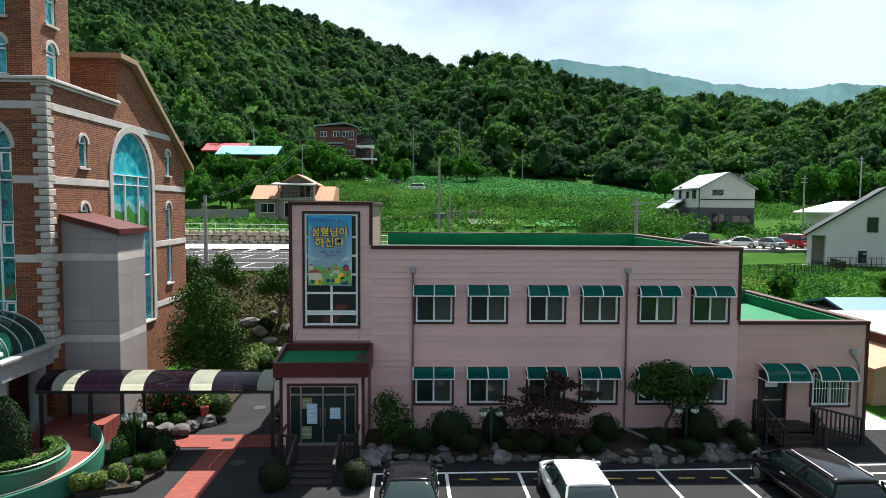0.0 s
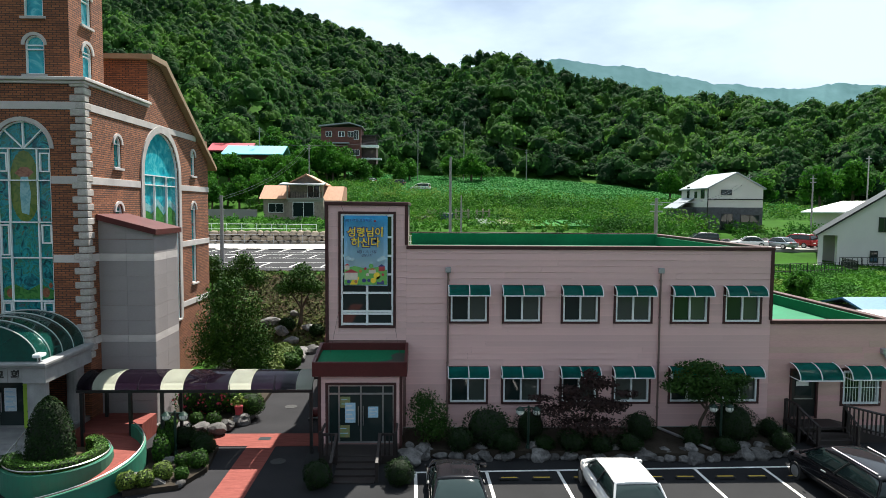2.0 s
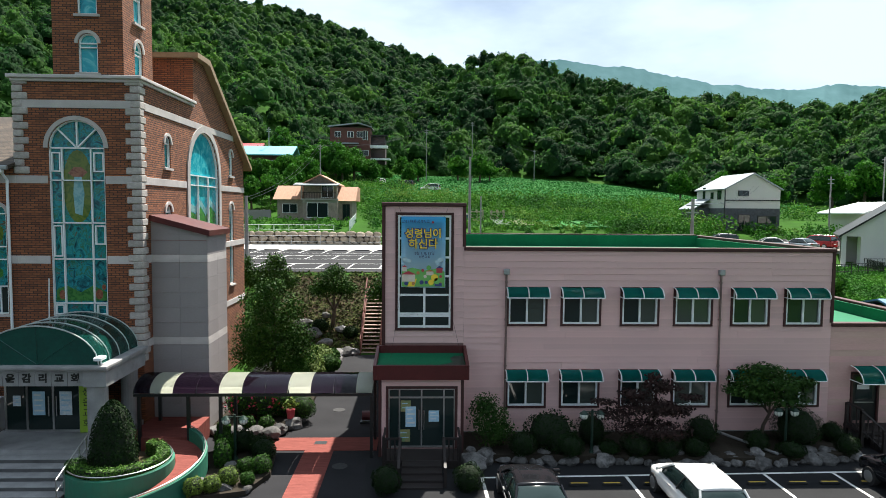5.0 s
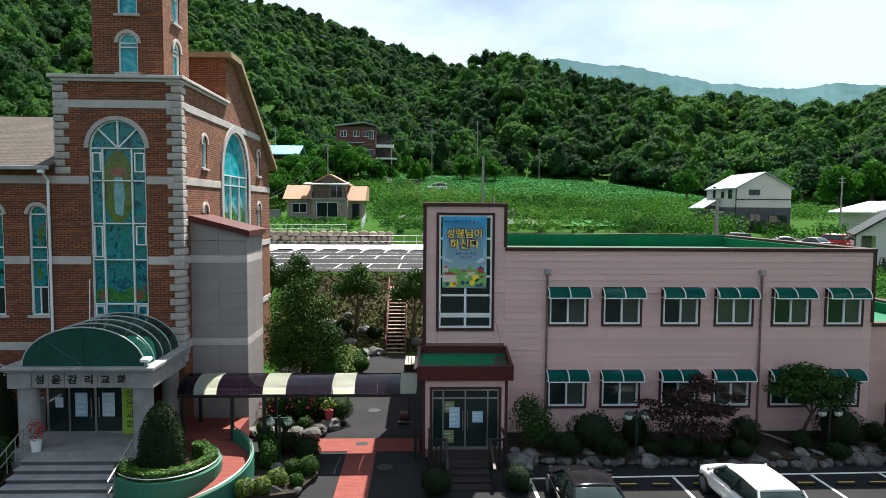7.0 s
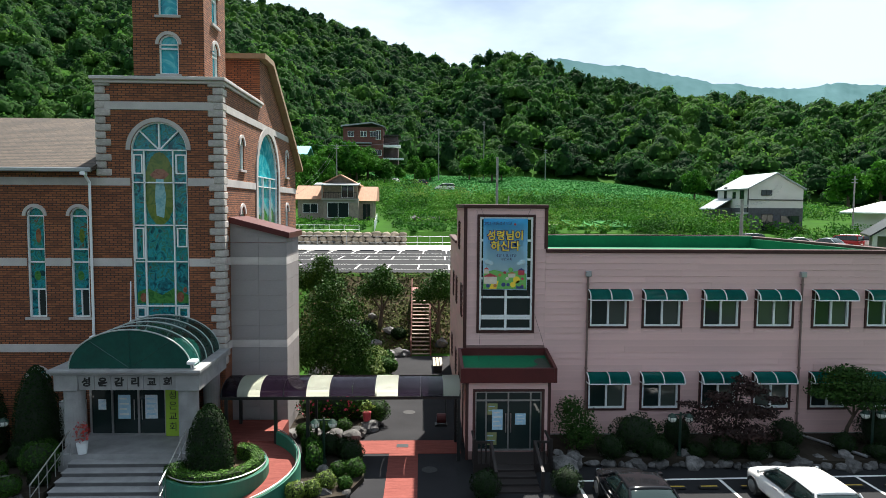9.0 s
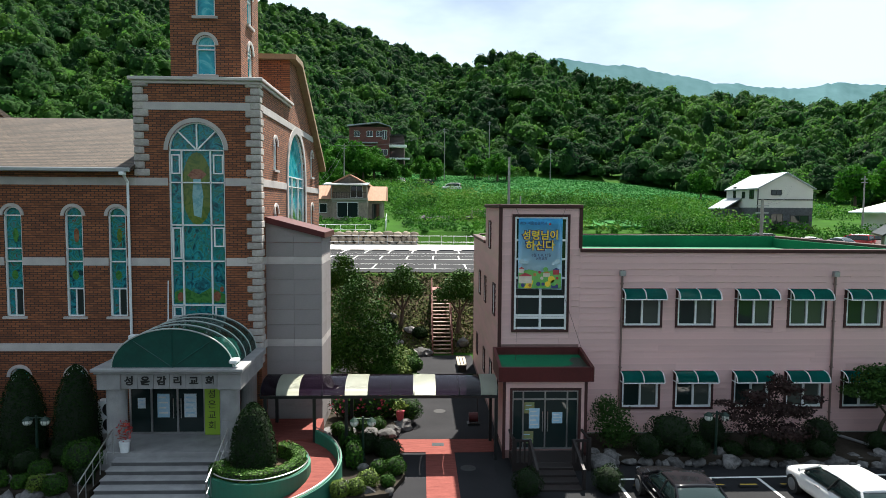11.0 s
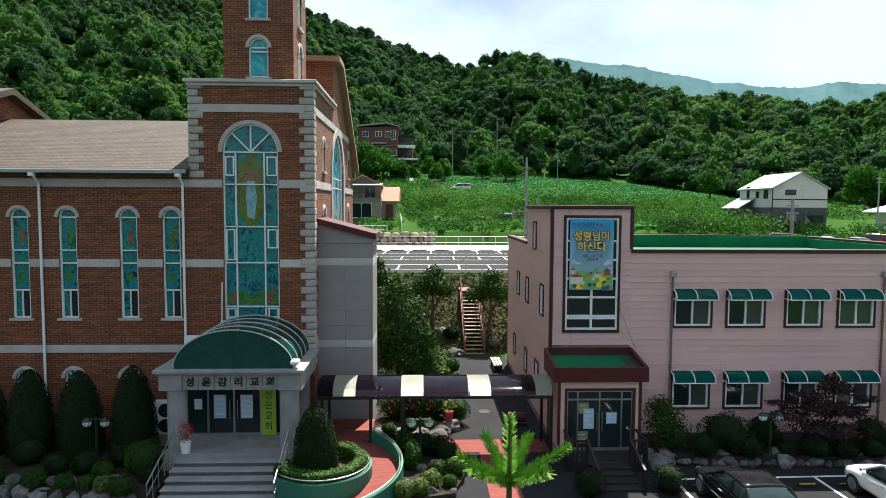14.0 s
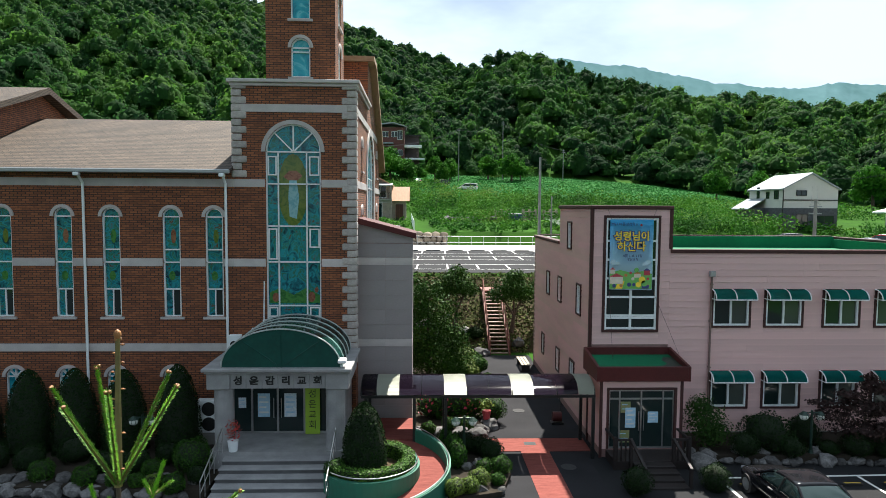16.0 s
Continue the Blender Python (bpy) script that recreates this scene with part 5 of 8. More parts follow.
for k in range(6):
    a = -20.93 + 3.51 * k / 6
    part("sign_panel", box(B(), a + 0.006, a + 3.51 / 6 - 0.006, CY, CY + 0.4, 3.3, 3.86, 0.008), GRANITE, PORCH)
    lettering("letter", "성은감리교회"[k], 0.37, (a + 3.51 / 12, CY - 0.008, 3.58), BLACK_METAL, PORCH, bold=0.016, tall=0.95)
bm = B()
box(bm, -21.9, -16.45, CY - 0.3, FY - 0.04, 3.98, 4.1, 0.02)
box(bm, -21.83, -16.5, CY - 0.17, FY - 0.04, 3.88, 3.98, 0.02)
part("cornice", bm, GRANITE, PORCH)
R, C = 2.2, -19.05
bm = B()
prof = arc(C, 4.1, R, 1.42, 20)
strip(bm, [[(x, CY - 0.02, z) for x, z in prof], [(x, FY - 0.05, z) for x, z in prof]])
bmesh.ops.solidify(bm, geom=bm.faces[:], thickness=0.015)
can = part("canopy", bm, CANOPY_POLY, PORCH, "green polycarbonate vault, coloured dark for shade", True)
part("canopy_front", prism(B(), prof, "y", CY - 0.02, CY - 0.005), CANOPY_POLY, can)
for k in range(5):
    y = CY - 0.03 + (FY - 0.1 - CY) * k / 4
    bm = B()
    for (xa, za), (xb, zb) in zip(prof, prof[1:]):
        rod(bm, (xa, y, za + 0.012), (xb, y, zb + 0.012), 0.028, sides=6)
    part("rib", bm, material("grey_rib", (0.45, 0.5, 0.48), None, 0.4) if k == 0 else bpy.data.materials["grey_rib"], can)
for a in (math.pi / 2, math.pi * 0.26, math.pi * 0.74):
    part("strut", rod(B(), (C, CY - 0.03, 4.1), (C + R * 0.97 * math.cos(a), CY - 0.03, 4.1 + 1.4 * math.sin(a)), 0.018, sides=5), CANOPY_POLY, can)
CAMERA_BOX = thing("security_camera", "white bullet camera on the porch cornice", "camera device")
part("housing", box(B(), -16.95, -16.65, CY - 0.25, CY + 0.2, 4.28, 4.42, 0.03), WHITE_FRAME, CAMERA_BOX)
part("bracket", rod(B(), (-16.8, CY + 0.05, 4.1), (-16.8, CY + 0.05, 4.3), 0.03), WHITE_FRAME, CAMERA_BOX)
part("porch_floor", box(B(), -21.7, -16.72, CY - 0.1, FY - 0.04, 0, 0.95), GRANITE, PORCH)
part("porch_ceiling", box(B(), -21.1, -17.2, CY + 0.42, FY - 0.04, 3.8, 3.86), WHITE_WALL, PORCH)
DY = 25.9
bm = B()
for x in (-21.45, -20.62, -19.6, -18.55, -17.65):
    box(bm, x - 0.04, x + 0.04, DY, DY + 0.08, 0.95, 3.7)
for z in (0.99, 2.95, 3.66):
    box(bm, -21.45, -17.65, DY + 0.004, DY + 0.076, z - 0.04, z + 0.04)
glz = part("door", bm, STEEL, PORCH, "steel-framed glass doors")
for a, b in ((-21.41, -20.66), (-20.58, -19.64), (-19.56, -18.59), (-18.51, -17.69)):
    part("pane", box(B(), a, b, DY + 0.03, DY + 0.04, 1.03, 2.91), DARK_GLASS, glz)
    part("pane", box(B(), a, b, DY + 0.03, DY + 0.04, 2.99, 3.62), DARK_GLASS, glz)
for x in (-19.75, -19.45):
    part("door_handle", rod(B(), (x, DY - 0.05, 1.6), (x, DY - 0.05, 2.4), 0.02), STEEL, glz)
poster(-21.0, 2.2, 0.3, 0.42, DY, POSTER_B, PORCH, 2)
poster(-20.15, 2.1, 0.48, 0.95, DY, POSTER_A, PORCH)
poster(-19.1, 2.1, 0.48, 0.95, DY, POSTER_B, PORCH)
SIGN_GREEN = material("lime_sign", (0.3, 0.48, 0.03), (0.26, 0.42, 0.03), 0.5, bump=0)
sg = tagged(part("standing_sign", box(B(), -18.48, -17.9, DY - 0.2, DY - 0.16, 0.98, 3.0, 0.01), SIGN_GREEN), "lime green upright banner with black Korean letters", "sign")
for k, ch in enumerate("성은교회"):
    lettering("letter", ch, 0.36, (-18.19, DY - 0.206, 2.6 - 0.42 * k), BLACK_METAL, sg)
ST = thing("church_stairs", "grey granite steps with steel handrails", "stairs")
for k in range(6):
    step = part("step", box(B(), -21.1, -17.15, CY - 0.1 - 0.42 * (k + 1), CY - 0.1 - 0.42 * k - 0.003, 0, 0.915 - 0.158 * (k + 1)), RISER, ST)
    part("tread", box(B(), -21.12, -17.13, CY - 0.14 - 0.42 * (k + 1), CY - 0.1 - 0.42 * k - 0.003, 0.916 - 0.158 * (k + 1), 0.95 - 0.158 * (k + 1), 0.008), GRANITE, step, "pale granite tread")
for x in (-21.2, -17.05):
    a, b = Vector((x, CY - 0.15, 0.95)), Vector((x, CY - 2.6, 0.0))
    up = Vector((0, 0, 0.9))
    part("handrail", rod(B(), a + up, b + up, 0.025), STEEL, ST)
    part("handrail", rod(B(), a + up * 0.55, b + up * 0.55, 0.016), STEEL, ST)
    for k in range(6):
        q = a.lerp(b, k / 5)
        part("rail_post", rod(B(), q, q + up, 0.018), STEEL, ST)
POT = thing("flower_pot", "white plant pot with red flowers on the porch step", "plant pot")
part("pot", rod(B(), (-20.85, CY + 0.0, 0.95), (-20.85, CY + 0.0, 1.35), 0.15, 0.2, 16), WHITE_FRAME, POT)
lv, lq = leaves(140, blob((-20.85, CY, 1.75), (0.28, 0.28, 0.38)), 0.05, 3)
new("flowers", np_mesh("flowers", lv, lq, material("red_flower", (0.5, 0.05, 0.03), (0.3, 0.02, 0.02), 0.6, island=0.3, bump=0))).parent = POT
for k, (x, y, z) in enumerate(((-22.35, 26.4, 0.8), (-22.2, 26.4, 4.3))):
    ac = thing("air_conditioner", "white outdoor air conditioning unit with two round fans" if k == 0 else "small white outdoor unit on the porch roof", "air conditioner")
    w, h = (0.95, 1.35) if k == 0 else (0.5, 0.5)
    if k:
        x += 0.9
    part("casing", box(B(), x - w / 2, x + w / 2, y, y + 0.35, z, z + h, 0.02), WHITE_FRAME, ac)
    for j in range(2 if k == 0 else 1):
        part("fan_grille", rod(B(), (x, y - 0.012, z + h * (0.27 + 0.46 * j)), (x, y + 0.01, z + h * (0.27 + 0.46 * j)), min(w, h) * 0.3, sides=20), BLACK_METAL, ac)
    part("stand", box(B(), x - w / 2, x + w / 2, y + 0.05, y + 0.3, 0.0 if k == 0 else 4.1, z), CONCRETE, ac)
bm = B()
cable = [(-20.95, 27.2, 4.6), (-20.75, 27.2, 4.95), (-20.45, 27.25, 4.9), (-20.3, 27.3, 5.3), (-20.28, 27.34, 6.9)]
for a, b in zip(cable, cable[1:]):
    rod(bm, a, b, 0.025, sides=6)
part("cable", bm, WHITE_FRAME, CHURCH)

for o in (PORCH, ST, CAMERA_BOX, sg, POT):
    o.location.x += 0.15

# covered way
WAY = thing("covered_way", "covered walkway with dark and cream vaulted panels", "canopy")
WX0, WX1, WY, WR = -16.1, -6.78, 26.45, 1.0
way_prof = [(WY - WR * math.cos(a), 2.62 + 0.52 * math.sin(a)) for a in [math.pi * k / 14 for k in range(15)]]
PURPLE = glass_material("smoked_sheet", (0.011, 0.006, 0.013), 0.06)
PURPLE.node_tree.nodes["Principled BSDF"].inputs["Specular IOR Level"].default_value = 0.35
CREAM_SHEET = material("cream_sheet", (0.432, 0.446, 0.36), (0.374, 0.389, 0.31), 0.4, scale=1.5, bump=0.02)
x = -16.1
k = 0
while x < WX1 - 0.05:
    w = 0.6 if k == 0 else (0.9 if k % 3 == 1 else 0.89)
    x1 = min(WX1, x + w)
    cream = k % 3 == 1
    bm = strip(B(), [[(x + 0.006, y, z) for y, z in way_prof], [(x1 - 0.006, y, z) for y, z in way_prof]])
    bmesh.ops.solidify(bm, geom=bm.faces[:], thickness=0.012)
    part("panel", bm, CREAM_SHEET if cream else PURPLE, WAY, "cream vault panel" if cream else "smoked purple vault panel", True)
    x = x1
    k += 1
for x in (-16.1, -15.5, -13.7, -11.9, -10.1, -8.3, -6.8):
    bm = B()
    for (ya, za), (yb, zb) in zip(way_prof, way_prof[1:]):
        rod(bm, (x, ya, za - 0.03), (x, yb, zb - 0.03), 0.025, sides=5)
    part("hoop", bm, BLACK_METAL, WAY)
for y in (WY - WR, WY + WR):
    part("eave_beam", box(B(), WX0, WX1, y - 0.04, y + 0.04, 2.5, 2.6), BLACK_METAL, WAY)
    for x in ((-15.9, -14.0, -12.75, -6.85) if y < WY else (-15.9, -12.75, -6.85)):
        part("post", box(B(), x - 0.06, x + 0.06, y - 0.06, y + 0.06, 0, 2.5), BLACK_METAL, WAY)

# ramp round the planter
RC = Vector((-15.55, 23.1, 0))
GREEN_PAINT = material("peeling_green_paint", (0.014, 0.17, 0.105), (0.03, 0.13, 0.085), 0.6, scale=2.5, fine=9)


def ring(r0, r1, a0, a1, z0, z1, n=28, zf=None, sx=1.0):
    bm = B()
    prev = None
    for k in range(n + 1):
        a = radians(a0 + (a1 - a0) * k / n)
        zz = zf(k / n) if zf else z1
        vs = [bm.verts.new((RC.x + r * math.cos(a) * sx, RC.y + r * math.sin(a), z)) for r, z in ((r0, z0), (r1, z0), (r1, zz), (r0, zz))]
        if prev:
            for i in range(4):
                bm.faces.new((prev[i], prev[(i + 1) % 4], vs[(i + 1) % 4], vs[i]))
        else:
            bm.faces.new(vs)
        prev = vs
    bm.faces.new(prev[::-1])
    bmesh.ops.recalc_face_normals(bm, faces=bm.faces[:])
    return bm


RAMP = thing("ramp", "curved red ramp between green painted walls", "ramp")
part("planter_wall", ring(1.62, 1.78, -150, 75, 0, 0.85), GREEN_PAINT, RAMP, "curved green painted wall")
part("ramp_floor", ring(1.79, 2.75, -95, 85, 0, 0.9, 36, lambda s: 0.05 + 0.85 * s), RED_PAVE, RAMP, "red ramp surface")
part("outer_wall", ring(2.76, 2.9, -95, 55, 0, 1.2, 30, lambda s: 0.35 + 0.9 * s), GREEN_PAINT, RAMP, "curved green painted wall")
part("ramp_landing", box(B(), -16.4, -14.0, 25.4, 27.9, 0, 0.88), RED_PAVE, RAMP)
for r, z, a0, a1 in ((1.7, 1.0, -140, 70), (2.83, 1.0, -90, 55)):
    bm = B()
    n = 30
    pts = [(RC.x + r * math.cos(radians(a0 + (a1 - a0) * k / n)), RC.y + r * math.sin(radians(a0 + (a1 - a0) * k / n)), (0.98 if r < 2 else 0.45 + 0.9 * k / n)) for k in range(n + 1)]
    for a, b in zip(pts, pts[1:]):
        rod(bm, a, b, 0.022, sides=6)
    part("pipe_rail", bm, STEEL, RAMP)
tagged(part("planter_soil", ring(0.02, 1.6, -179, 179, 0, 0.6), SOIL), "dark soil of the round planter", "soil", kind="structure")


def hedge(name, r0, r1, a0, a1, z0, z1, count, label):
    def shape(g, n):
        a = np.radians(g.uniform(a0, a1, n))
        face = g.integers(0, 3, n)
        r = np.where(face == 0, r1, np.where(face == 1, r0, g.uniform(r0, r1, n))) + g.normal(0, 0.02, n)
        z = np.where(face == 2, z1, g.uniform(z0, z1, n)) + g.normal(0, 0.025, n)
        d = np.stack([np.cos(a), np.sin(a), np.zeros(n)], 1) * np.where(face == 1, -1, 1)[:, None]
        d[face == 2] = (0, 0, 1)
        return np.stack([RC.x + r * np.cos(a), RC.y + r * np.sin(a), z], 1), d
    v, q = leaves(count * 2, shape, 0.03, 7)
    ob = tagged(new(name, np_mesh(name, v, q, LEAF_BRIGHT)), label, "hedge")
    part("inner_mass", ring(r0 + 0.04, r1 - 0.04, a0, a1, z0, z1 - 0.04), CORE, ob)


hedge("hedge", 1.2, 1.6, -150, 72, 0.6, 1.12, 3600, "clipped green hedge curving along the planter wall")

# quoins, set one by one up the tower corners
QM = bpy.data.meshes.new("quoin")
bm = box(B(), -0.5, 0.5, -0.5, 0.5, -0.5, 0.5)
bmesh.ops.bevel(bm, geom=bm.edges[:], offset=0.1, segments=1, affect="EDGES")
bm.to_mesh(QM)
bm.free()
QUOIN = material("quoin_stone", (0.5, 0.46, 0.43), (0.3, 0.27, 0.25), 0.85, scale=1.5, fine=6, rand=0.15, bump=0.5)
QM.materials.append(QUOIN)
k = 0
z = 3.4
while z < 14.85:
    h = 0.3
    long = k % 2 == 0
    for x, s in ((FX1, -1), (FX0, 1)):
        if x == FX0 and z < 11.2:
            continue
        w = 0.62 if long else 0.42
        d = 0.42 if long else 0.62
        cx = x + s * (w / 2 - 0.07)
        piece("quoin", QM, Matrix.LocRotScale((cx, FY - 0.07 + d / 2, z + h / 2), None, (w, d, h - 0.015)), CHURCH)
    z += h
    k += 1
# grey cladding panels of the stair block
GP = bpy.data.meshes.new("panel")
bm = box(B(), -0.5, 0.5, -0.5, 0.5, -0.5, 0.5)
bm.to_mesh(GP)
bm.free()
GP.materials.append(GREY_PANEL)
GB = bpy.data.meshes.new("panel_pale")
bm = box(B(), -0.5, 0.5, -0.5, 0.5, -0.5, 0.5)
bm.to_mesh(GB)
bm.free()
GB.materials.append(STONE_BAND)
zs = [0, 0.66, 1.32, 1.98, 2.64, 3.3, 3.94, 4.27, 4.9, 5.55, 6.2, 6.85, 7.51, 7.84, 8.45, 8.68]
for a, b in zip(zs, zs[1:]):
    me = GB if b - a < 0.34 and b < 8 else GP
    for x0, x1 in ((SX0, (SX0 + SX1) / 2), ((SX0 + SX1) / 2, SX1)):
        top = b if b < 8.6 else (9.3 if x0 == SX0 else 8.95)
        piece("panel", me, Matrix.LocRotScale(((x0 + x1) / 2, SY0 + 0.015, (a + min(top, b if b < 8.6 else 8.72)) / 2), None, (x1 - x0 - 0.008, 0.03, b - a - 0.008)), SHED)
    for y0, y1 in ((SY0 + 0.034, 29.65), (29.65, SY1)):
        piece("panel", me, Matrix.LocRotScale((SX1 - 0.015, (y0 + y1) / 2, (a + b) / 2), None, (0.03, y1 - y0 - 0.008, b - a - 0.008)), SHED)
part("panel", prism(B(), [(SX0, 8.7), (SX1, 8.68), (SX1, 8.7), (SX0, 9.3)], "y", SY0, SY0 + 0.03), GREY_PANEL, SHED)

# clapboards of the annexe, row by row
PLANK = bpy.data.meshes.new("plank")
bm = prism(B(), [(0.0, 0.0), (0.0, 1.0), (-0.45, 1.0), (-1.0, 0.0)], "x", 0, 1)
bm.to_mesh(PLANK)
bm.free()
PLANK.materials.append(PINK)
rest = B()
rng = random.Random(4)


def lay(u0, u1, z0, z1, axis, base, as_part):
    if u1 - u0 < 0.03 or z1 - z0 < 0.02:
        return
    if axis == "x":
        m = Matrix.Translation((u0 + 0.002, base + 0.028, z0)) @ Matrix.Diagonal((u1 - u0 - 0.004, 0.034, z1 - z0 - 0.004, 1))
    else:
        m = Matrix.Translation((base + 0.028, u0 + 0.002, z0)) @ Matrix(((0, 1, 0, 0), (1, 0, 0, 0), (0, 0, 1, 0), (0, 0, 0, 1))) @ Matrix.Diagonal((u1 - u0 - 0.004, 0.034, z1 - z0 - 0.004, 1))
    if as_part:
        piece("plank", PLANK, m, ANNEX)
    else:
        vs = [rest.verts.new(m @ v.co) for v in PLANK.vertices]
        for p in PLANK.polygons:
            rest.faces.new([vs[i] for i in p.vertices])


def clad(u0, u1, z0, z1, holes_, axis, base, as_part, length=4.9):
    z, k = z0, 0
    while z < z1 - 0.02:
        zt = min(z1, z + 0.272)
        cuts = sorted((h[0] - 0.09, h[1] + 0.09, h[2] - 0.09, h[3] + 0.09) for h in holes_ if h[2] - 0.09 < zt and h[3] + 0.09 > z)
        u = u0
        spans = []
        for a, b, c, d in cuts:
            spans.append((u, a))
            if c > z:
                lay(a, b, z, c, axis, base, as_part)
            if d < zt:
                lay(a, b, d, zt, axis, base, as_part)
            u = b
        spans.append((u, u1))
        for a, b in spans:
            off = a + length * rng.uniform(0.35, 1.0)
            while off < b - 0.4:
                lay(a, off, z, zt, axis, base, as_part)
                a, off = off, off + length
            lay(a, b, z, zt, axis, base, as_part)
        z = zt
        k += 1


clad(PX0 + 0.07, PXT, 4.2, 10.0, [h for h in pink_holes if h[1] < PXT], "x", PY, True)
clad(PXT, PXM, 0.36, 8.15, [h for h in pink_holes if PXT < h[0] < PXM], "x", PY, True, 7.5)
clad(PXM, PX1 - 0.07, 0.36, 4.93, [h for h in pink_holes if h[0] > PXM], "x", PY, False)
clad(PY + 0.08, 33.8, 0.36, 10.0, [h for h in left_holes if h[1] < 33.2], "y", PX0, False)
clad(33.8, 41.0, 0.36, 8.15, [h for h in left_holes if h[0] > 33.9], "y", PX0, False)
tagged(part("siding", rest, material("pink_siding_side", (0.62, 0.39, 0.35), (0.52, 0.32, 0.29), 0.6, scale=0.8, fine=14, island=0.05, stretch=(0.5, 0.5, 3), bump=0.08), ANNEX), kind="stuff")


# ---- planting ----
def core_quads(c, r, n=8, m=6):
    v = [(c[0] + r[0] * math.sin(math.pi * j / m) * math.cos(2 * math.pi * i / n), c[1] + r[1] * math.sin(math.pi * j / m) * math.sin(2 * math.pi * i / n), c[2] + r[2] * math.cos(math.pi * j / m)) for j in range(m + 1) for i in range(n)]
    q = [(j * n + i, j * n + (i + 1) % n, (j + 1) * n + (i + 1) % n, (j + 1) * n + i) for j in range(m) for i in range(n)]
    return np.array(v), np.array(q)


def shrub(name, blobs, count, size, mat, label, cat="shrub", seed=1, at=(0, 0, 0), fill=0.86, group=""):
    """A shrub of many small leaves over a core coloured dark as its inner shade, standing at its place."""
    v, q = leaves(count, many(blobs, 0.14), size, seed, 0.5)
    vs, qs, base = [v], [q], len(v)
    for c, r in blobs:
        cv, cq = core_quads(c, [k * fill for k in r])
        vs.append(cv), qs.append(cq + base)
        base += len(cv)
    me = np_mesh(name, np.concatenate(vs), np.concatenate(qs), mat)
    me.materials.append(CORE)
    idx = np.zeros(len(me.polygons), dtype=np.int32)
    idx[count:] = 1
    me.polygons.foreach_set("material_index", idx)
    ob = new(name, me)
    ob.location = at
    return tagged(ob, label, cat, group)


def ball_shrub(x, y, r, mat=None, z=0.2, tall=0.95, seed=1, label="rounded clipped green shrub in the garden bed", size=0.03):
    return shrub("shrub", [((0, 0, r * tall * 0.9), (r, r, r * tall))], int(900 + 5600 * r * r), size, mat or LEAF, label, seed=seed, at=(x, y, z))


def tree(x, y, z, blobs, count, size, mat, label, limbs, seed=1, r=0.1):
    t = thing("tree", label, "tree", at=(x, y, z))
    bm = B()
    for a, b, ra, rb in limbs:
        rod(bm, a, b, ra, rb, 8)
    part("trunk", bm, BARK, t)
    v, q = leaves(count, many(blobs, 0.55), size, seed, 0.7)
    new("crown", np_mesh("crown", v, q, mat)).parent = t
    return t


# beds
def bed(name, pts, z, label):
    tagged(part(name, prism(B(), pts, "z", -0.05, z), BED_SOIL), label, "soil", kind="structure")


bed("ground_bed", [(-3.2, 24.9), (3, 24.75), (8, 24.4), (12.4, 24.9), (13.3, 26.0), (13.4, 27.46), (-3.2, 27.46)], 0.32, "dark soil of the bed before the annexe")
bed("ground_bed_2", [(-46, 23.6), (-25, 22.4), (-21.1, 22.2), (-21.1, 27.38), (-46, 27.38)], 0.3, "dark soil of the bed before the church")
bed("ground_bed_3", [(-12.6, 21.6), (-10.9, 22.1), (-10.4, 23.6), (-10.7, 25.9), (-12.4, 26.15), (-13.4, 25.6), (-12.75, 24.0)], 0.2, "soil bed beside the ramp")
bed("ground_bed_4", [(-15.4, 28.0), (-13.0, 28.1), (-11.2, 27.75), (-10.5, 29.0), (-10.3, 31), (-10.6, 42.5), (-14.1, 43.5), (-14.1, 31.1), (-15.4, 28.28)], 0.22, "soil bed beside the lane")


def rock(x, y, r, seed, z=0.1, squash=0.7, group="rocks edging the garden beds"):
    rg = random.Random(seed)
    bm = ball(B(), (0, 0, 0), r, 2, (rg.uniform(0.9, 1.35), rg.uniform(0.8, 1.1), squash * rg.uniform(0.8, 1.2)))
    off = Vector((seed * 1.7, seed * 0.9, 0))
    for v in bm.verts:
        v.co *= 1 + 0.55 * noise.noise(v.co / r * 0.9 + off) + 0.22 * noise.noise(v.co / r * 2.2 + off)
    ob = part("rock", bm, ROCK)
    ob.matrix_basis = pose(x, y, z + r * squash * 0.55, 0, 0, rg.uniform(0, 360))
    return tagged(ob, "rough grey-brown rock edging the bed", "rock", group)


rg = random.Random(9)
k = 0
x = -3.0
while x < 12.6:
    yb = 24.85 - 0.05 * x if x < 8 else 24.4 + 0.12 * (x - 8)
    r = rg.choice((0.16, 0.22, 0.27, 0.36)) * rg.uniform(0.85, 1.15)
    rock(x, yb + rg.uniform(-0.12, 0.12), r, k, 0.0)
    if rg.random() < 0.7:
        rock(x + rg.uniform(-0.1, 0.2), yb + 0.42, r * rg.uniform(0.55, 0.9), k + 100, 0.22)
    x += r * 1.75
    k += 1
rock(-2.85, 24.4, 0.55, 77, 0.0)
x = -36.0
while x < -21.5:
    r = rg.uniform(0.22, 0.4)
    yb = float(np.interp(x, [-46, -25, -21], [23.6, 22.5, 22.3]))
    rock(x, yb, r, k + 200, 0.0)
    if rg.random() < 0.5:
        rock(x + 0.1, yb + 0.5, r * 0.8, k + 300, 0.25)
    x += r * 1.8
    k += 1
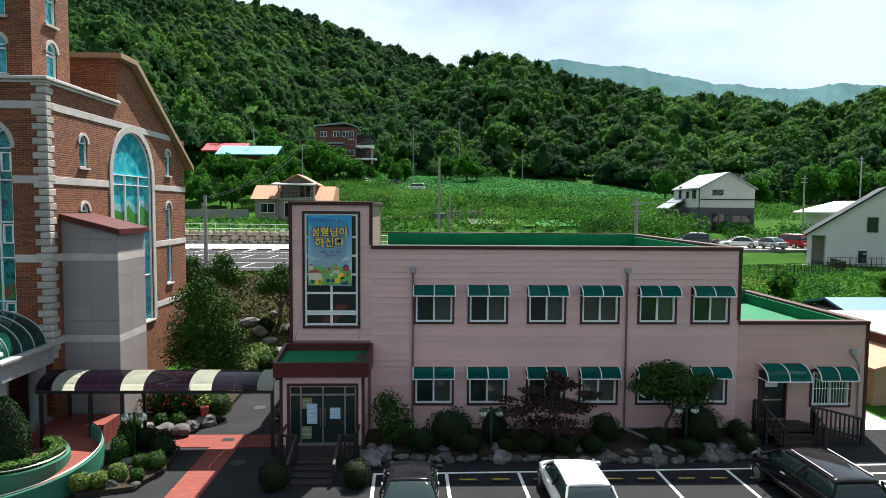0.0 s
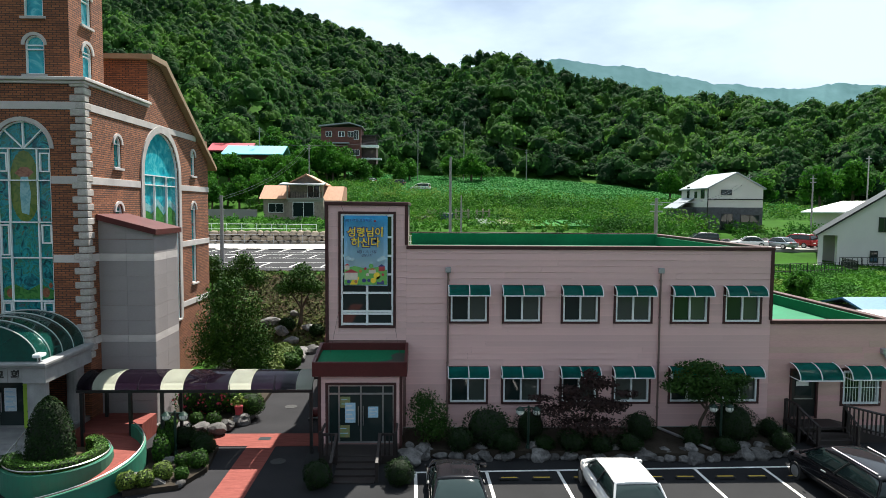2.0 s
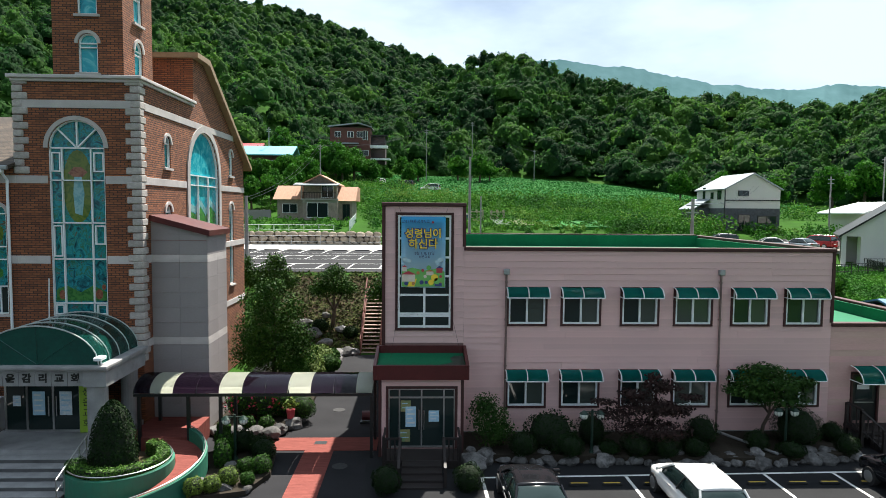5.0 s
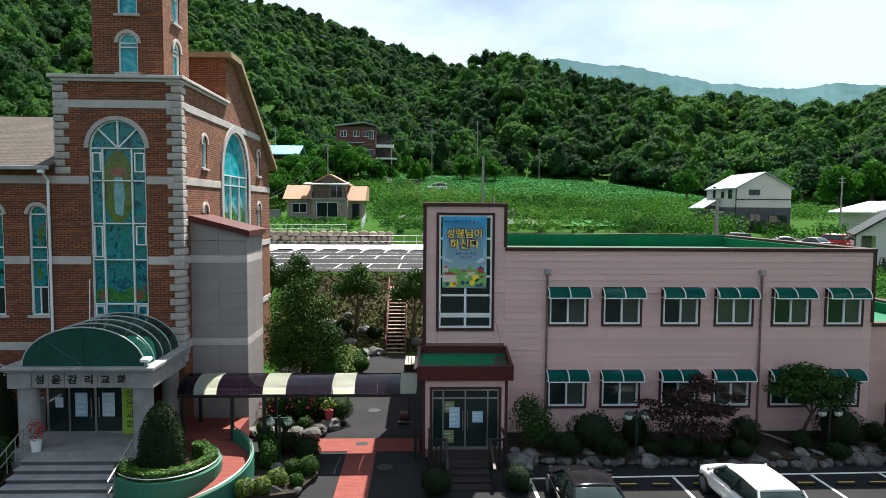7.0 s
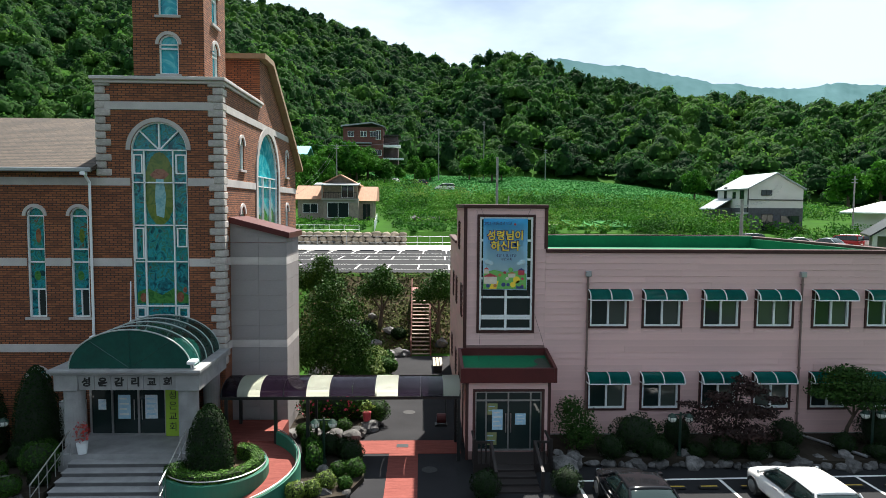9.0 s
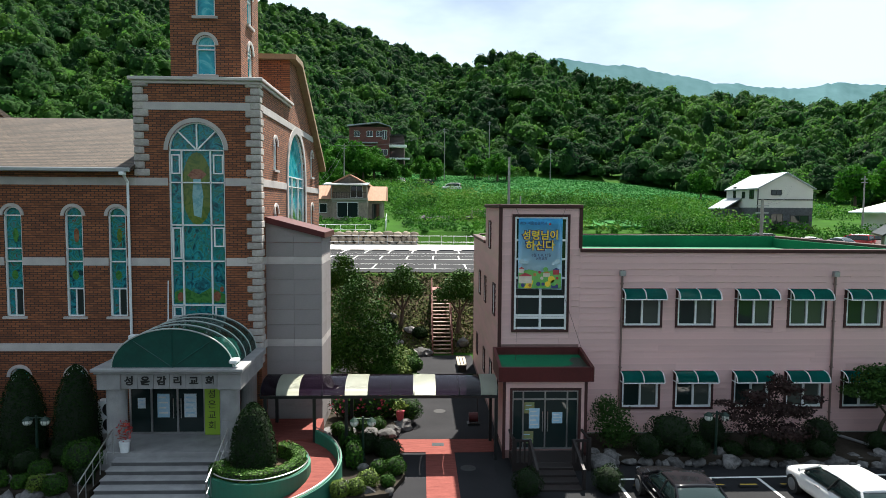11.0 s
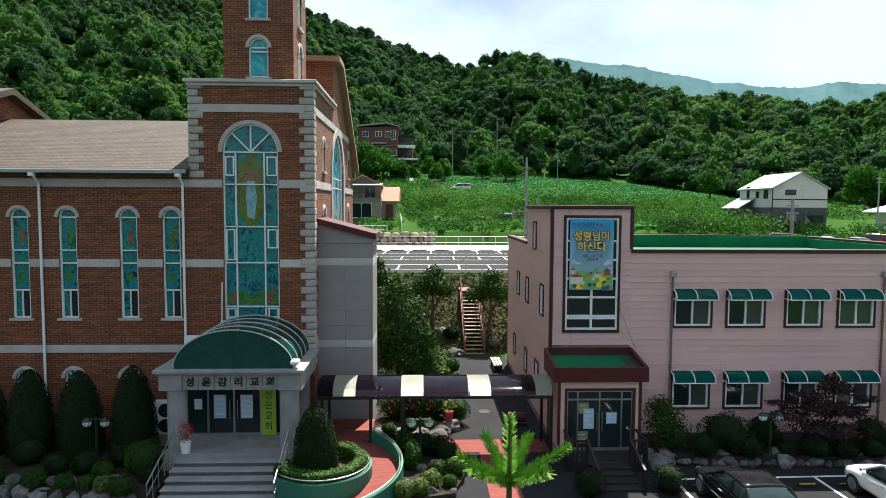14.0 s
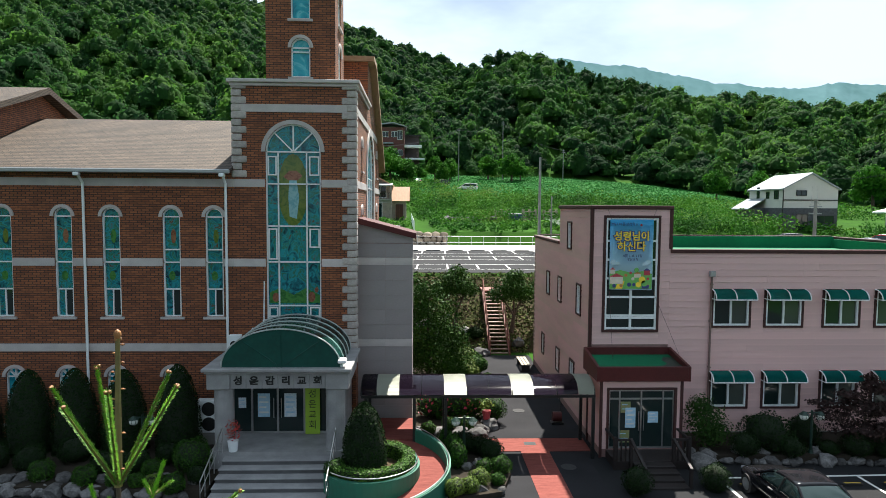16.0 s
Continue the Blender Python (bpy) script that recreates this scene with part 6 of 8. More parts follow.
for i, (x, y, r) in enumerate(((-15.24, 28.1, 0.33), (-14.48, 28.05, 0.36), (-13.88, 28.2, 0.3), (-12.92, 28.05, 0.38), (-12.06, 27.75, 0.42), (-11.3, 27.6, 0.4), (-11.03, 28.2, 0.34), (-10.6, 28.9, 0.36), (-10.5, 29.7, 0.3), (-12.44, 22.5, 0.34), (-11.75, 22.3, 0.28), (-12.9, 23.2, 0.2), (-10.9, 22.3, 0.2), (-12.0, 24.2, 0.3), (-11.5, 24.6, 0.26), (-10.0, 43.2, 0.5), (-10.4, 42.6, 0.45), (-9.5, 43.4, 0.4), (-10.3, 41.0, 0.35), (-11.5, 44.5, 0.5), (-12.5, 45.5, 0.5), (-10.6, 46, 0.45), (-6.9, 44.6, 0.5), (-13.4, 46.5, 0.5), (-11.9, 47.5, 0.4))):
    rock(x, y, r, 500 + i, max(0.0, land(x, y)) if y > 43 else 0.08)

# before the annexe
tree(-2.15, 25.75, 0.3, [((0, 0, 1.1), (0.85, 0.75, 0.95)), ((0.35, -0.1, 0.7), (0.75, 0.6, 0.6)), ((-0.2, 0.1, 1.7), (0.5, 0.45, 0.5))], 3600, 0.05, LEAF_MID, "loose dark green shrub at the porch corner", [((0, 0, 0), (0.05, 0, 1.2), 0.05, 0.03)], 21)
shrub("shrub", [((0, 0, 0.75), (0.95, 0.8, 0.75)), ((0.4, -0.3, 0.4), (0.7, 0.55, 0.5))], 2600, 0.05, LEAF_DARK_SHADED, "broad mounded dark green shrub by the wall", seed=22, at=(0.3, 25.6, 0.3))
ball_shrub(-0.9, 24.95, 0.5, LEAF_DARK_SHADED, 0.3, seed=23)
ball_shrub(2.1, 26.0, 0.62, LEAF_DARK_SHADED, 0.3, 1.1, seed=24)
ball_shrub(0.95, 24.9, 0.5, LEAF_DARK_SHADED, 0.3, 0.8, seed=25)
ball_shrub(2.5, 25.0, 0.4, LEAF_DARK_SHADED, 0.3, 0.7, seed=26)
ball_shrub(6.7, 26.1, 0.62, LEAF_DARK_SHADED, 0.3, 0.95, seed=27)
ball_shrub(5.9, 24.9, 0.5, LEAF_DARK_SHADED, 0.28, 0.7, seed=28)
ball_shrub(4.7, 24.8, 0.5, LEAF_DARK_SHADED, 0.28, 0.8, seed=29)
ball_shrub(3.6, 24.9, 0.55, LEAF_DARK_SHADED, 0.28, 0.9, seed=30)
ball_shrub(8.65, 25.35, 0.42, LEAF_DARK_SHADED, 0.3, 1.0, seed=31)
ball_shrub(10.6, 25.9, 0.88, LEAF_DARK_SHADED, 0.3, 0.95, seed=32)
ball_shrub(9.75, 24.8, 0.5, LEAF_DARK_SHADED, 0.25, 0.6, seed=33)
ball_shrub(12.35, 26.3, 0.42, LEAF_DARK_SHADED, 0.3, 1.0, seed=34)
ball_shrub(12.15, 25.0, 0.42, LEAF_DARK_SHADED, 0.25, 1.0, seed=35)
ball_shrub(-6.1, 22.3, 0.5, LEAF_DARK_SHADED, 0.0, 1.0, seed=36)
ball_shrub(-3.2, 22.5, 0.5, LEAF_DARK_SHADED, 0.0, 1.0, seed=37)


def maple(x, y, z, mat, label, blobs, seed, count, limbs):
    tree(x, y, z, blobs, count, 0.058, mat, label, limbs, seed)


maple(4.1, 25.4, 0.3, LEAF_RED, "dark purple-leaved maple spreading before the wall", [((0, 0, 1.8), (1.2, 0.9, 0.4)), ((-1.3, -0.1, 1.5), (0.8, 0.6, 0.22)), ((1.1, 0.1, 1.6), (0.9, 0.6, 0.28)), ((0.45, 0, 2.6), (0.65, 0.5, 0.35)), ((0.1, -0.3, 0.95), (1.5, 0.9, 0.4)), ((1.75, 0, 2.15), (0.6, 0.4, 0.14)), ((-1.7, 0.1, 1.95), (0.55, 0.4, 0.12)), ((-0.5, 0, 2.3), (0.6, 0.5, 0.18)), ((1.0, 0.1, 2.5), (0.6, 0.4, 0.14)), ((0.3, 0, 3.0), (0.35, 0.3, 0.15))], 41, 7000, [((0, 0, 0), (0.1, 0, 0.8), 0.08, 0.06), ((0.1, 0, 0.8), (-0.7, 0, 1.7), 0.05, 0.02), ((0.1, 0, 0.8), (0.8, 0.1, 1.9), 0.05, 0.02), ((0.1, 0, 0.8), (0.3, 0, 2.5), 0.05, 0.015)])
maple(9.25, 26.2, 0.3, LEAF_MID, "green maple with a flat layered crown and bent trunk", [((0.2, 0, 2.6), (1.4, 1.1, 0.35)), ((-0.6, 0, 2.2), (1.0, 0.9, 0.3)), ((0.9, 0.1, 2.2), (1.25, 0.9, 0.3)), ((0.1, 0, 3.0), (0.95, 0.8, 0.3)), ((0.6, -0.2, 1.85), (1.3, 0.8, 0.25)), ((1.7, 0, 2.55), (0.6, 0.5, 0.18))], 42, 8000, [((0, 0, 0), (0.1, 0, 0.7), 0.09, 0.075), ((0.1, 0, 0.7), (0.35, 0, 1.2), 0.07, 0.06), ((0.35, 0, 1.2), (-0.5, 0, 2.2), 0.05, 0.02), ((0.35, 0, 1.2), (1.1, 0.1, 2.2), 0.05, 0.02), ((0.35, 0, 1.2), (0.3, 0, 2.9), 0.05, 0.015)])


# cone-clipped yews before the church
def yew(x, y, h, r, z, seed, mat=None, label="tall dark cone-clipped evergreen before the brick wall"):
    def shape(g, n):
        t = g.uniform(0, 1, n) ** 1.3
        a = g.uniform(0, 6.283, n)
        rr = r * np.sin(np.clip((1 - t) ** 0.62 * 1.75 + 0.04, 0, 1.571)) * g.uniform(0.9, 1.05, n)
        return np.stack([rr * np.cos(a), rr * np.sin(a), t * h], 1), np.stack([np.cos(a), np.sin(a), np.full(n, 0.35)], 1)
    v, q = leaves(5000, shape, 0.042, seed, 0.45)
    ob = tagged(new("evergreen", np_mesh("evergreen", v, q, mat or LEAF_DARK_SHADED)), label, "shrub")
    ob.location = (x, y, z)
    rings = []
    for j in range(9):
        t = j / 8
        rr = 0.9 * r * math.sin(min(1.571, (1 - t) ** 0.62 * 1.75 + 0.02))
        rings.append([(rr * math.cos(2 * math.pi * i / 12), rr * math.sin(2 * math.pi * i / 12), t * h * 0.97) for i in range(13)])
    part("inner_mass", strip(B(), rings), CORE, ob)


for i, (x, h) in enumerate(((-31.3, 3.0), (-29.3, 3.25), (-27.5, 3.3), (-25.6, 3.25), (-23.5, 3.45), (-33.2, 3.1))):
    yew(x + 0.12, 25.9, h, 0.84, 0.3, 60 + i)
yew(-15.75, 23.0, 2.5, 0.78, 0.6, 70, LEAF_DARK_SHADED, "cone-clipped dark evergreen in the round planter")
for i, (x, y, r, m) in enumerate(((-26.9, 24.9, 0.6, LEAF_DARK_SHADED), (-25.3, 23.8, 0.5, LEAF_DARK_SHADED), (-24.2, 23.9, 0.52, LEAF_DARK_SHADED), (-23.4, 23.4, 0.4, LEAF), (-23.3, 24.7, 0.5, LEAF_DARK_SHADED), (-22.2, 24.0, 0.72, LEAF), (-25.5, 22.8, 0.42, LEAF), (-24.4, 22.7, 0.33, LEAF), (-23.6, 22.6, 0.3, LEAF), (-22.9, 22.4, 0.34, LEAF_LIGHT), (-22.2, 22.2, 0.4, LEAF), (-28.2, 24.2, 0.55, LEAF_DARK_SHADED), (-27.2, 23.2, 0.45, LEAF), (-29.6, 24.3, 0.6, LEAF_DARK_SHADED), (-21.6, 22.9, 0.38, LEAF_DARK_SHADED))):
    ball_shrub(x, y, r, m, 0.25, 0.85, 80 + i)
for i, (x, y, r, m) in enumerate(((-10.75, 23.7, 0.38, LEAF), (-11.35, 23.75, 0.3, LEAF), (-11.0, 22.7, 0.25, LEAF), (-11.0, 25.0, 0.48, LEAF_DARK_SHADED), (-11.65, 22.65, 0.36, LEAF_LIGHT), (-12.05, 22.1, 0.32, LEAF_LIGHT), (-12.6, 21.9, 0.34, LEAF_LIGHT), (-12.0, 25.8, 0.5, LEAF_DARK_SHADED), (-11.35, 25.6, 0.42, LEAF_DARK_SHADED), (-10.4, 29.8, 0.62, LEAF), (-13.4, 27.9, 0.3, LEAF), (-12.5, 28.5, 0.3, LEAF), (-11.7, 28.4, 0.33, LEAF), (-16.7, 22.3, 0.4, LEAF))):
    ball_shrub(x, y, r, m, 0.18 if i < 13 else 0.6, 0.9, 110 + i)
for i, (x, y, r, m) in enumerate(((-11.5, 38.0, 0.85, LEAF_LIGHT), (-11.2, 40.0, 0.8, LEAF_LIGHT), (-10.4, 38.6, 0.62, LEAF), (-12.0, 36.2, 0.8, LEAF), (-10.6, 40.8, 0.55, LEAF), (-11.0, 36.8, 0.6, LEAF_LIGHT), (-10.2, 34.8, 0.55, LEAF), (-11.7, 33.5, 0.7, LEAF), (-12.1, 46.0, 0.55, LEAF_DARK_SHADED), (-9.9, 45.4, 0.5, LEAF_DARK_SHADED))):
    ball_shrub(x, y, r, m, 0.15 if y < 43 else land(x, y), 0.8, 140 + i, "low mounded yellow-green shrub beside the lane", 0.06)
# box hedge between ramp and bed
for i, (x, y) in enumerate(((-12.75, 25.7), (-12.45, 25.0), (-12.35, 24.3))):
    shrub("hedge", [((0, 0, 0.5), (0.33, 0.42, 0.55))], 1200, 0.045, LEAF, "clipped green box hedge along the ramp wall", "hedge", 160 + i, (x, y, 0.15))
# rose bed
roses = shrub("rose_bush", [((0, 0, 0.8), (1.3, 0.8, 0.85)), ((-0.9, 0, 0.6), (0.8, 0.6, 0.6)), ((0.9, 0.1, 0.6), (0.7, 0.6, 0.65))], 3000, 0.06, LEAF, "flowering bush with many red blossoms behind the walkway", "bush", 170, (-12.3, 30.0, 0.2))
v, q = leaves(190, many([((0, 0, 0.85), (1.35, 0.85, 0.9)), ((-0.9, 0, 0.65), (0.85, 0.65, 0.65))], 0.05), 0.075, 171, 0.4)
new("blossoms", np_mesh("blossoms", v, q, material("rose_petal", (0.5, 0.04, 0.07), (0.35, 0.02, 0.05), 0.5, island=0.3, bump=0))).parent = roses
rp = thing("flower_pot", "red plant pot with a pale green plant", "plant pot")
part("pot", rod(B(), (-10.75, 29.0, 0.45), (-10.75, 29.0, 0.85), 0.15, 0.2, 14), RED, rp)
v, q = leaves(160, blob((-10.75, 29.0, 1.1), (0.32, 0.32, 0.25)), 0.06, 172)
new("foliage", np_mesh("foliage", v, q, LEAF_LIGHT)).parent = rp

# trees in the gap behind
tree(-13.3, 37.0, 0.2, [((0, 0, 1.5), (2.3, 2.0, 1.4)), ((-0.4, 0, 2.9), (1.9, 1.7, 1.3)), ((0.9, -0.3, 1.2), (1.7, 1.4, 1.2)), ((0.4, 0, 3.9), (1.5, 1.3, 1.1)), ((-0.7, -0.2, 4.5), (1.1, 1.1, 0.9)), ((-0.1, -0.3, 5.2), (0.9, 0.8, 0.7)), ((-1.0, -0.4, 1.6), (1.4, 1.2, 1.3)), ((1.5, -0.2, 2.4), (0.9, 0.9, 0.8))], 20000, 0.066, LEAF, "bushy green pine beside the stair block", [((0, 0, 0), (0, 0, 4.5), 0.16, 0.05)], 180)
LIMB = [((0, 0, 0), (0.15, 0, 1.3), 0.17, 0.13), ((0.15, 0, 1.3), (-0.7, 0, 2.6), 0.1, 0.04), ((0.15, 0, 1.3), (0.8, 0.1, 2.7), 0.1, 0.04), ((0.15, 0, 1.3), (0.1, 0, 3.4), 0.09, 0.03)]
CROWN = [((0, 0, 3.3), (1.3, 1.2, 0.9)), ((-0.9, 0, 2.8), (0.9, 0.8, 0.6)), ((0.9, 0.2, 2.8), (0.9, 0.8, 0.6)), ((0.2, 0, 4.1), (0.7, 0.7, 0.55))]
for i, (x, y) in enumerate(((-11.3, 46.5), (-15.6, 47.0), (-7.2, 46.0), (-18.0, 47.5), (-4.0, 47.0), (0.5, 47.5))):
    t = tree(x, y, land(x, y) - 0.1, CROWN, 5200, 0.075, LEAF, "small garden tree with a rounded dark crown on the bank", LIMB, 190 + i)
    t.scale = (1.0, 1.0, 1.0 if i != 1 else 1.1)

# timber stairs up the bank
BS = thing("bank_stairs", "red-brown timber stairs climbing the bank", "stairs")
for k in range(17):
    s = (k + 0.5) / 17
    y, z = 43.6 + 5.4 * s, 3.6 * s
    part("step", box(B(), -8.95, -7.75, y - 0.15, y + 0.13, z - 0.05, z, 0.008), material("pale_timber", (0.42, 0.3, 0.22), (0.28, 0.2, 0.15), 0.8) if k == 0 else bpy.data.materials["pale_timber"], BS)
for x in (-9.02, -7.68):
    part("stringer", prism(B(), [(43.4, -0.1), (49.0, 3.5), (49.0, 3.75), (43.4, 0.15)], "x", x - 0.05, x + 0.05), WOOD_RED, BS)
    part("handrail", rod(B(), (x, 43.5, 1.0), (x, 49.0, 4.6), 0.045, sides=6), WOOD_RED, BS)
    for k in range(6):
        s = k / 5
        part("post", rod(B(), (x, 43.5 + 5.5 * s, 3.6 * s - 0.1), (x, 43.5 + 5.5 * s, 1.0 + 3.6 * s), 0.04, sides=6), WOOD_RED, BS)
part("top_landing", box(B(), -9.05, -7.65, 49.0, 53.6, 3.6, 3.7), WOOD_RED, BS)
bench = thing("bench", "weathered slatted timber bench by the annexe wall", "bench", at=(-7.3, 40.0, 0))
for k in range(3):
    part("slat", box(B(), -0.28 + 0.2 * k, -0.12 + 0.2 * k, -1.1, 1.1, 0.42, 0.46), material("grey_timber", (0.42, 0.36, 0.28), None, 0.8) if k == 0 else bpy.data.materials["grey_timber"], bench)
for y in (-0.9, 0.9):
    part("leg", box(B(), -0.25, 0.25, y - 0.04, y + 0.04, 0, 0.42), WOOD_DARK, bench)
reel = thing("hose_reel", "red hose reel on the lane", "hose reel", at=(-7.4, 29.6, 0))
part("drum", rod(B(), (-0.2, 0, 0.35), (0.2, 0, 0.35), 0.22, sides=16), MAROON, reel)
part("stand", box(B(), -0.28, 0.28, -0.2, 0.2, 0.0, 0.1), BLACK_METAL, reel)
part("handle", rod(B(), (0.22, 0.1, 0.1), (0.22, 0.5, 1.1), 0.03), BLACK_METAL, reel)
tagged(part("drain_grate", box(B(), -9.35, -8.85, 26.85, 27.2, 0.03, 0.042), BLACK_METAL), "dark iron drain grate in the red paving", "drain cover")
MANHOLE = material("cast_iron", (0.045, 0.044, 0.045), (0.028, 0.028, 0.029), 0.7, scale=8, fine=50, bump=0.2, sheen=0.2)
tagged(part("manhole_cover", rod(B(), (-8.0, 24.6, 0.01), (-8.0, 24.6, 0.022), 0.3, sides=20), MANHOLE), "round metal manhole cover in the asphalt", "manhole cover")
tagged(part("manhole_cover", rod(B(), (-8.9, 31.5, 0.01), (-8.9, 31.5, 0.022), 0.3, sides=20), MANHOLE), "round metal manhole cover in the lane", "manhole cover")
tagged(part("drain_hose", rod(B(), (7.95, 27.3, 0.36), (9.1, 24.6, 0.42), 0.06), GREY_METAL), "pale plastic drain pipe lying across the bed", "pipe")

# twin-globe garden lamps
GLOBE = material("milky_glass", (0.75, 0.78, 0.72), (0.6, 0.64, 0.58), 0.25, scale=5, bump=0)


def lamp(x, y, z):
    t = thing("garden_lamp", "dark green garden lamp with two caged white globes", "lamp", "garden lamps", at=(x, y, z))
    part("pole", rod(B(), (0, 0, 0), (0, 0, 1.75), 0.055, 0.045, 10), material("lamp_green", (0.012, 0.04, 0.028), None, 0.4, 0.2) if "lamp_green" not in bpy.data.materials else bpy.data.materials["lamp_green"], t)
    gm = bpy.data.materials["lamp_green"]
    part("base", rod(B(), (0, 0, 0), (0, 0, 0.14), 0.12, 0.08, 10), gm, t)
    part("crossbar", rod(B(), (-0.36, 0, 1.66), (0.36, 0, 1.66), 0.025, sides=8), gm, t)
    for s in (-1, 1):
        g = part("globe", ball(B(), (s * 0.33, 0, 1.5), 0.17, 2, (1, 1, 0.9)), GLOBE, t, "white caged globe", True)
        part("cap", rod(B(), (s * 0.33, 0, 1.58), (s * 0.33, 0, 1.7), 0.19, 0.05, 12), gm, g)
        bm = B()
        for k in range(8):
            a = math.pi * 2 * k / 8
            for j in range(4):
                b0, b1 = -1.2 + 0.45 * j, -1.2 + 0.45 * (j + 1)
                rod(bm, (s * 0.33 + 0.175 * math.cos(a) * math.cos(b0), 0.175 * math.sin(a) * math.cos(b0), 1.5 + 0.16 * math.sin(b0)), (s * 0.33 + 0.175 * math.cos(a) * math.cos(b1), 0.175 * math.sin(a) * math.cos(b1), 1.5 + 0.16 * math.sin(b1)), 0.008, sides=4)
        part("cage", bm, gm, g)


for x, y, z in ((1.87, 25.1, 0.3), (9.85, 25.4, 0.3), (-24.36, 24.9, 0.3), (-12.05, 24.9, 0.2)):
    lamp(x, y, z)

# ---- parking bays ----
def line(x0, y0, x1, y1, w=0.12, z=0.016, mat=None, name="bay_line"):
    d = Vector((x1 - x0, y1 - y0, 0))
    n = Vector((-d.y, d.x, 0)).normalized() * w / 2
    a, b = Vector((x0, y0, 0)), Vector((x1, y1, 0))
    ob = part(name, prism(B(), [tuple((a + n).xy), tuple((b + n).xy), tuple((b - n).xy), tuple((a - n).xy)], "z", z - 0.003, z), mat or WHITE_LINE)
    return tagged(ob, "white painted parking bay line on asphalt", "road marking", kind="structure")


BAY_X = [-2.63, 0.04, 2.75, 5.4, 8.05, 10.75, 13.4]
line(-2.69, 23.48, 13.5, 23.85)
for x in BAY_X:
    line(x, 23.4 + 0.023 * (x + 2.6), x + 0.12, 18.4)
line(15.55, 24.1, 19.5, 24.2)
line(15.6, 24.1, 16.3, 18.5)
for y in (23.3, 22.6, 21.9):
    line(15.7, y, 19.5, y + 0.05)
line(-35, 21.9, -22.6, 21.95, 0.13)
for x in (-22.6, -25.2, -27.8, -30.4):
    line(x, 21.9, x - 0.3, 17.5)
for a, b in zip(BAY_X, BAY_X[1:]):
    for s in (0.28, 0.72):
        u = a + (b - a) * s
        ws = thing("wheel_stop", "black rubber wheel stop with a yellow stripe", "wheel stop", "wheel stops", at=(u, 22.75, 0.015))
        part("block", box(B(), -0.36, 0.36, -0.07, 0.07, 0, 0.1, 0.02), RUBBER, ws)
        part("stripe", box(B(), -0.3, 0.3, -0.04, 0.04, 0.1, 0.104), YELLOW_LINE, ws)


# ---- cars ----
HEADLIGHT = glass_material("headlight_glass", (0.3, 0.31, 0.32), 0.08)


def car(name, x, y, turn, length, width, height, paint, label, kind="sedan", z=0.015):
    """A car with its nose towards +y: shaped body, glasshouse, wheels, lamps and mirrors."""
    t = thing(name, label, "car", at=(x, y, z))
    t.rotation_euler = (0, 0, radians(turn))
    L, W, H = length / 2, width / 2, height
    belt = H * 0.63
    ya, yb, yc, yd = {"sedan": (-L * 0.8, -L * 0.4, L * 0.06, L * 0.46), "hatch": (-L * 0.97, -L * 0.7, L * 0.1, L * 0.52)}.get(kind, (-L * 0.98, -L * 0.86, L * 0.16, L * 0.58))
    deck = 0.98 if kind == "sedan" else 1.0

    def skin(stations, section, smooth_level=1):
        """A closed body over cross-sections that run from sill to sill."""
        bm = B()
        rings = []
        for st in stations:
            half = section(*st)
            rings.append([bm.verts.new((-x_, st[0], z_)) for x_, z_ in half] + [bm.verts.new((x_, st[0], z_)) for x_, z_ in half[-2::-1]])
        for a, b in zip(rings, rings[1:]):
            for i in range(len(a) - 1):
                bm.faces.new((a[i], a[i + 1], b[i + 1], b[i]))
            bm.faces.new((a[-1], a[0], b[0], b[-1]))
        bm.faces.new(rings[0]), bm.faces.new(rings[-1][::-1])
        bmesh.ops.recalc_face_normals(bm, faces=bm.faces[:])
        return bm

    def rounded(ob, level=1):
        md = ob.modifiers.new("round", "SUBSURF")
        md.levels = md.render_levels = level
        return ob

    def hull(y_, w, top):
        return [(w * 0.9, 0.22), (w * 0.99, 0.42), (w, top * 0.72), (w * 0.975, top * 0.9), (w * 0.9, top * 0.985), (w * 0.55, top + 0.025), (0, top + 0.04)]

    low = [(-L, W * 0.8, belt * 0.78), (-L * 0.985, W * 0.88, belt * 0.93 * deck), (-L * 0.93, W * 0.95, belt * deck), (-L * 0.6, W, belt * deck), (0, W, belt), (L * 0.36, W, belt * 0.99), (L * 0.52, W * 0.99, belt * 0.95), (L * 0.75, W * 0.96, belt * 0.88), (L * 0.9, W * 0.88, belt * 0.8), (L * 0.975, W * 0.77, belt * 0.7), (L, W * 0.66, belt * 0.6)]
    rounded(part("body", skin(low, hull), paint, t, smooth=True))

    def cabin(y_, top):
        f = (top - belt) / (H - belt)
        wt = W * (0.95 - 0.2 * f)
        return [(W * 0.94, belt - 0.1), (W * 0.95, belt), (wt * 0.6 + W * 0.38, belt + (top - belt) * 0.5), (wt, belt + (top - belt) * 0.86), (wt * 0.86, belt + (top - belt) * 0.97), (wt * 0.5, top + 0.015 * f), (0, top + 0.025 * f)]

    rear = belt + (H - belt) * 0.93
    rows_c = [(ya, belt + 0.02), ((ya + yb) / 2, belt + (rear - belt) * 0.62), (yb, rear), ((yb * 2 + yc) / 3, H * 0.995), ((yb + yc * 2) / 3, H), (yc, H * 0.97), ((yc * 0.5 + yd * 0.5), belt + (H - belt) * 0.55), (yd, belt + 0.02)]
    rounded(part("glasshouse", skin(rows_c, cabin), DARK_GLASS, t, smooth=True))

    def roof_skin(y_, top):
        half = cabin(y_, top)[3:]
        return [(half[0][0] + 0.012, half[0][1] - 0.05)] + [(x_ * 1.01, z_ + 0.016) for x_, z_ in half]

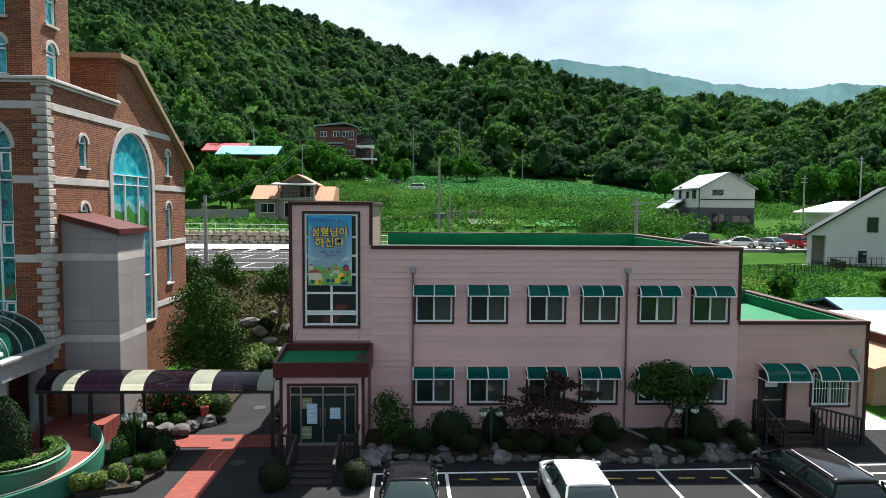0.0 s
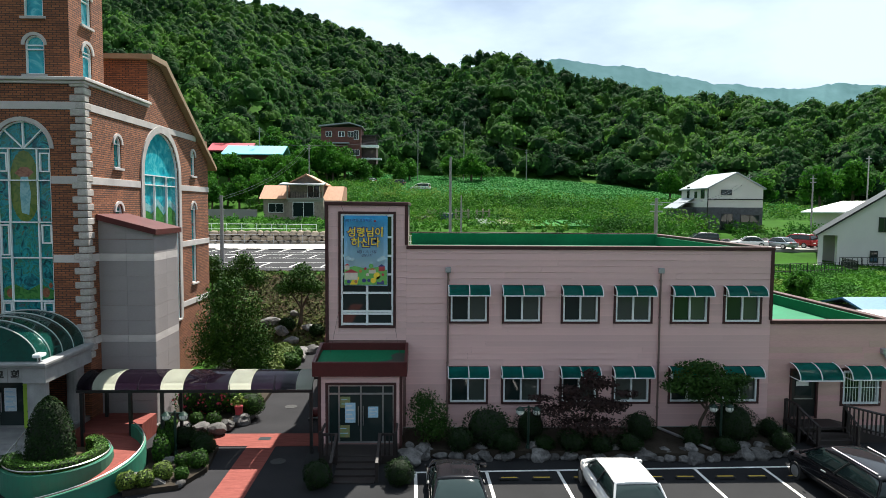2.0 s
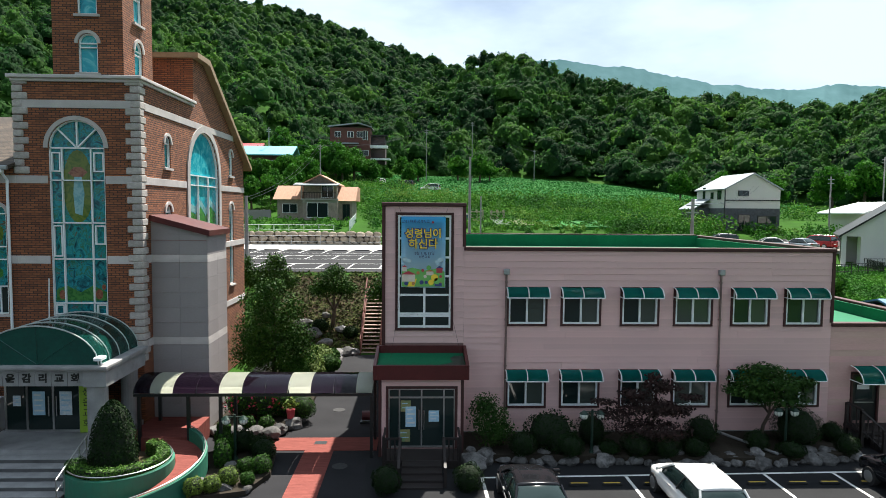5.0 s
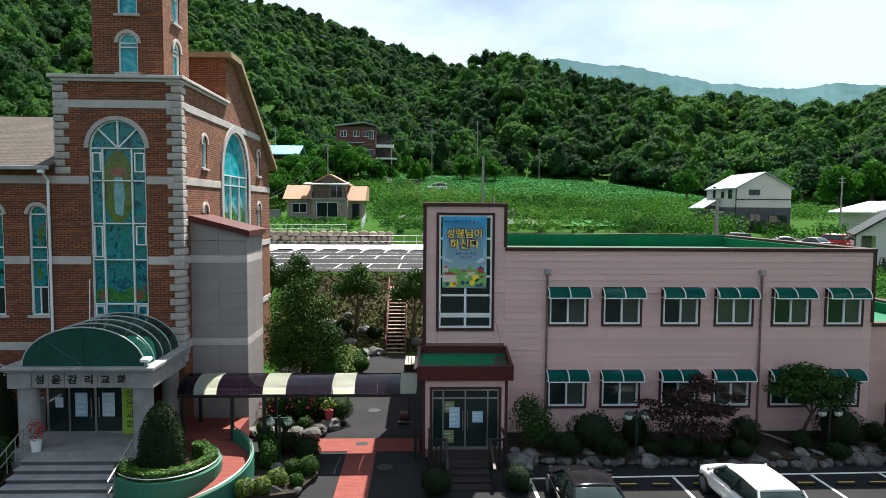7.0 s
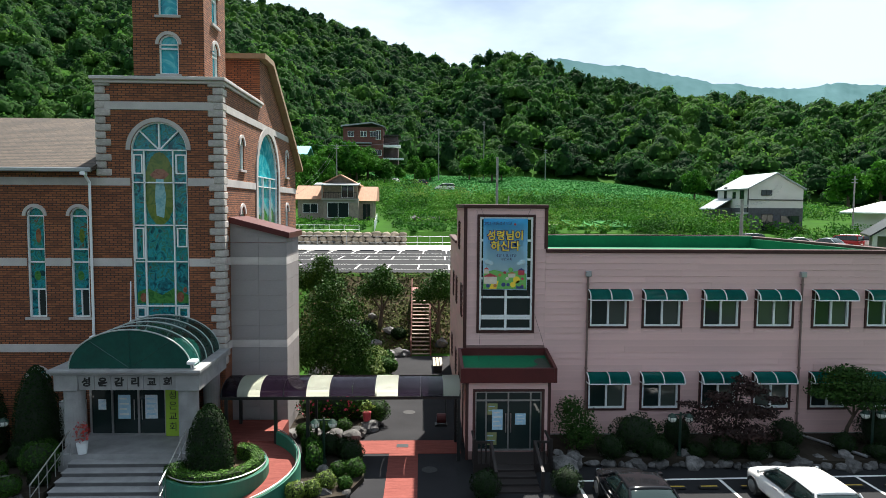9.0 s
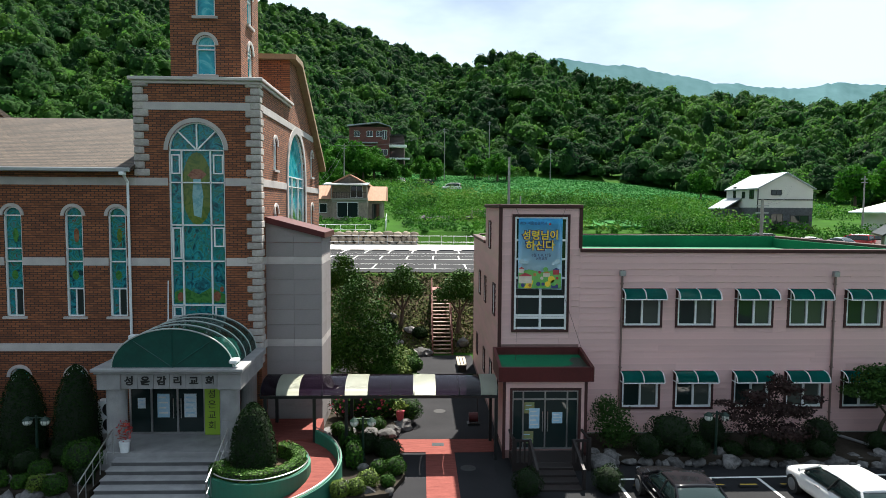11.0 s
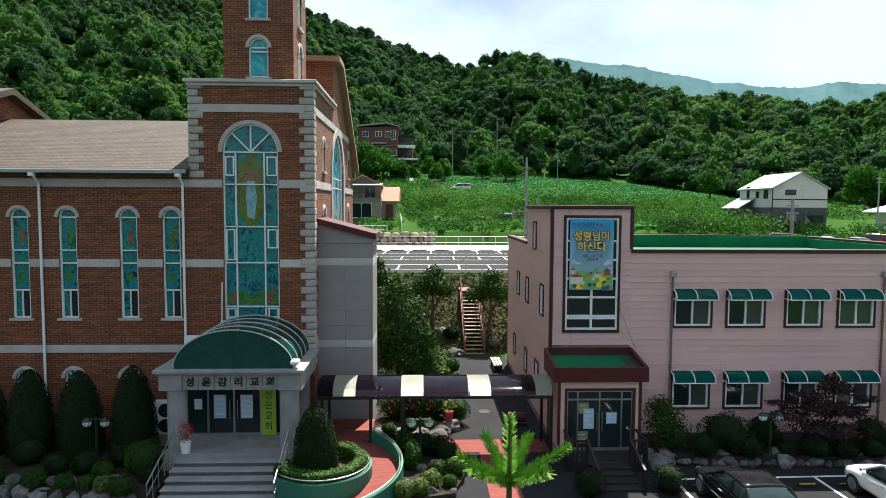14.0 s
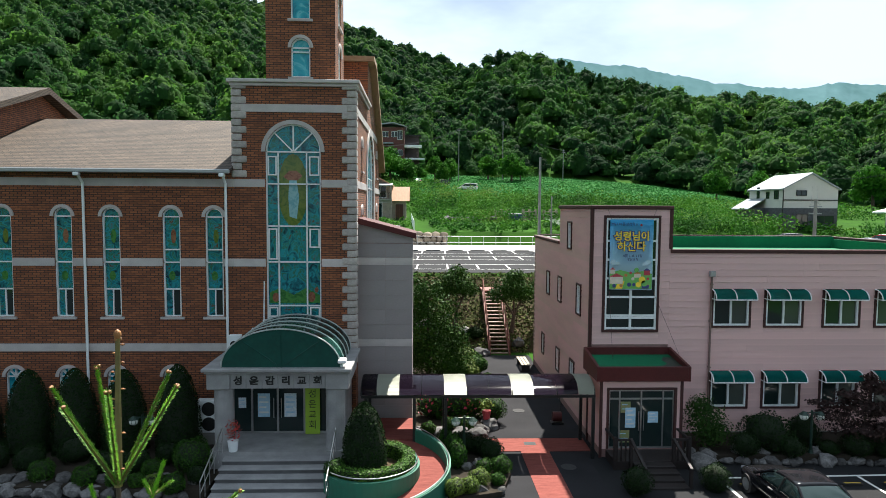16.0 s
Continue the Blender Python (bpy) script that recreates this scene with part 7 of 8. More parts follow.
    rounded(part("roof", skin([(yb - 0.1, rear - 0.015)] + rows_c[2:6] + [(yc + 0.08, H * 0.955)], roof_skin), paint, t, smooth=True))
    for s in (-1, 1):
        for y0_, y1_ in ((yd - 0.02, yc + 0.1), (ya + 0.1, yb - 0.1)):
            part("pillar", rod(B(), (s * W * 0.91, y0_, belt), (s * W * 0.745, y1_, H * 0.95), 0.045, 0.04, 8), paint, t)
        part("centre_pillar", rod(B(), (s * W * 0.95, (ya + yd) / 2 + 0.1, belt - 0.02), (s * W * 0.765, (yb + yc) / 2, H * 0.94), 0.035, 0.035, 6), BLACK_METAL, t)
        part("door_handle", box(B(), s * W - 0.03, s * W + 0.03, -0.05, 0.18, belt * 0.86, belt * 0.9, 0.01), STEEL, t)
        part("mirror", box(B(), s * (W + 0.02) - 0.08, s * (W + 0.02) + 0.1 * s + 0.08, yd - 0.28, yd - 0.14, belt + 0.02, belt + 0.17, 0.03), paint, t)
        part("headlight", box(B(), s * W * 0.58 - 0.2, s * W * 0.58 + 0.2, L - 0.24, L - 0.09, belt * 0.62, belt * 0.74, 0.03), HEADLIGHT, t)
        part("tail_light", box(B(), s * W * 0.62 - 0.2, s * W * 0.62 + 0.2, -L - 0.005, -L + 0.1, belt * 0.8, belt * 0.95, 0.02), RED, t)
        for yy in (-L * 0.62, L * 0.64):
            w = part("wheel", rod(B(), (s * (W - 0.2), yy, 0.33), (s * (W + 0.012), yy, 0.33), 0.33, sides=20), RUBBER, t)
            part("rim", rod(B(), (s * (W - 0.02), yy, 0.33), (s * (W + 0.022), yy, 0.33), 0.22, sides=12), STEEL, w)
        if kind == "van":
            part("roof_rail", rod(B(), (s * W * 0.66, -L * 0.8, H - 0.02), (s * W * 0.66, L * 0.05, H + 0.02), 0.025), STEEL, t)
    part("number_plate", box(B(), -0.26, 0.26, -L - 0.015, -L + 0.02, belt * 0.5, belt * 0.62), WHITE_LINE, t)
    return t


def paint(name, c, metal=0.0):
    m = material(name, c, tuple(k * 0.9 for k in c), 0.1, metal, scale=1.0, bump=0, sheen=0.3, clear=0.08)
    return m


P_WHITE, P_BLACK = paint("white_car_paint", (0.8, 0.8, 0.79)), paint("black_car_paint", (0.01, 0.01, 0.012))
P_RED, P_SILVER, P_DARK = paint("red_car_paint", (0.3, 0.02, 0.02)), paint("silver_car_paint", (0.5, 0.52, 0.54), 0.5), paint("grey_car_paint", (0.05, 0.055, 0.06))
car("car", -1.25, 20.75, 1, 4.8, 1.86, 1.45, P_BLACK, "glossy black saloon car parked in a marked bay")
car("car", 4.25, 20.85, 1, 4.5, 1.84, 1.5, P_WHITE, "white hatchback car parked in a marked bay", "hatch")
car("car", 12.4, 21.1, 2, 5.0, 1.95, 1.72, P_BLACK, "black people carrier with silver roof rails", "van")


# ---- upper parking area and stone wall ----
tagged(part("kerb_strip", prism(B(), [(79.6, 4.5), (83.4, 4.5), (83.4, 5.1), (79.6, 4.63)], "x", -60, 4), material("pale_concrete", (0.7, 0.68, 0.63), (0.58, 0.56, 0.52), 0.85)), "pale concrete strip behind the upper parking area", "pavement", kind="structure")
for k in range(20):
    x = -52 + 2.75 * k
    line(x, 79.3, x - 0.15, 74.8, 0.14, 4.606)
    line(x - 0.5, 71.0, x - 0.62, 66.4, 0.14, 4.606)
    line(x - 0.5, 61.0, x - 0.62, 56.4, 0.14, 4.606)
    ws = thing("wheel_stop", "black rubber wheel stop in the upper parking area", "wheel stop", "upper wheel stops", at=(x + 1.3, 79.4, 4.6))
    part("block", box(B(), -0.9, 0.9, -0.08, 0.08, 0, 0.13, 0.02), RUBBER, ws)
for y in (74.8, 71.0, 66.4, 61.0, 56.4):
    line(-55, y, 2, y, 0.14, 4.606)
WALL = thing("stone_wall", "retaining wall of stacked rough tan stones", "wall", kind="structure")
sm = []
for s in range(5):
    bm = ball(B(), (0, 0, 0), 0.5, 2, (1.0, 0.7, 0.85))
    for v in bm.verts:
        v.co *= 1 + 0.3 * noise.noise(v.co * 1.8 + Vector((s * 3.1, 0, 0)))
    me = bpy.data.meshes.new("stone")
    bm.to_mesh(me)
    bm.free()
    me.materials.append(material("tan_stone", (0.4, 0.33, 0.25), (0.22, 0.18, 0.14), 0.9, scale=1.5, fine=8, rand=0.3, bump=0.4) if s == 0 else bpy.data.materials["tan_stone"])
    sm.append(me)
rg = random.Random(3)
for row in range(3):
    x = -44.0 + 0.5 * row
    while x < -10.5:
        w = rg.uniform(0.75, 1.35)
        piece("stone", sm[rg.randrange(5)], Matrix.LocRotScale((x + w / 2, 83.75 + 0.2 * row, 5.1 + 0.66 * row + rg.uniform(-0.06, 0.06)), Euler((0, 0, rg.uniform(-0.3, 0.3))), (w, 1.0, 0.86)), WALL)
        x += w * 0.96
part("backing", box(B(), -45, -10.5, 84.2, 85.2, 4.4, 6.6), SOIL, WALL)


def fence(pts, h, n, mat, label, slats=0, z_of=land, lift=0.0):
    f = thing("fence", label, "fence")
    slat_half = 0.05 if mat is WHITE_FRAME else 0.016
    for (xa, ya), (xb, yb) in zip(pts, pts[1:]):
        for k in range(n + 1):
            x, y = xa + (xb - xa) * k / n, ya + (yb - ya) * k / n
            part("post", rod(B(), (x, y, z_of(x, y) + lift - 0.1), (x, y, z_of(x, y) + lift + h), 0.04, sides=6), mat, f)
        for s in (0.35, 0.95):
            part("rail", rod(B(), (xa, ya, z_of(xa, ya) + lift + h * s), (xb, yb, z_of(xb, yb) + lift + h * s), 0.03, sides=5), mat, f)
        for k in range(slats):
            x, y = xa + (xb - xa) * (k + 0.5) / slats, ya + (yb - ya) * (k + 0.5) / slats
            part("slat", box(B(), x - slat_half, x + slat_half, y - 0.02, y + 0.02, z_of(x, y) + lift, z_of(x, y) + lift + h * 0.92), mat, f)


fence([(-44, 83.2), (-10.4, 83.2), (4, 83.4)], 1.3, 9, GREY_METAL, "thin grey wire fence along the upper parking area", 0, lambda x, y: 5.0)
fence([(-44, 85.6), (-16.5, 85.6)], 1.0, 14, WHITE_FRAME, "low white fence on the stone wall", 0, lambda x, y: 6.6)
fence([(-14.6, 87), (-15.2, 101)], 1.3, 4, WHITE_FRAME, "white picket fence beside the villa", 22)
fence([(31, 60), (41, 62.5), (41.8, 66)], 1.2, 5, BLACK_METAL, "thin black metal fence on the grassy bank", 24)
fence([(41.8, 66.5), (58, 66.0)], 1.2, 7, BLACK_METAL, "black metal fence before the white house", 30)


# ---- houses ----
def plain_window(x, z, w, h, y, parent, frame=None, axis="x"):
    bm = B()
    t = 0.07
    def put(b_, u0, u1, a, b, c, d):
        box(b_, u0, u1, a, b, c, d) if axis == "x" else box(b_, a, b, u0, u1, c, d)
    for u0, u1, c, d in ((x - w / 2, x - w / 2 + t, z, z + h), (x + w / 2 - t, x + w / 2, z, z + h), (x - w / 2 + t, x + w / 2 - t, z, z + t), (x - w / 2 + t, x + w / 2 - t, z + h - t, z + h), (x - t / 2, x + t / 2, z + t, z + h - t)):
        put(bm, u0, u1, y - 0.07, y + 0.05, c, d)
    f = part("window", bm, frame or BLACK_METAL, parent)
    bm = B()
    put(bm, x - w / 2 + 0.03, x + w / 2 - 0.03, y - 0.03, y + 0.02, z + 0.03, z + h - 0.03)
    part("pane", bm, DARK_GLASS, f)
    return f


def gable(bm, x0, x1, y0, y1, z0, eave, ridge, along, over=0.0, thick=0.0):
    """A gabled block (thick 0) or its roof sheets, ridge along x or y."""
    a0, a1, b0, b1 = (y0, y1, x0, x1) if along == "x" else (x0, x1, y0, y1)
    m = (a0 + a1) / 2
    if thick:
        s = (ridge - eave) / (m - a0)
        pts = [(a0 - over, eave - s * over), (m, ridge), (a1 + over, eave - s * over), (a1 + over, eave - s * over + thick), (m, ridge + thick), (a0 - over, eave - s * over + thick)]
    else:
        pts = [(a0, z0), (a1, z0), (a1, eave), (m, ridge), (a0, eave)]
    return prism(bm, pts, "x" if along == "x" else "y", b0 - (over if thick else 0), b1 + (over if thick else 0))


TILE = material("orange_tile", (0.46, 0.25, 0.15), (0.33, 0.17, 0.1), 0.8, scale=1.2, fine=5, stretch=(4, 1, 1), bump=0.6)
STONE_TAN = material("tan_stonework", (0.36, 0.3, 0.25), (0.2, 0.165, 0.14), 0.9, scale=2.2, fine=6, bump=0.5)
STONE_DARK = material("dark_stonework", (0.11, 0.115, 0.13), (0.045, 0.048, 0.055), 0.85, scale=3.5, fine=9, bump=0.6)
GREY_ROOF = material("grey_metal_roof", (0.33, 0.36, 0.38), (0.25, 0.28, 0.3), 0.4, 0.3, scale=0.8, stretch=(6, 1, 1))
BROWN_BRICK = material("brown_brickwork", (0.17, 0.06, 0.05), (0.1, 0.04, 0.035), 0.85, scale=2, fine=7)
CYAN_ROOF = material("cyan_metal_roof", (0.2, 0.52, 0.62), (0.15, 0.42, 0.52), 0.4, 0.1, scale=0.6, stretch=(5, 1, 1))

# villa with orange tiles
V = thing("villa", "stone-clad villa with orange tiled roofs and a balcony", "house")
part("wall", box(B(), -28.2, -24.0, 105, 112, 7.5, 11.2), STONE_TAN, V)
part("wall", box(B(), -24.0, -18.4, 104, 112, 7.5, 11.2), STONE_TAN, V)
part("wall", box(B(), -18.4, -16.2, 105.5, 112, 7.5, 10.9), STONE_TAN, V)
part("upper_wall", gable(B(), -24.2, -18.8, 106.5, 112, 11.2, 13.6, 15.0, "y"), STONE_TAN, V)
part("roof", gable(B(), -24.2, -18.8, 106.0, 112.2, 0, 13.6, 15.0, "y", 0.5, 0.22), TILE, V)
part("roof", prism(B(), [(104.4, 11.1), (112.4, 11.1), (112.4, 13.2), (108.4, 13.4)], "x", -28.8, -24.3), TILE, V)
part("roof", prism(B(), [(104.9, 10.9), (112.4, 10.9), (112.4, 13.2), (108.6, 13.3)], "x", -18.7, -15.6), TILE, V)
part("balcony_roof", prism(B(), [(103.6, 13.3), (106.6, 13.7), (106.6, 13.85), (103.6, 13.45)], "x", -25.4, -18.3), GREY_ROOF, V)
part("balcony_floor", box(B(), -24.2, -18.3, 103.6, 104.2, 11.0, 11.25), CONCRETE, V)
bm = B()
for k in range(22):
    rod(bm, (-24.1 + 0.26 * k, 103.7, 11.25), (-24.1 + 0.26 * k, 103.7, 12.2), 0.025, sides=4)
rod(bm, (-24.2, 103.7, 12.2), (-18.4, 103.7, 12.2), 0.04, sides=5)
part("balustrade", bm, BLACK_METAL, V)
for x in (-24.1, -18.5):
    part("post", box(B(), x - 0.1, x + 0.1, 103.65, 103.85, 11.25, 13.3), STONE_TAN, V)
plain_window(-26.2, 8.9, 2.4, 1.5, 105, V, WHITE_FRAME)
plain_window(-21.6, 8.2, 3.4, 2.4, 104, V, WHITE_FRAME)
plain_window(-20.4, 11.4, 2.0, 2.0, 106.5, V, WHITE_FRAME)
plain_window(-17.2, 7.8, 1.2, 2.6, 105.5, V)
part("window_band", box(B(), -24.0, -18.4, 103.96, 104.0, 10.6, 11.0), CONCRETE, V)

tagged(part("retaining_wall", box(B(), -56, -29.2, 104.5, 105, 7.3, 9.4), GREY_PANEL), "grey block retaining wall beside the villa", "wall", kind="structure")
# white and slate house
W = thing("white_slate_house", "two-storey house, white above dark stone, grey metal roof", "house")
part("lower_wall", box(B(), 39.3, 47.5, 93, 102.7, 6.4, 10.2), STONE_DARK, W)
part("upper_wall", gable(B(), 39.3, 47.5, 93.02, 102.7, 10.2, 13.0, 15.2, "y"), WHITE_WALL, W)
part("roof", gable(B(), 39.3, 47.5, 93, 102.7, 0, 13.0, 15.2, "y", 0.3, 0.2), GREY_ROOF, W)
part("trim", box(B(), 39.25, 47.5, 92.9, 92.99, 11.3, 11.45), BLACK_METAL, W)
part("side_annexe", box(B(), 37.0, 39.28, 98.0, 103, 6.4, 10.2), STONE_DARK, W)
part("annexe_roof", prism(B(), [(36.6, 9.9), (39.28, 11.5), (39.28, 11.66), (36.6, 10.06)], "y", 97.8, 103.3), GREY_ROOF, W)
plain_window(42.0, 12.0, 1.6, 0.8, 93.0, W)
plain_window(42.2, 6.9, 1.8, 2.4, 93.0, W)
plain_window(45.6, 8.0, 2.8, 1.1, 93.0, W)
plain_window(94.8, 11.5, 1.2, 1.3, 39.3, W, axis="y")
plain_window(97.2, 11.6, 0.9, 1.0, 39.3, W, axis="y")
plain_window(100.0, 11.0, 0.8, 2.4, 39.3, W, axis="y")
plain_window(96.5, 7.6, 1.2, 1.2, 39.3, W, axis="y")
part("downpipe", rod(B(), (39.25, 92.93, 6.5), (39.25, 92.93, 13), 0.08, sides=6), BLACK_METAL, W)

# white gabled house, turned towards the yard
N = thing("white_gable_house", "white rendered house with a dark steep gable", "house", at=(41.6, 70, 0))
N.rotation_euler = (0, 0, radians(-30))
part("wall", prism(B(), [(1.8, 3.4), (14.4, 3.4), (14.4, 7.2), (7.2, 12.3), (0.0, 7.2), (0.0, 7.15), (1.8, 7.15)], "y", 0, 10), WHITE_WALL, N)
part("porch_pier", box(B(), 0, 0.45, 0, 0.45, 3.4, 7.16), WHITE_WALL, N)
part("roof", gable(B(), 0, 14.4, 0, 10, 0, 7.2, 12.3, "y", 0.3, 0.22), BLACK_METAL, N)
part("porch_wall", box(B(), 0.1, 1.8, 4, 4.2, 3.4, 7.16), GREY_PANEL, N)
plain_window(6.0, 7.6, 1.0, 1.6, 0, N)
plain_window(5.2, 4.3, 0.75, 1.3, 0, N)
part("door", box(B(), 7.6, 8.7, -0.06, 0.0, 3.6, 5.9), DARK_TRIM, N)
F2 = thing("flat_roof_house", "low white house with an overhanging pale roof", "house")
part("wall", box(B(), 57.0, 67.0, 88, 96, 5.0, 9.6), WHITE_WALL, F2)
part("roof", prism(B(), [(55.6, 9.7), (62.0, 11.3), (70.0, 11.3), (70.0, 11.1), (62.0, 11.0), (55.6, 9.5)], "y", 87, 97), WHITE_FRAME, F2)
plain_window(59.2, 6.8, 1.6, 1.2, 88, F2)
slab("terrace_1", 41, 60, 64.5, 70, 3.9, CONCRETE, "pale concrete terrace before the white house", "terrace", 0.5)
slab("road_2", 30, 60, 77.2, 84, 5.08, CONCRETE, "pale concrete parking lane", "road", 0.6)
for i, (x, y, tn, p, kd, lb) in enumerate(((39.0, 80.3, 70, P_WHITE, "sedan", "white saloon parked on the upper lane"), (42.2, 79.0, 20, P_SILVER, "sedan", "silver saloon parked on the upper lane"), (46.0, 81.5, 30, P_RED, "van", "dark red estate car parked on the upper lane"), (49.2, 80.8, 25, P_WHITE, "van", "white off-road car parked on the upper lane"), (34.0, 83.0, 80, P_DARK, "van", "dark car half hidden by the bank"))):
    car("car", x, y, tn, 4.5, 1.85, 1.45 if kd == "sedan" else 1.75, p, lb, kd, 5.09)
for i, x in enumerate(np.arange(33, 52, 1.35)):
    rock(float(x), 85.3, 0.75, 700 + i, 5.1, 0.8, "boulders holding the bank")

# brown house and cyan-roofed house on the slope
H1 = thing("brown_house", "brown brick house with a flat metal roof on the slope", "house")
part("wall", box(B(), -27.5, -17.8, 160, 168, 19, 29.4), BROWN_BRICK, H1)
part("wall", box(B(), -17.8, -14.2, 163, 169, 18, 27.6), material("dark_cladding", (0.05, 0.035, 0.035), None, 0.7), H1)
part("roof", prism(B(), [(-28.0, 29.4), (-20.5, 30.3), (-17.3, 29.4), (-17.3, 29.6), (-20.5, 30.6), (-28.0, 29.75)], "y", 159.4, 168.5), GREY_ROOF, H1)
part("roof", box(B(), -17.6, -13.6, 162.5, 169.5, 27.6, 27.9), BLACK_METAL, H1)
part("canopy", box(B(), -27.6, -20.5, 158.6, 160, 25.3, 25.6), GREY_ROOF, H1)
part("balcony", box(B(), -18.0, -13.5, 160.6, 163, 24.6, 25.2), WHITE_FRAME, H1)
part("balcony", box(B(), -18.0, -12.8, 160.6, 163, 21.6, 22.0), WHITE_FRAME, H1)
for x in (-25.6, -22.5, -20.2):
    plain_window(x, 27.0, 1.5, 1.4, 160, H1, WHITE_FRAME)
plain_window(-18.9, 26.4, 1.2, 2.2, 160, H1, WHITE_FRAME)
plain_window(-19.2, 22.5, 2.2, 1.4, 160, H1, WHITE_FRAME)
H2 = thing("cyan_roof_house", "long low house with a cyan metal roof", "house")
part("wall", box(B(), -46.5, -34.5, 146, 153, 17, 21.4), BROWN_BRICK, H2)
part("roof", prism(B(), [(144.6, 21.2), (150, 23.5), (154, 21.4), (154, 21.6), (150, 23.75), (144.6, 21.45)], "x", -47.2, -33.6), CYAN_ROOF, H2)
part("red_roof", prism(B(), [(150, 22.4), (154, 24.4), (158, 22.4), (158, 22.7), (154, 24.7), (150, 22.7)], "x", -52, -42), RED, H2)
for x in (-44, -41, -38, -35.8):
    plain_window(x, 18.6, 2.0, 1.6, 146, H2, WHITE_FRAME)

# outbuildings beside the annexe
O = thing("outbuilding", "tan outbuilding with a white roof and maroon fascia", "shed")
part("wall", box(B(), 24.2, 32, 33.5, 41, 0, 2.9), material("tan_wall", (0.4, 0.27, 0.17), (0.3, 0.2, 0.13), 0.8), O)
part("fascia", box(B(), 23.9, 32.3, 33.2, 41.3, 2.9, 3.25), MAROON, O)
part("roof", box(B(), 23.85, 32.4, 33.1, 41.4, 3.25, 3.34), WHITE_WALL, O)
part("lean_to_roof", prism(B(), [(21.6, 1.9), (24.2, 2.6), (24.2, 2.75), (21.6, 2.05)], "y", 31.0, 35), TILE, O)
part("lean_to_wall", box(B(), 21.9, 24.2, 31.4, 35, 0, 1.95), bpy.data.materials["tan_wall"], O)
plain_window(25.6, 1.5, 1.4, 1.0, 33.5, O, WHITE_FRAME)
O2 = thing("blue_roof_shed", "low shed with a blue metal roof", "shed")
part("wall", box(B(), 29.5, 38, 44.5, 49, 0.5, 2.6), GREY_PANEL, O2)
part("roof", prism(B(), [(44.0, 2.6), (46.8, 3.3), (49.6, 2.6), (49.6, 2.75), (46.8, 3.45), (44.0, 2.75)], "x", 29.0, 38.5), material("blue_roof", (0.08, 0.2, 0.36), (0.06, 0.15, 0.28), 0.5), O2)
tagged(part("lane_slab", box(B(), 19.2, 24.0, 28.0, 31.0, 0.0, 0.03), CONCRETE), "pale concrete apron beside the annexe", "pavement", kind="structure")


# ---- poles and wires ----
def pole(x, y, top, r=0.14, arms=True, label="concrete utility pole with crossarms"):
    z = land(x, y)
    p = thing("utility_pole", label, "pole", "utility poles", at=(x, y, z - 0.2))
    part("mast", rod(B(), (0, 0, 0), (0, 0, top - z + 0.2), r, r * 0.7, 10), material("pole_concrete", (0.3, 0.29, 0.28), (0.2, 0.195, 0.19), 0.85, bump=0.05) if "pole_concrete" not in bpy.data.materials else bpy.data.materials["pole_concrete"], p)
    if arms:
        for k in range(2):
            part("crossarm", box(B(), -0.45, 0.45, -0.04, 0.04, top - z - 0.3 - 0.5 * k, top - z - 0.2 - 0.5 * k), GREY_METAL, p)
    return Vector((x, y, top - 0.3))


tops = [pole(-21.0, 60, 10.9, 0.2, False, "dark timber lamp pole in the upper parking area"), pole(1.0, 80, 16.2, 0.2, False, "slim pale concrete mast beyond the annexe"), pole(2.3, 79, 11.4, 0.12, False, "short grey post beside the mast"), pole(14.1, 45, 10.7, 0.16, True), pole(27.6, 187, 26.9), pole(55.8, 187, 23.5), pole(-25.2, 130, 22.4), pole(-40.0, 150, 28.0), pole(-3.8, 170, 30.5), pole(8.8, 178, 33.5), pole(52, 106, 15.8), pole(53, 90, 14.8, 0.14), pole(68, 100, 18.5)]
for a, b in ((3, 10), (4, 5), (4, 9), (9, 8), (6, 8), (6, 7), (10, 12), (0, 6)):
    bm = B()
    pa, pb = tops[a], tops[b]
    n = 10
    for off in (-0.35, 0.35):
        pts = [pa.lerp(pb, k / n) + Vector((off, 0, -1.4 * 4 * (k / n) * (1 - k / n))) for k in range(n + 1)]
        for p0, p1 in zip(pts, pts[1:]):
            rod(bm, p0, p1, 0.018, sides=3)
    tagged(part("cable", bm, BLACK_METAL), "thin black overhead cables between poles", "cable")


# ---- fields, weeds and trees of the middle distance ----
def scatter(name, n, place, size, mat, label, cat, seed, upward=0.8):
    g = np.random.default_rng(seed)
    p = place(g, n)
    d = g.normal(0, 0.55, (len(p), 3)) + (0, -0.25, upward)
    d /= np.linalg.norm(d, axis=1, keepdims=True)
    side = np.cross(d, g.normal(0, 1, d.shape))
    side /= np.linalg.norm(side, axis=1, keepdims=True)
    up = np.cross(side, d)
    s = size * g.uniform(0.5, 1.5, (len(p), 1))
    v = np.stack([p - up * s, p + side * s * 0.6, p + up * s, p - side * s * 0.6], 1).reshape(-1, 3)
    tagged(new(name, np_mesh(name, v, np.arange(len(v)).reshape(-1, 4), mat)), label, cat, kind="stuff")


def in_field(g, n):
    y = g.uniform(126, 194, n)
    az = g.uniform(-0.09, 0.62, n)
    x = -7 + az * y
    x = np.round(x / 0.9) * 0.9 + g.normal(0, 0.22, n)
    ok = y < np.interp(az, AZ, WOOD_Y) - 1.5
    x, y = x[ok], y[ok]
    z = np.array([land(a, b) for a, b in zip(x, y)]) + g.uniform(0.05, 0.6, len(x))
    return np.stack([x, y, z], 1)


scatter("crop_field", 150000, in_field, 0.26, CROP, "sloping field of leafy green crops", "field", 31, 1.2)


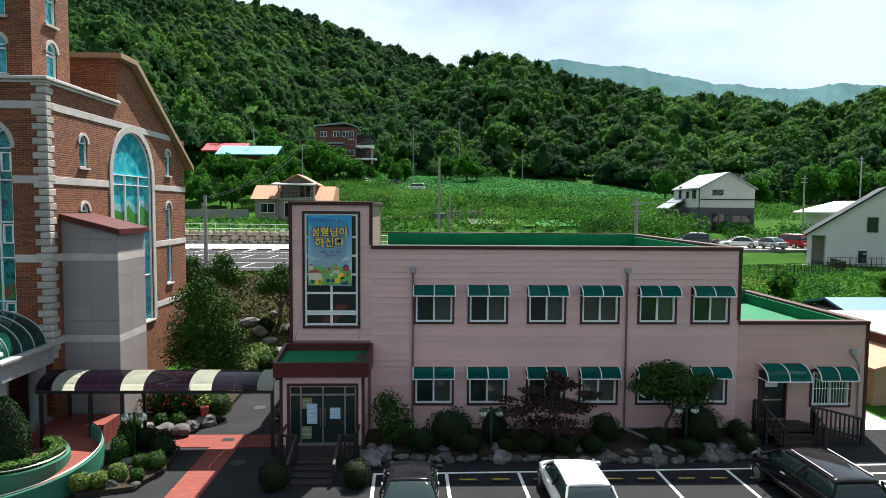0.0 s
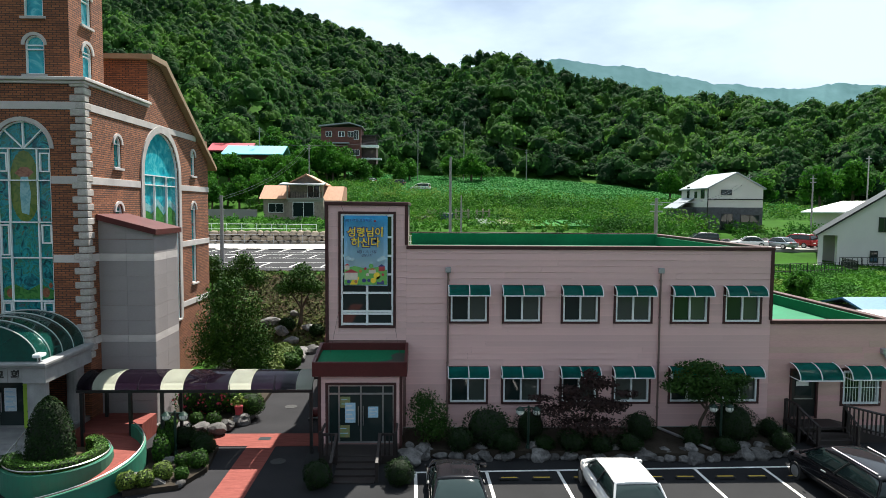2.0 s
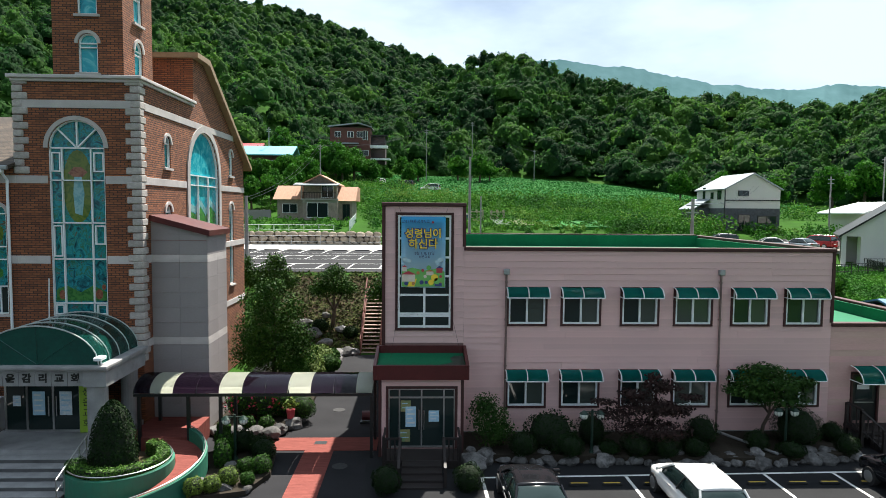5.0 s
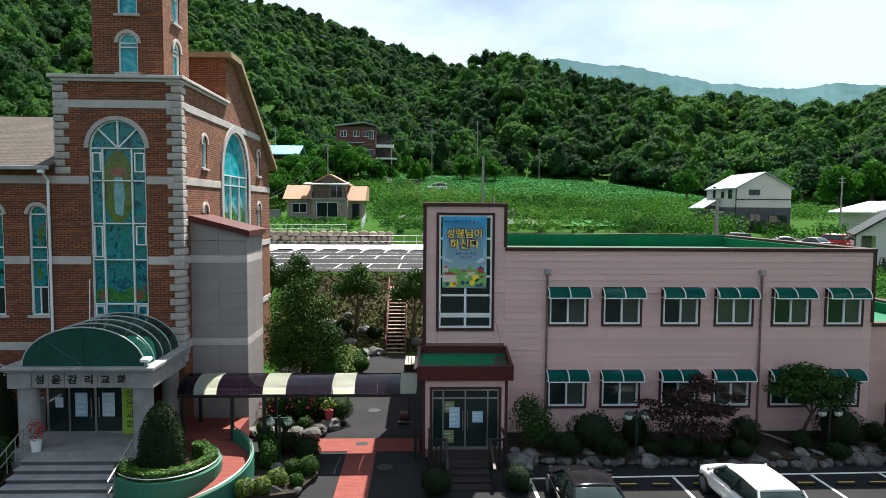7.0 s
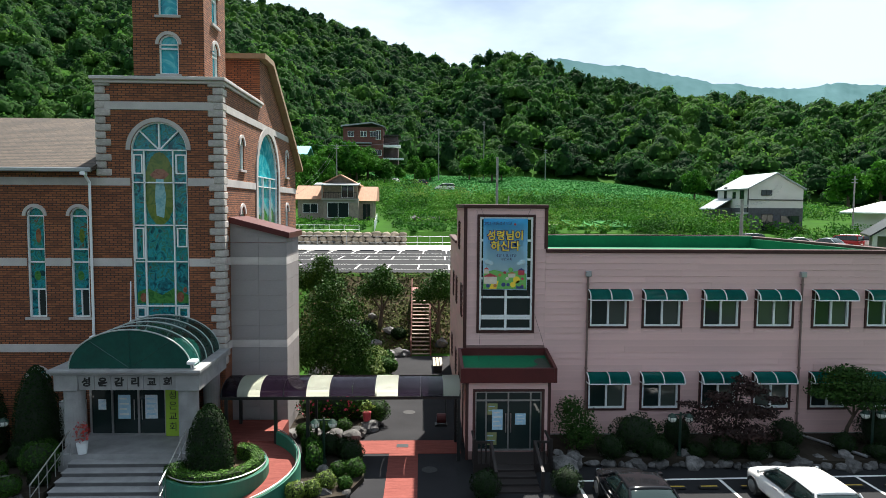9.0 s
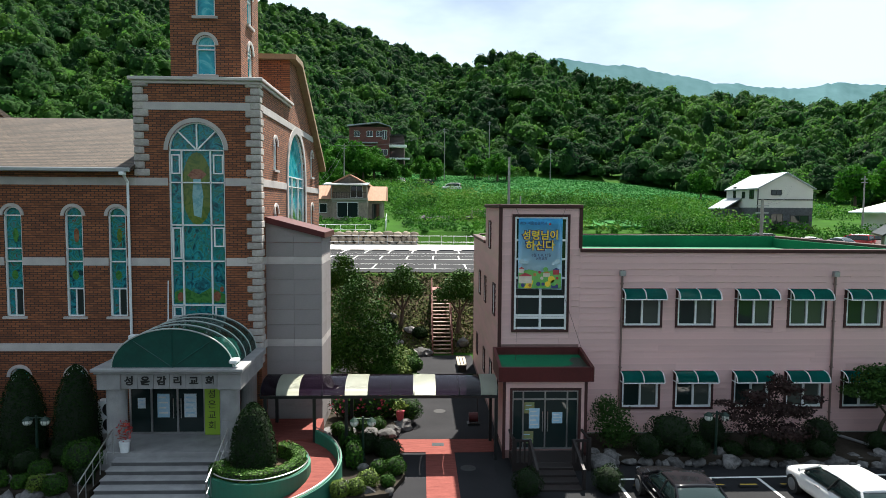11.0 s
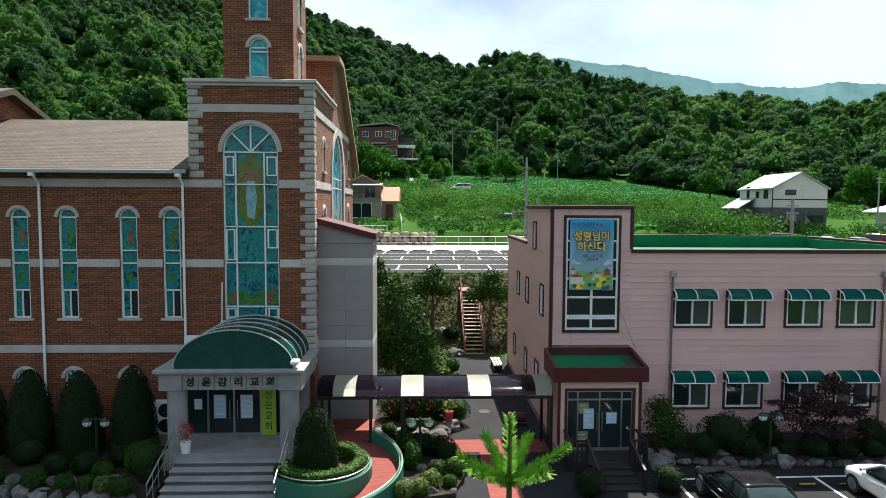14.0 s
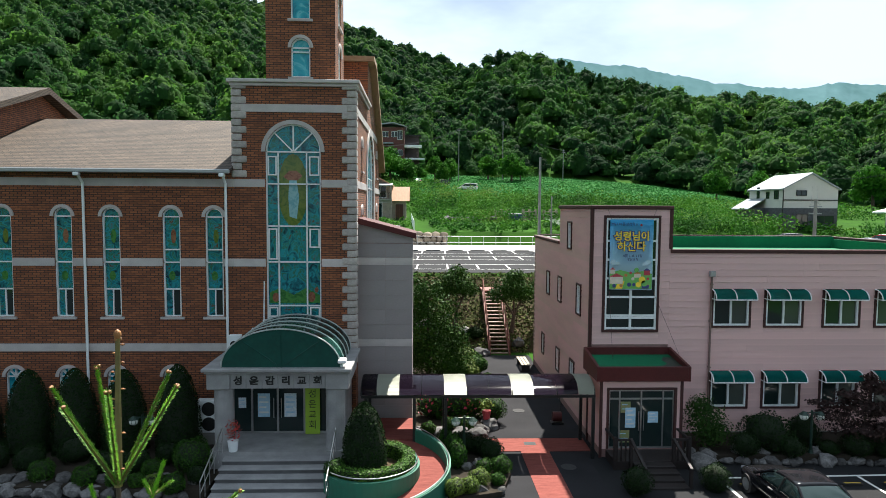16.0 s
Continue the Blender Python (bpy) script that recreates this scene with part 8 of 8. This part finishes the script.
def clumps(regions):
    def place(g, n):
        w = np.array([r[5] for r in regions], dtype=float)
        out = []
        for r, k in zip(regions, g.multinomial(n, w / w.sum())):
            x0, x1, y0, y1, h, _ = r
            m = max(4, int((x1 - x0) * (y1 - y0) / 2.2))
            cx, cy, ch = g.uniform(x0, x1, m), g.uniform(y0, y1, m), g.uniform(0.45, 1.35, m) * h
            i = g.integers(0, m, k)
            d = g.normal(0, 1, (k, 3))
            d /= np.linalg.norm(d, axis=1, keepdims=True)
            px, py = cx[i] + d[:, 0] * ch[i] * 0.75, cy[i] + d[:, 1] * ch[i] * 0.75
            z = np.array([land(a, b) for a, b in zip(px, py)]) + (d[:, 2] * 0.5 + 0.5) * ch[i]
            out.append(np.stack([px, py, z], 1))
        return np.concatenate(out)
    return place


scatter("weeds", 140000, clumps([(-14, 40, 112, 127, 2.8, 10), (-14, 36, 100, 112, 1.6, 5), (20, 38, 86, 100, 2.2, 3), (40, 72, 108, 140, 1.8, 4), (-12, 34, 85, 99, 0.8, 4), (-34, -14, 118, 140, 2.0, 4), (-60, -15, 86, 103, 0.7, 2), (40, 60, 84, 92, 1.2, 1), (-30, -8, 140, 158, 1.6, 3), (4, 19, 187, 193, 3.0, 2), (-14, 38, 123, 128, 1.7, 5)]), 0.17, WEED, "tangled green weeds and vegetable rows on the slope", "weeds", 32, 0.6)
def patches(regions, h):
    def place(g, n):
        out = []
        for (x0, x1, y0, y1, w), k in zip(regions, g.multinomial(n, np.array([r[4] for r in regions]) / sum(r[4] for r in regions))):
            x, y = g.uniform(x0, x1, k), g.uniform(y0, y1, k)
            z = np.array([land(a, b) for a, b in zip(x, y)]) + g.uniform(0, h, k)
            out.append(np.stack([x, y, z], 1))
        return np.concatenate(out)
    return place


scatter("dry_grass", 26000, patches([(-17, -4, 43.8, 53, 5), (-4, 14, 43.5, 53, 2), (-40, -17, 44, 53, 2)], 0.2), 0.1, DRY_GRASS, "rough dry grass on the bank behind", "grass", 34, 0.8)
scatter("bank_grass", 60000, patches([(19.8, 52, 38, 68, 12)], 0.22), 0.13, WEED, "rough grass on the banks", "grass", 33, 0.8)
tagged(part("bank_soil", prism(B(), [(43.9, 0.06), (52.5, 4.36), (52.5, 4.2), (43.9, -0.1)], "x", -17, -4.0), SOIL), "dry stony soil of the bank", "soil", kind="structure")
# vegetable plots and odd things behind the annexe
for x0, x1, y0, y1, m, lb in ((6, 8.5, 92, 103, material("grey_green_crop", (0.05, 0.1, 0.05), (0.03, 0.06, 0.03), 0.9, scale=2, bump=0.5), "grey-green vegetable plot"), (8.8, 11.5, 92, 103, material("yellow_crop", (0.1, 0.15, 0.03), (0.06, 0.1, 0.02), 0.9, scale=2, bump=0.5), "yellowing vegetable plot"), (13, 26, 90, 101, CROP, "dark green vegetable plot")):
    bm = B()
    for k in range(5):
        a = x0 + (x1 - x0) * k / 5
        za, zb = land(a, y0), land(a, y1)
        prism(bm, [(y0, za), (y1, zb), (y1, zb + 0.45), (y0, za + 0.45)], "x", a, a + (x1 - x0) / 5 * 0.75)
    tagged(part("vegetable_rows", bm, m), lb, "vegetables", kind="stuff")
tarp = thing("storage_box", "blue plastic storage box on the field edge", "box", at=(1.4, 103, land(1.4, 103)))
part("body", box(B(), -1, 1, -0.7, 0.7, 0, 1.1, 0.05), material("blue_plastic", (0.03, 0.06, 0.2), None, 0.4), tarp)
part("lid", box(B(), -1.05, 1.05, -0.75, 0.75, 1.1, 1.25, 0.03), GREY_METAL, tarp)
for k, x in enumerate((-0.6, 4.0, 7.4)):
    rack = thing("pallet_stack", "stack of grey wooden pallets at the field edge", "pallets", "pallet stacks", at=(x, 105, land(x, 105)))
    for j in range(4):
        part("pallet", box(B(), -1.2, 1.2, -0.6, 0.6, 0.45 * j, 0.45 * j + 0.14), bpy.data.materials["grey_timber"], rack)
        for i in range(3):
            part("bearer", box(B(), -1.1 + i, -0.9 + i, -0.6, 0.6, 0.45 * j + 0.14, 0.45 * j + 0.45), bpy.data.materials["grey_timber"], rack)
for k in range(14):
    x = -10 + 0.62 * k
    rock(x, 103 + rg.uniform(-1, 1), rg.uniform(0.35, 0.7), 800 + k, land(x, 103), 0.8, "heap of pale rubble stones")

MID = []
for s in range(4):
    g = random.Random(s)
    bl = [((g.uniform(-1.6, 1.6), g.uniform(-1.4, 1.4), g.uniform(3.0, 6.2)), (g.uniform(1.3, 2.0), g.uniform(1.3, 2.0), g.uniform(1.0, 1.6))) for _ in range(8)] + [((0, 0, 6.6), (1.4, 1.4, 1.2))]
    MID.append(tree(0, 0, -80, bl, 2600, 0.3, WEED, "broad leafy tree at the wood's edge", [((0, 0, 0), (0.1, 0, 3.2), 0.28, 0.2), ((0.1, 0, 3.2), (-1.2, 0, 5.2), 0.14, 0.05), ((0.1, 0, 3.2), (1.2, 0.3, 5.4), 0.14, 0.05), ((0.1, 0, 3.2), (0.1, 0, 6.4), 0.14, 0.05)], 300 + s))
g = random.Random(77)
spots = [(-46 + 2.2 * k + g.uniform(-1, 1), 138 + g.uniform(-4, 4), 0.9) for k in range(8)]
spots += [(-40, 116, 0.75), (-36, 119, 0.8), (-46, 118, 0.8), (-33, 121, 0.8), (-30, 125, 0.8), (-52, 116, 0.8), (-43, 122, 0.85), (-57, 120, 0.9), (-14, 160, 0.6), (-8, 163, 0.7), (-29, 140, 1.0), (-25, 152, 1.25), (-21, 154, 1.2), (-17, 156, 0.95), (-29, 154, 1.3), (-23, 148, 1.0), (-31, 132, 0.8), (-34, 128, 0.8), (-27, 136, 0.75), (10.5, 172, 1.2), (13.5, 176, 0.9), (-44, 126, 0.8), (-50, 130, 0.9), (-39, 122, 0.7), (-10, 168, 0.9), (-6, 172, 1.0), (5, 180, 1.1), (-34, 160, 1.3), (-40, 164, 1.3), (-30, 168, 1.3), (78, 128, 1.2), (70, 136, 1.1), (86, 130, 1.3), (62, 142, 1.1), (94, 126, 1.2), (55, 148, 1.0), (102, 130, 1.3), (38, 52, 0.35), (27.5, 50, 0.4)]
for i, (x, y, s) in enumerate(spots):
    t = copy_thing(MID[i % 4], pose(x, y, land(x, y) - 0.3, 0, 0, g.uniform(0, 360)))
    t.scale = (s, s, s * g.uniform(0.85, 1.1))
for t in MID:
    for o in (*t.children_recursive, t):
        bpy.data.objects.remove(o)
# pale track between the trees, with parked cars
tr = B()
prev = None
for k in range(26):
    y = 146 + 0.9 * k
    x = -6.0 - 0.2 * (y - 146) + 1.2 * math.sin(k * 0.3)
    a, b = tr.verts.new((x - 0.9, y, land(x - 0.9, y) + 0.12)), tr.verts.new((x + 0.9, y, land(x + 0.9, y) + 0.12))
    if prev:
        tr.faces.new((prev[0], prev[1], b, a))
    prev = (a, b)
tagged(part("track", tr, CONCRETE), "pale concrete track climbing between the trees", "road", kind="structure")
car("car", -9.0, 158, 70, 4.6, 1.85, 1.6, P_DARK, "dark car parked on the hillside track", "van", land(-9, 158))
car("car", -3.0, 148, 75, 4.6, 1.8, 1.8, P_WHITE, "small white lorry on the hillside track", "van", land(-3, 148))
car("car", -15.0, 157, 20, 4.5, 1.85, 1.5, P_WHITE, "white car beside the brown house", "sedan", land(-15, 157))

# ---- young firs close by ----
NEEDLE = material("fir_needle", (0.161, 0.36, 0.0248), (0.0868, 0.26, 0.0186), 0.5, scale=8, fine=60, island=0.3, bump=0, sheen=0.3)
FIR_BARK = material("fir_twig", (0.2, 0.17, 0.05), (0.14, 0.11, 0.04), 0.7, scale=20, fine=90)
BUD = material("fir_bud", (0.36, 0.16, 0.05), (0.25, 0.1, 0.03), 0.6, scale=20)


def fir(x, y, tip, leader, seed, needle_len, bare):
    """A young fir: straight stem, whorls of rising branches, needles set all round each shoot."""
    g = np.random.default_rng(seed)
    t = thing("fir_tree", "young fir with bright green needles and a bare leader" if bare else "young fir tree with bright lime green needles", "tree", at=(x, y, 0))
    part("trunk", rod(B(), (0, 0, 0), (0, 0, tip - leader), 0.09, 0.009, 10), BARK, t)
    part("leader", rod(B(), (0, 0, tip - leader), (0.012 if bare else 0, 0, tip), 0.016 if bare else 0.008, 0.009 if bare else 0.005, 8), FIR_BARK, t)
    part("bud", ball(B(), (0.012 if bare else 0, 0, tip + 0.005), 0.016 if bare else 0.007, 2, (0.9, 0.9, 1.3)), BUD, t)
    shoots = [((0, 0, tip - leader), (0.012 if bare else 0, 0, tip - 0.01), 0.45 if bare else 1.0)]
    z, k = tip - leader, 0
    while z > 1.0:
        n = 6
        ln = min(2.0, (0.19 if not bare else 0.25) + 0.17 * k)
        rise = (1.7 if bare else 0.55) if k == 0 else max(0.05, (0.9 if bare else 0.35) - 0.12 * k)
        for j in range(n):
            a = 2 * math.pi * (j + 0.37 * k) / n + g.uniform(-0.2, 0.2)
            l1 = ln * g.uniform(0.85, 1.1)
            e = (math.cos(a) * l1, math.sin(a) * l1, z + l1 * rise)
            shoots.append(((0, 0, z), e, 1.0 if k < 2 else 0.08))
            if k > 0:
                for s in (0.45, 0.7):
                    for w in (-1, 1):
                        b0 = tuple(np.array((0, 0, z)) * (1 - s) + np.array(e) * s)
                        aa = a + w * 0.8
                        l2 = l1 * 0.4 * (1.2 - s)
                        shoots.append((b0, (b0[0] + math.cos(aa) * l2, b0[1] + math.sin(aa) * l2, b0[2] + l2 * (rise * 0.6)), 0.8 if k < 2 else 0.06))
        z -= 0.42 if k < 3 else 0.6
        k += 1
    bm = B()
    vs = []
    for a, b, dens in shoots:
        a, b = np.array(a), np.array(b)
        L = np.linalg.norm(b - a)
        if dens < 1 or True:
            rod(bm, a, b, 0.007, 0.003, 5)
        n = int(L * 2700 * dens)
        if n < 4:
            continue
        s = g.uniform(0, 1, (n, 1))
        ax = (b - a) / L
        p = a + (b - a) * s
        d = g.normal(0, 1, (n, 3))
        d -= (d @ ax)[:, None] * ax
        d /= np.linalg.norm(d, axis=1, keepdims=True)
        d = d * 0.8 + ax * g.uniform(0.45, 0.8, (n, 1))
        side = np.cross(d, ax)
        side /= np.linalg.norm(side, axis=1, keepdims=True)
        ln = needle_len * g.uniform(0.7, 1.15, (n, 1)) * (0.45 if (bare and dens < 0.5) else 1)
        w = 0.0021 if dens > 0.5 else 0.0022
        vs.append(np.stack([p - side * w, p + side * w, p + d * ln + side * w * 0.5, p + d * ln - side * w * 0.5], 1).reshape(-1, 3))
    tagged(part("branch_work", bm, FIR_BARK, t), kind="stuff")
    v = np.concatenate(vs)
    new("needles", np_mesh("needles", v, np.arange(len(v)).reshape(-1, 4), NEEDLE)).parent = t
    bm = B()
    for a, b, dens in shoots[:8]:
        for q in range(3):
            ball(bm, Vector(b) + Vector((g.uniform(-0.008, 0.008), g.uniform(-0.008, 0.008), g.uniform(-0.004, 0.008))), 0.008 if bare else 0.003, 1)
    if bare:
        for q in range(16):
            f = (q + 1) / 17
            ball(bm, Vector((0.012 * f + g.choice((-1, 1)) * 0.016, g.uniform(-0.01, 0.01), tip - leader * (1 - f))), 0.008, 1, (1.4, 0.7, 0.6))
    part("buds", bm, BUD, t)


fir(-11.75, 2.62, 9.39, 0.225, 5, 0.03, False)
fir(-14.98, 3.0, 9.55, 0.6, 6, 0.016, True)
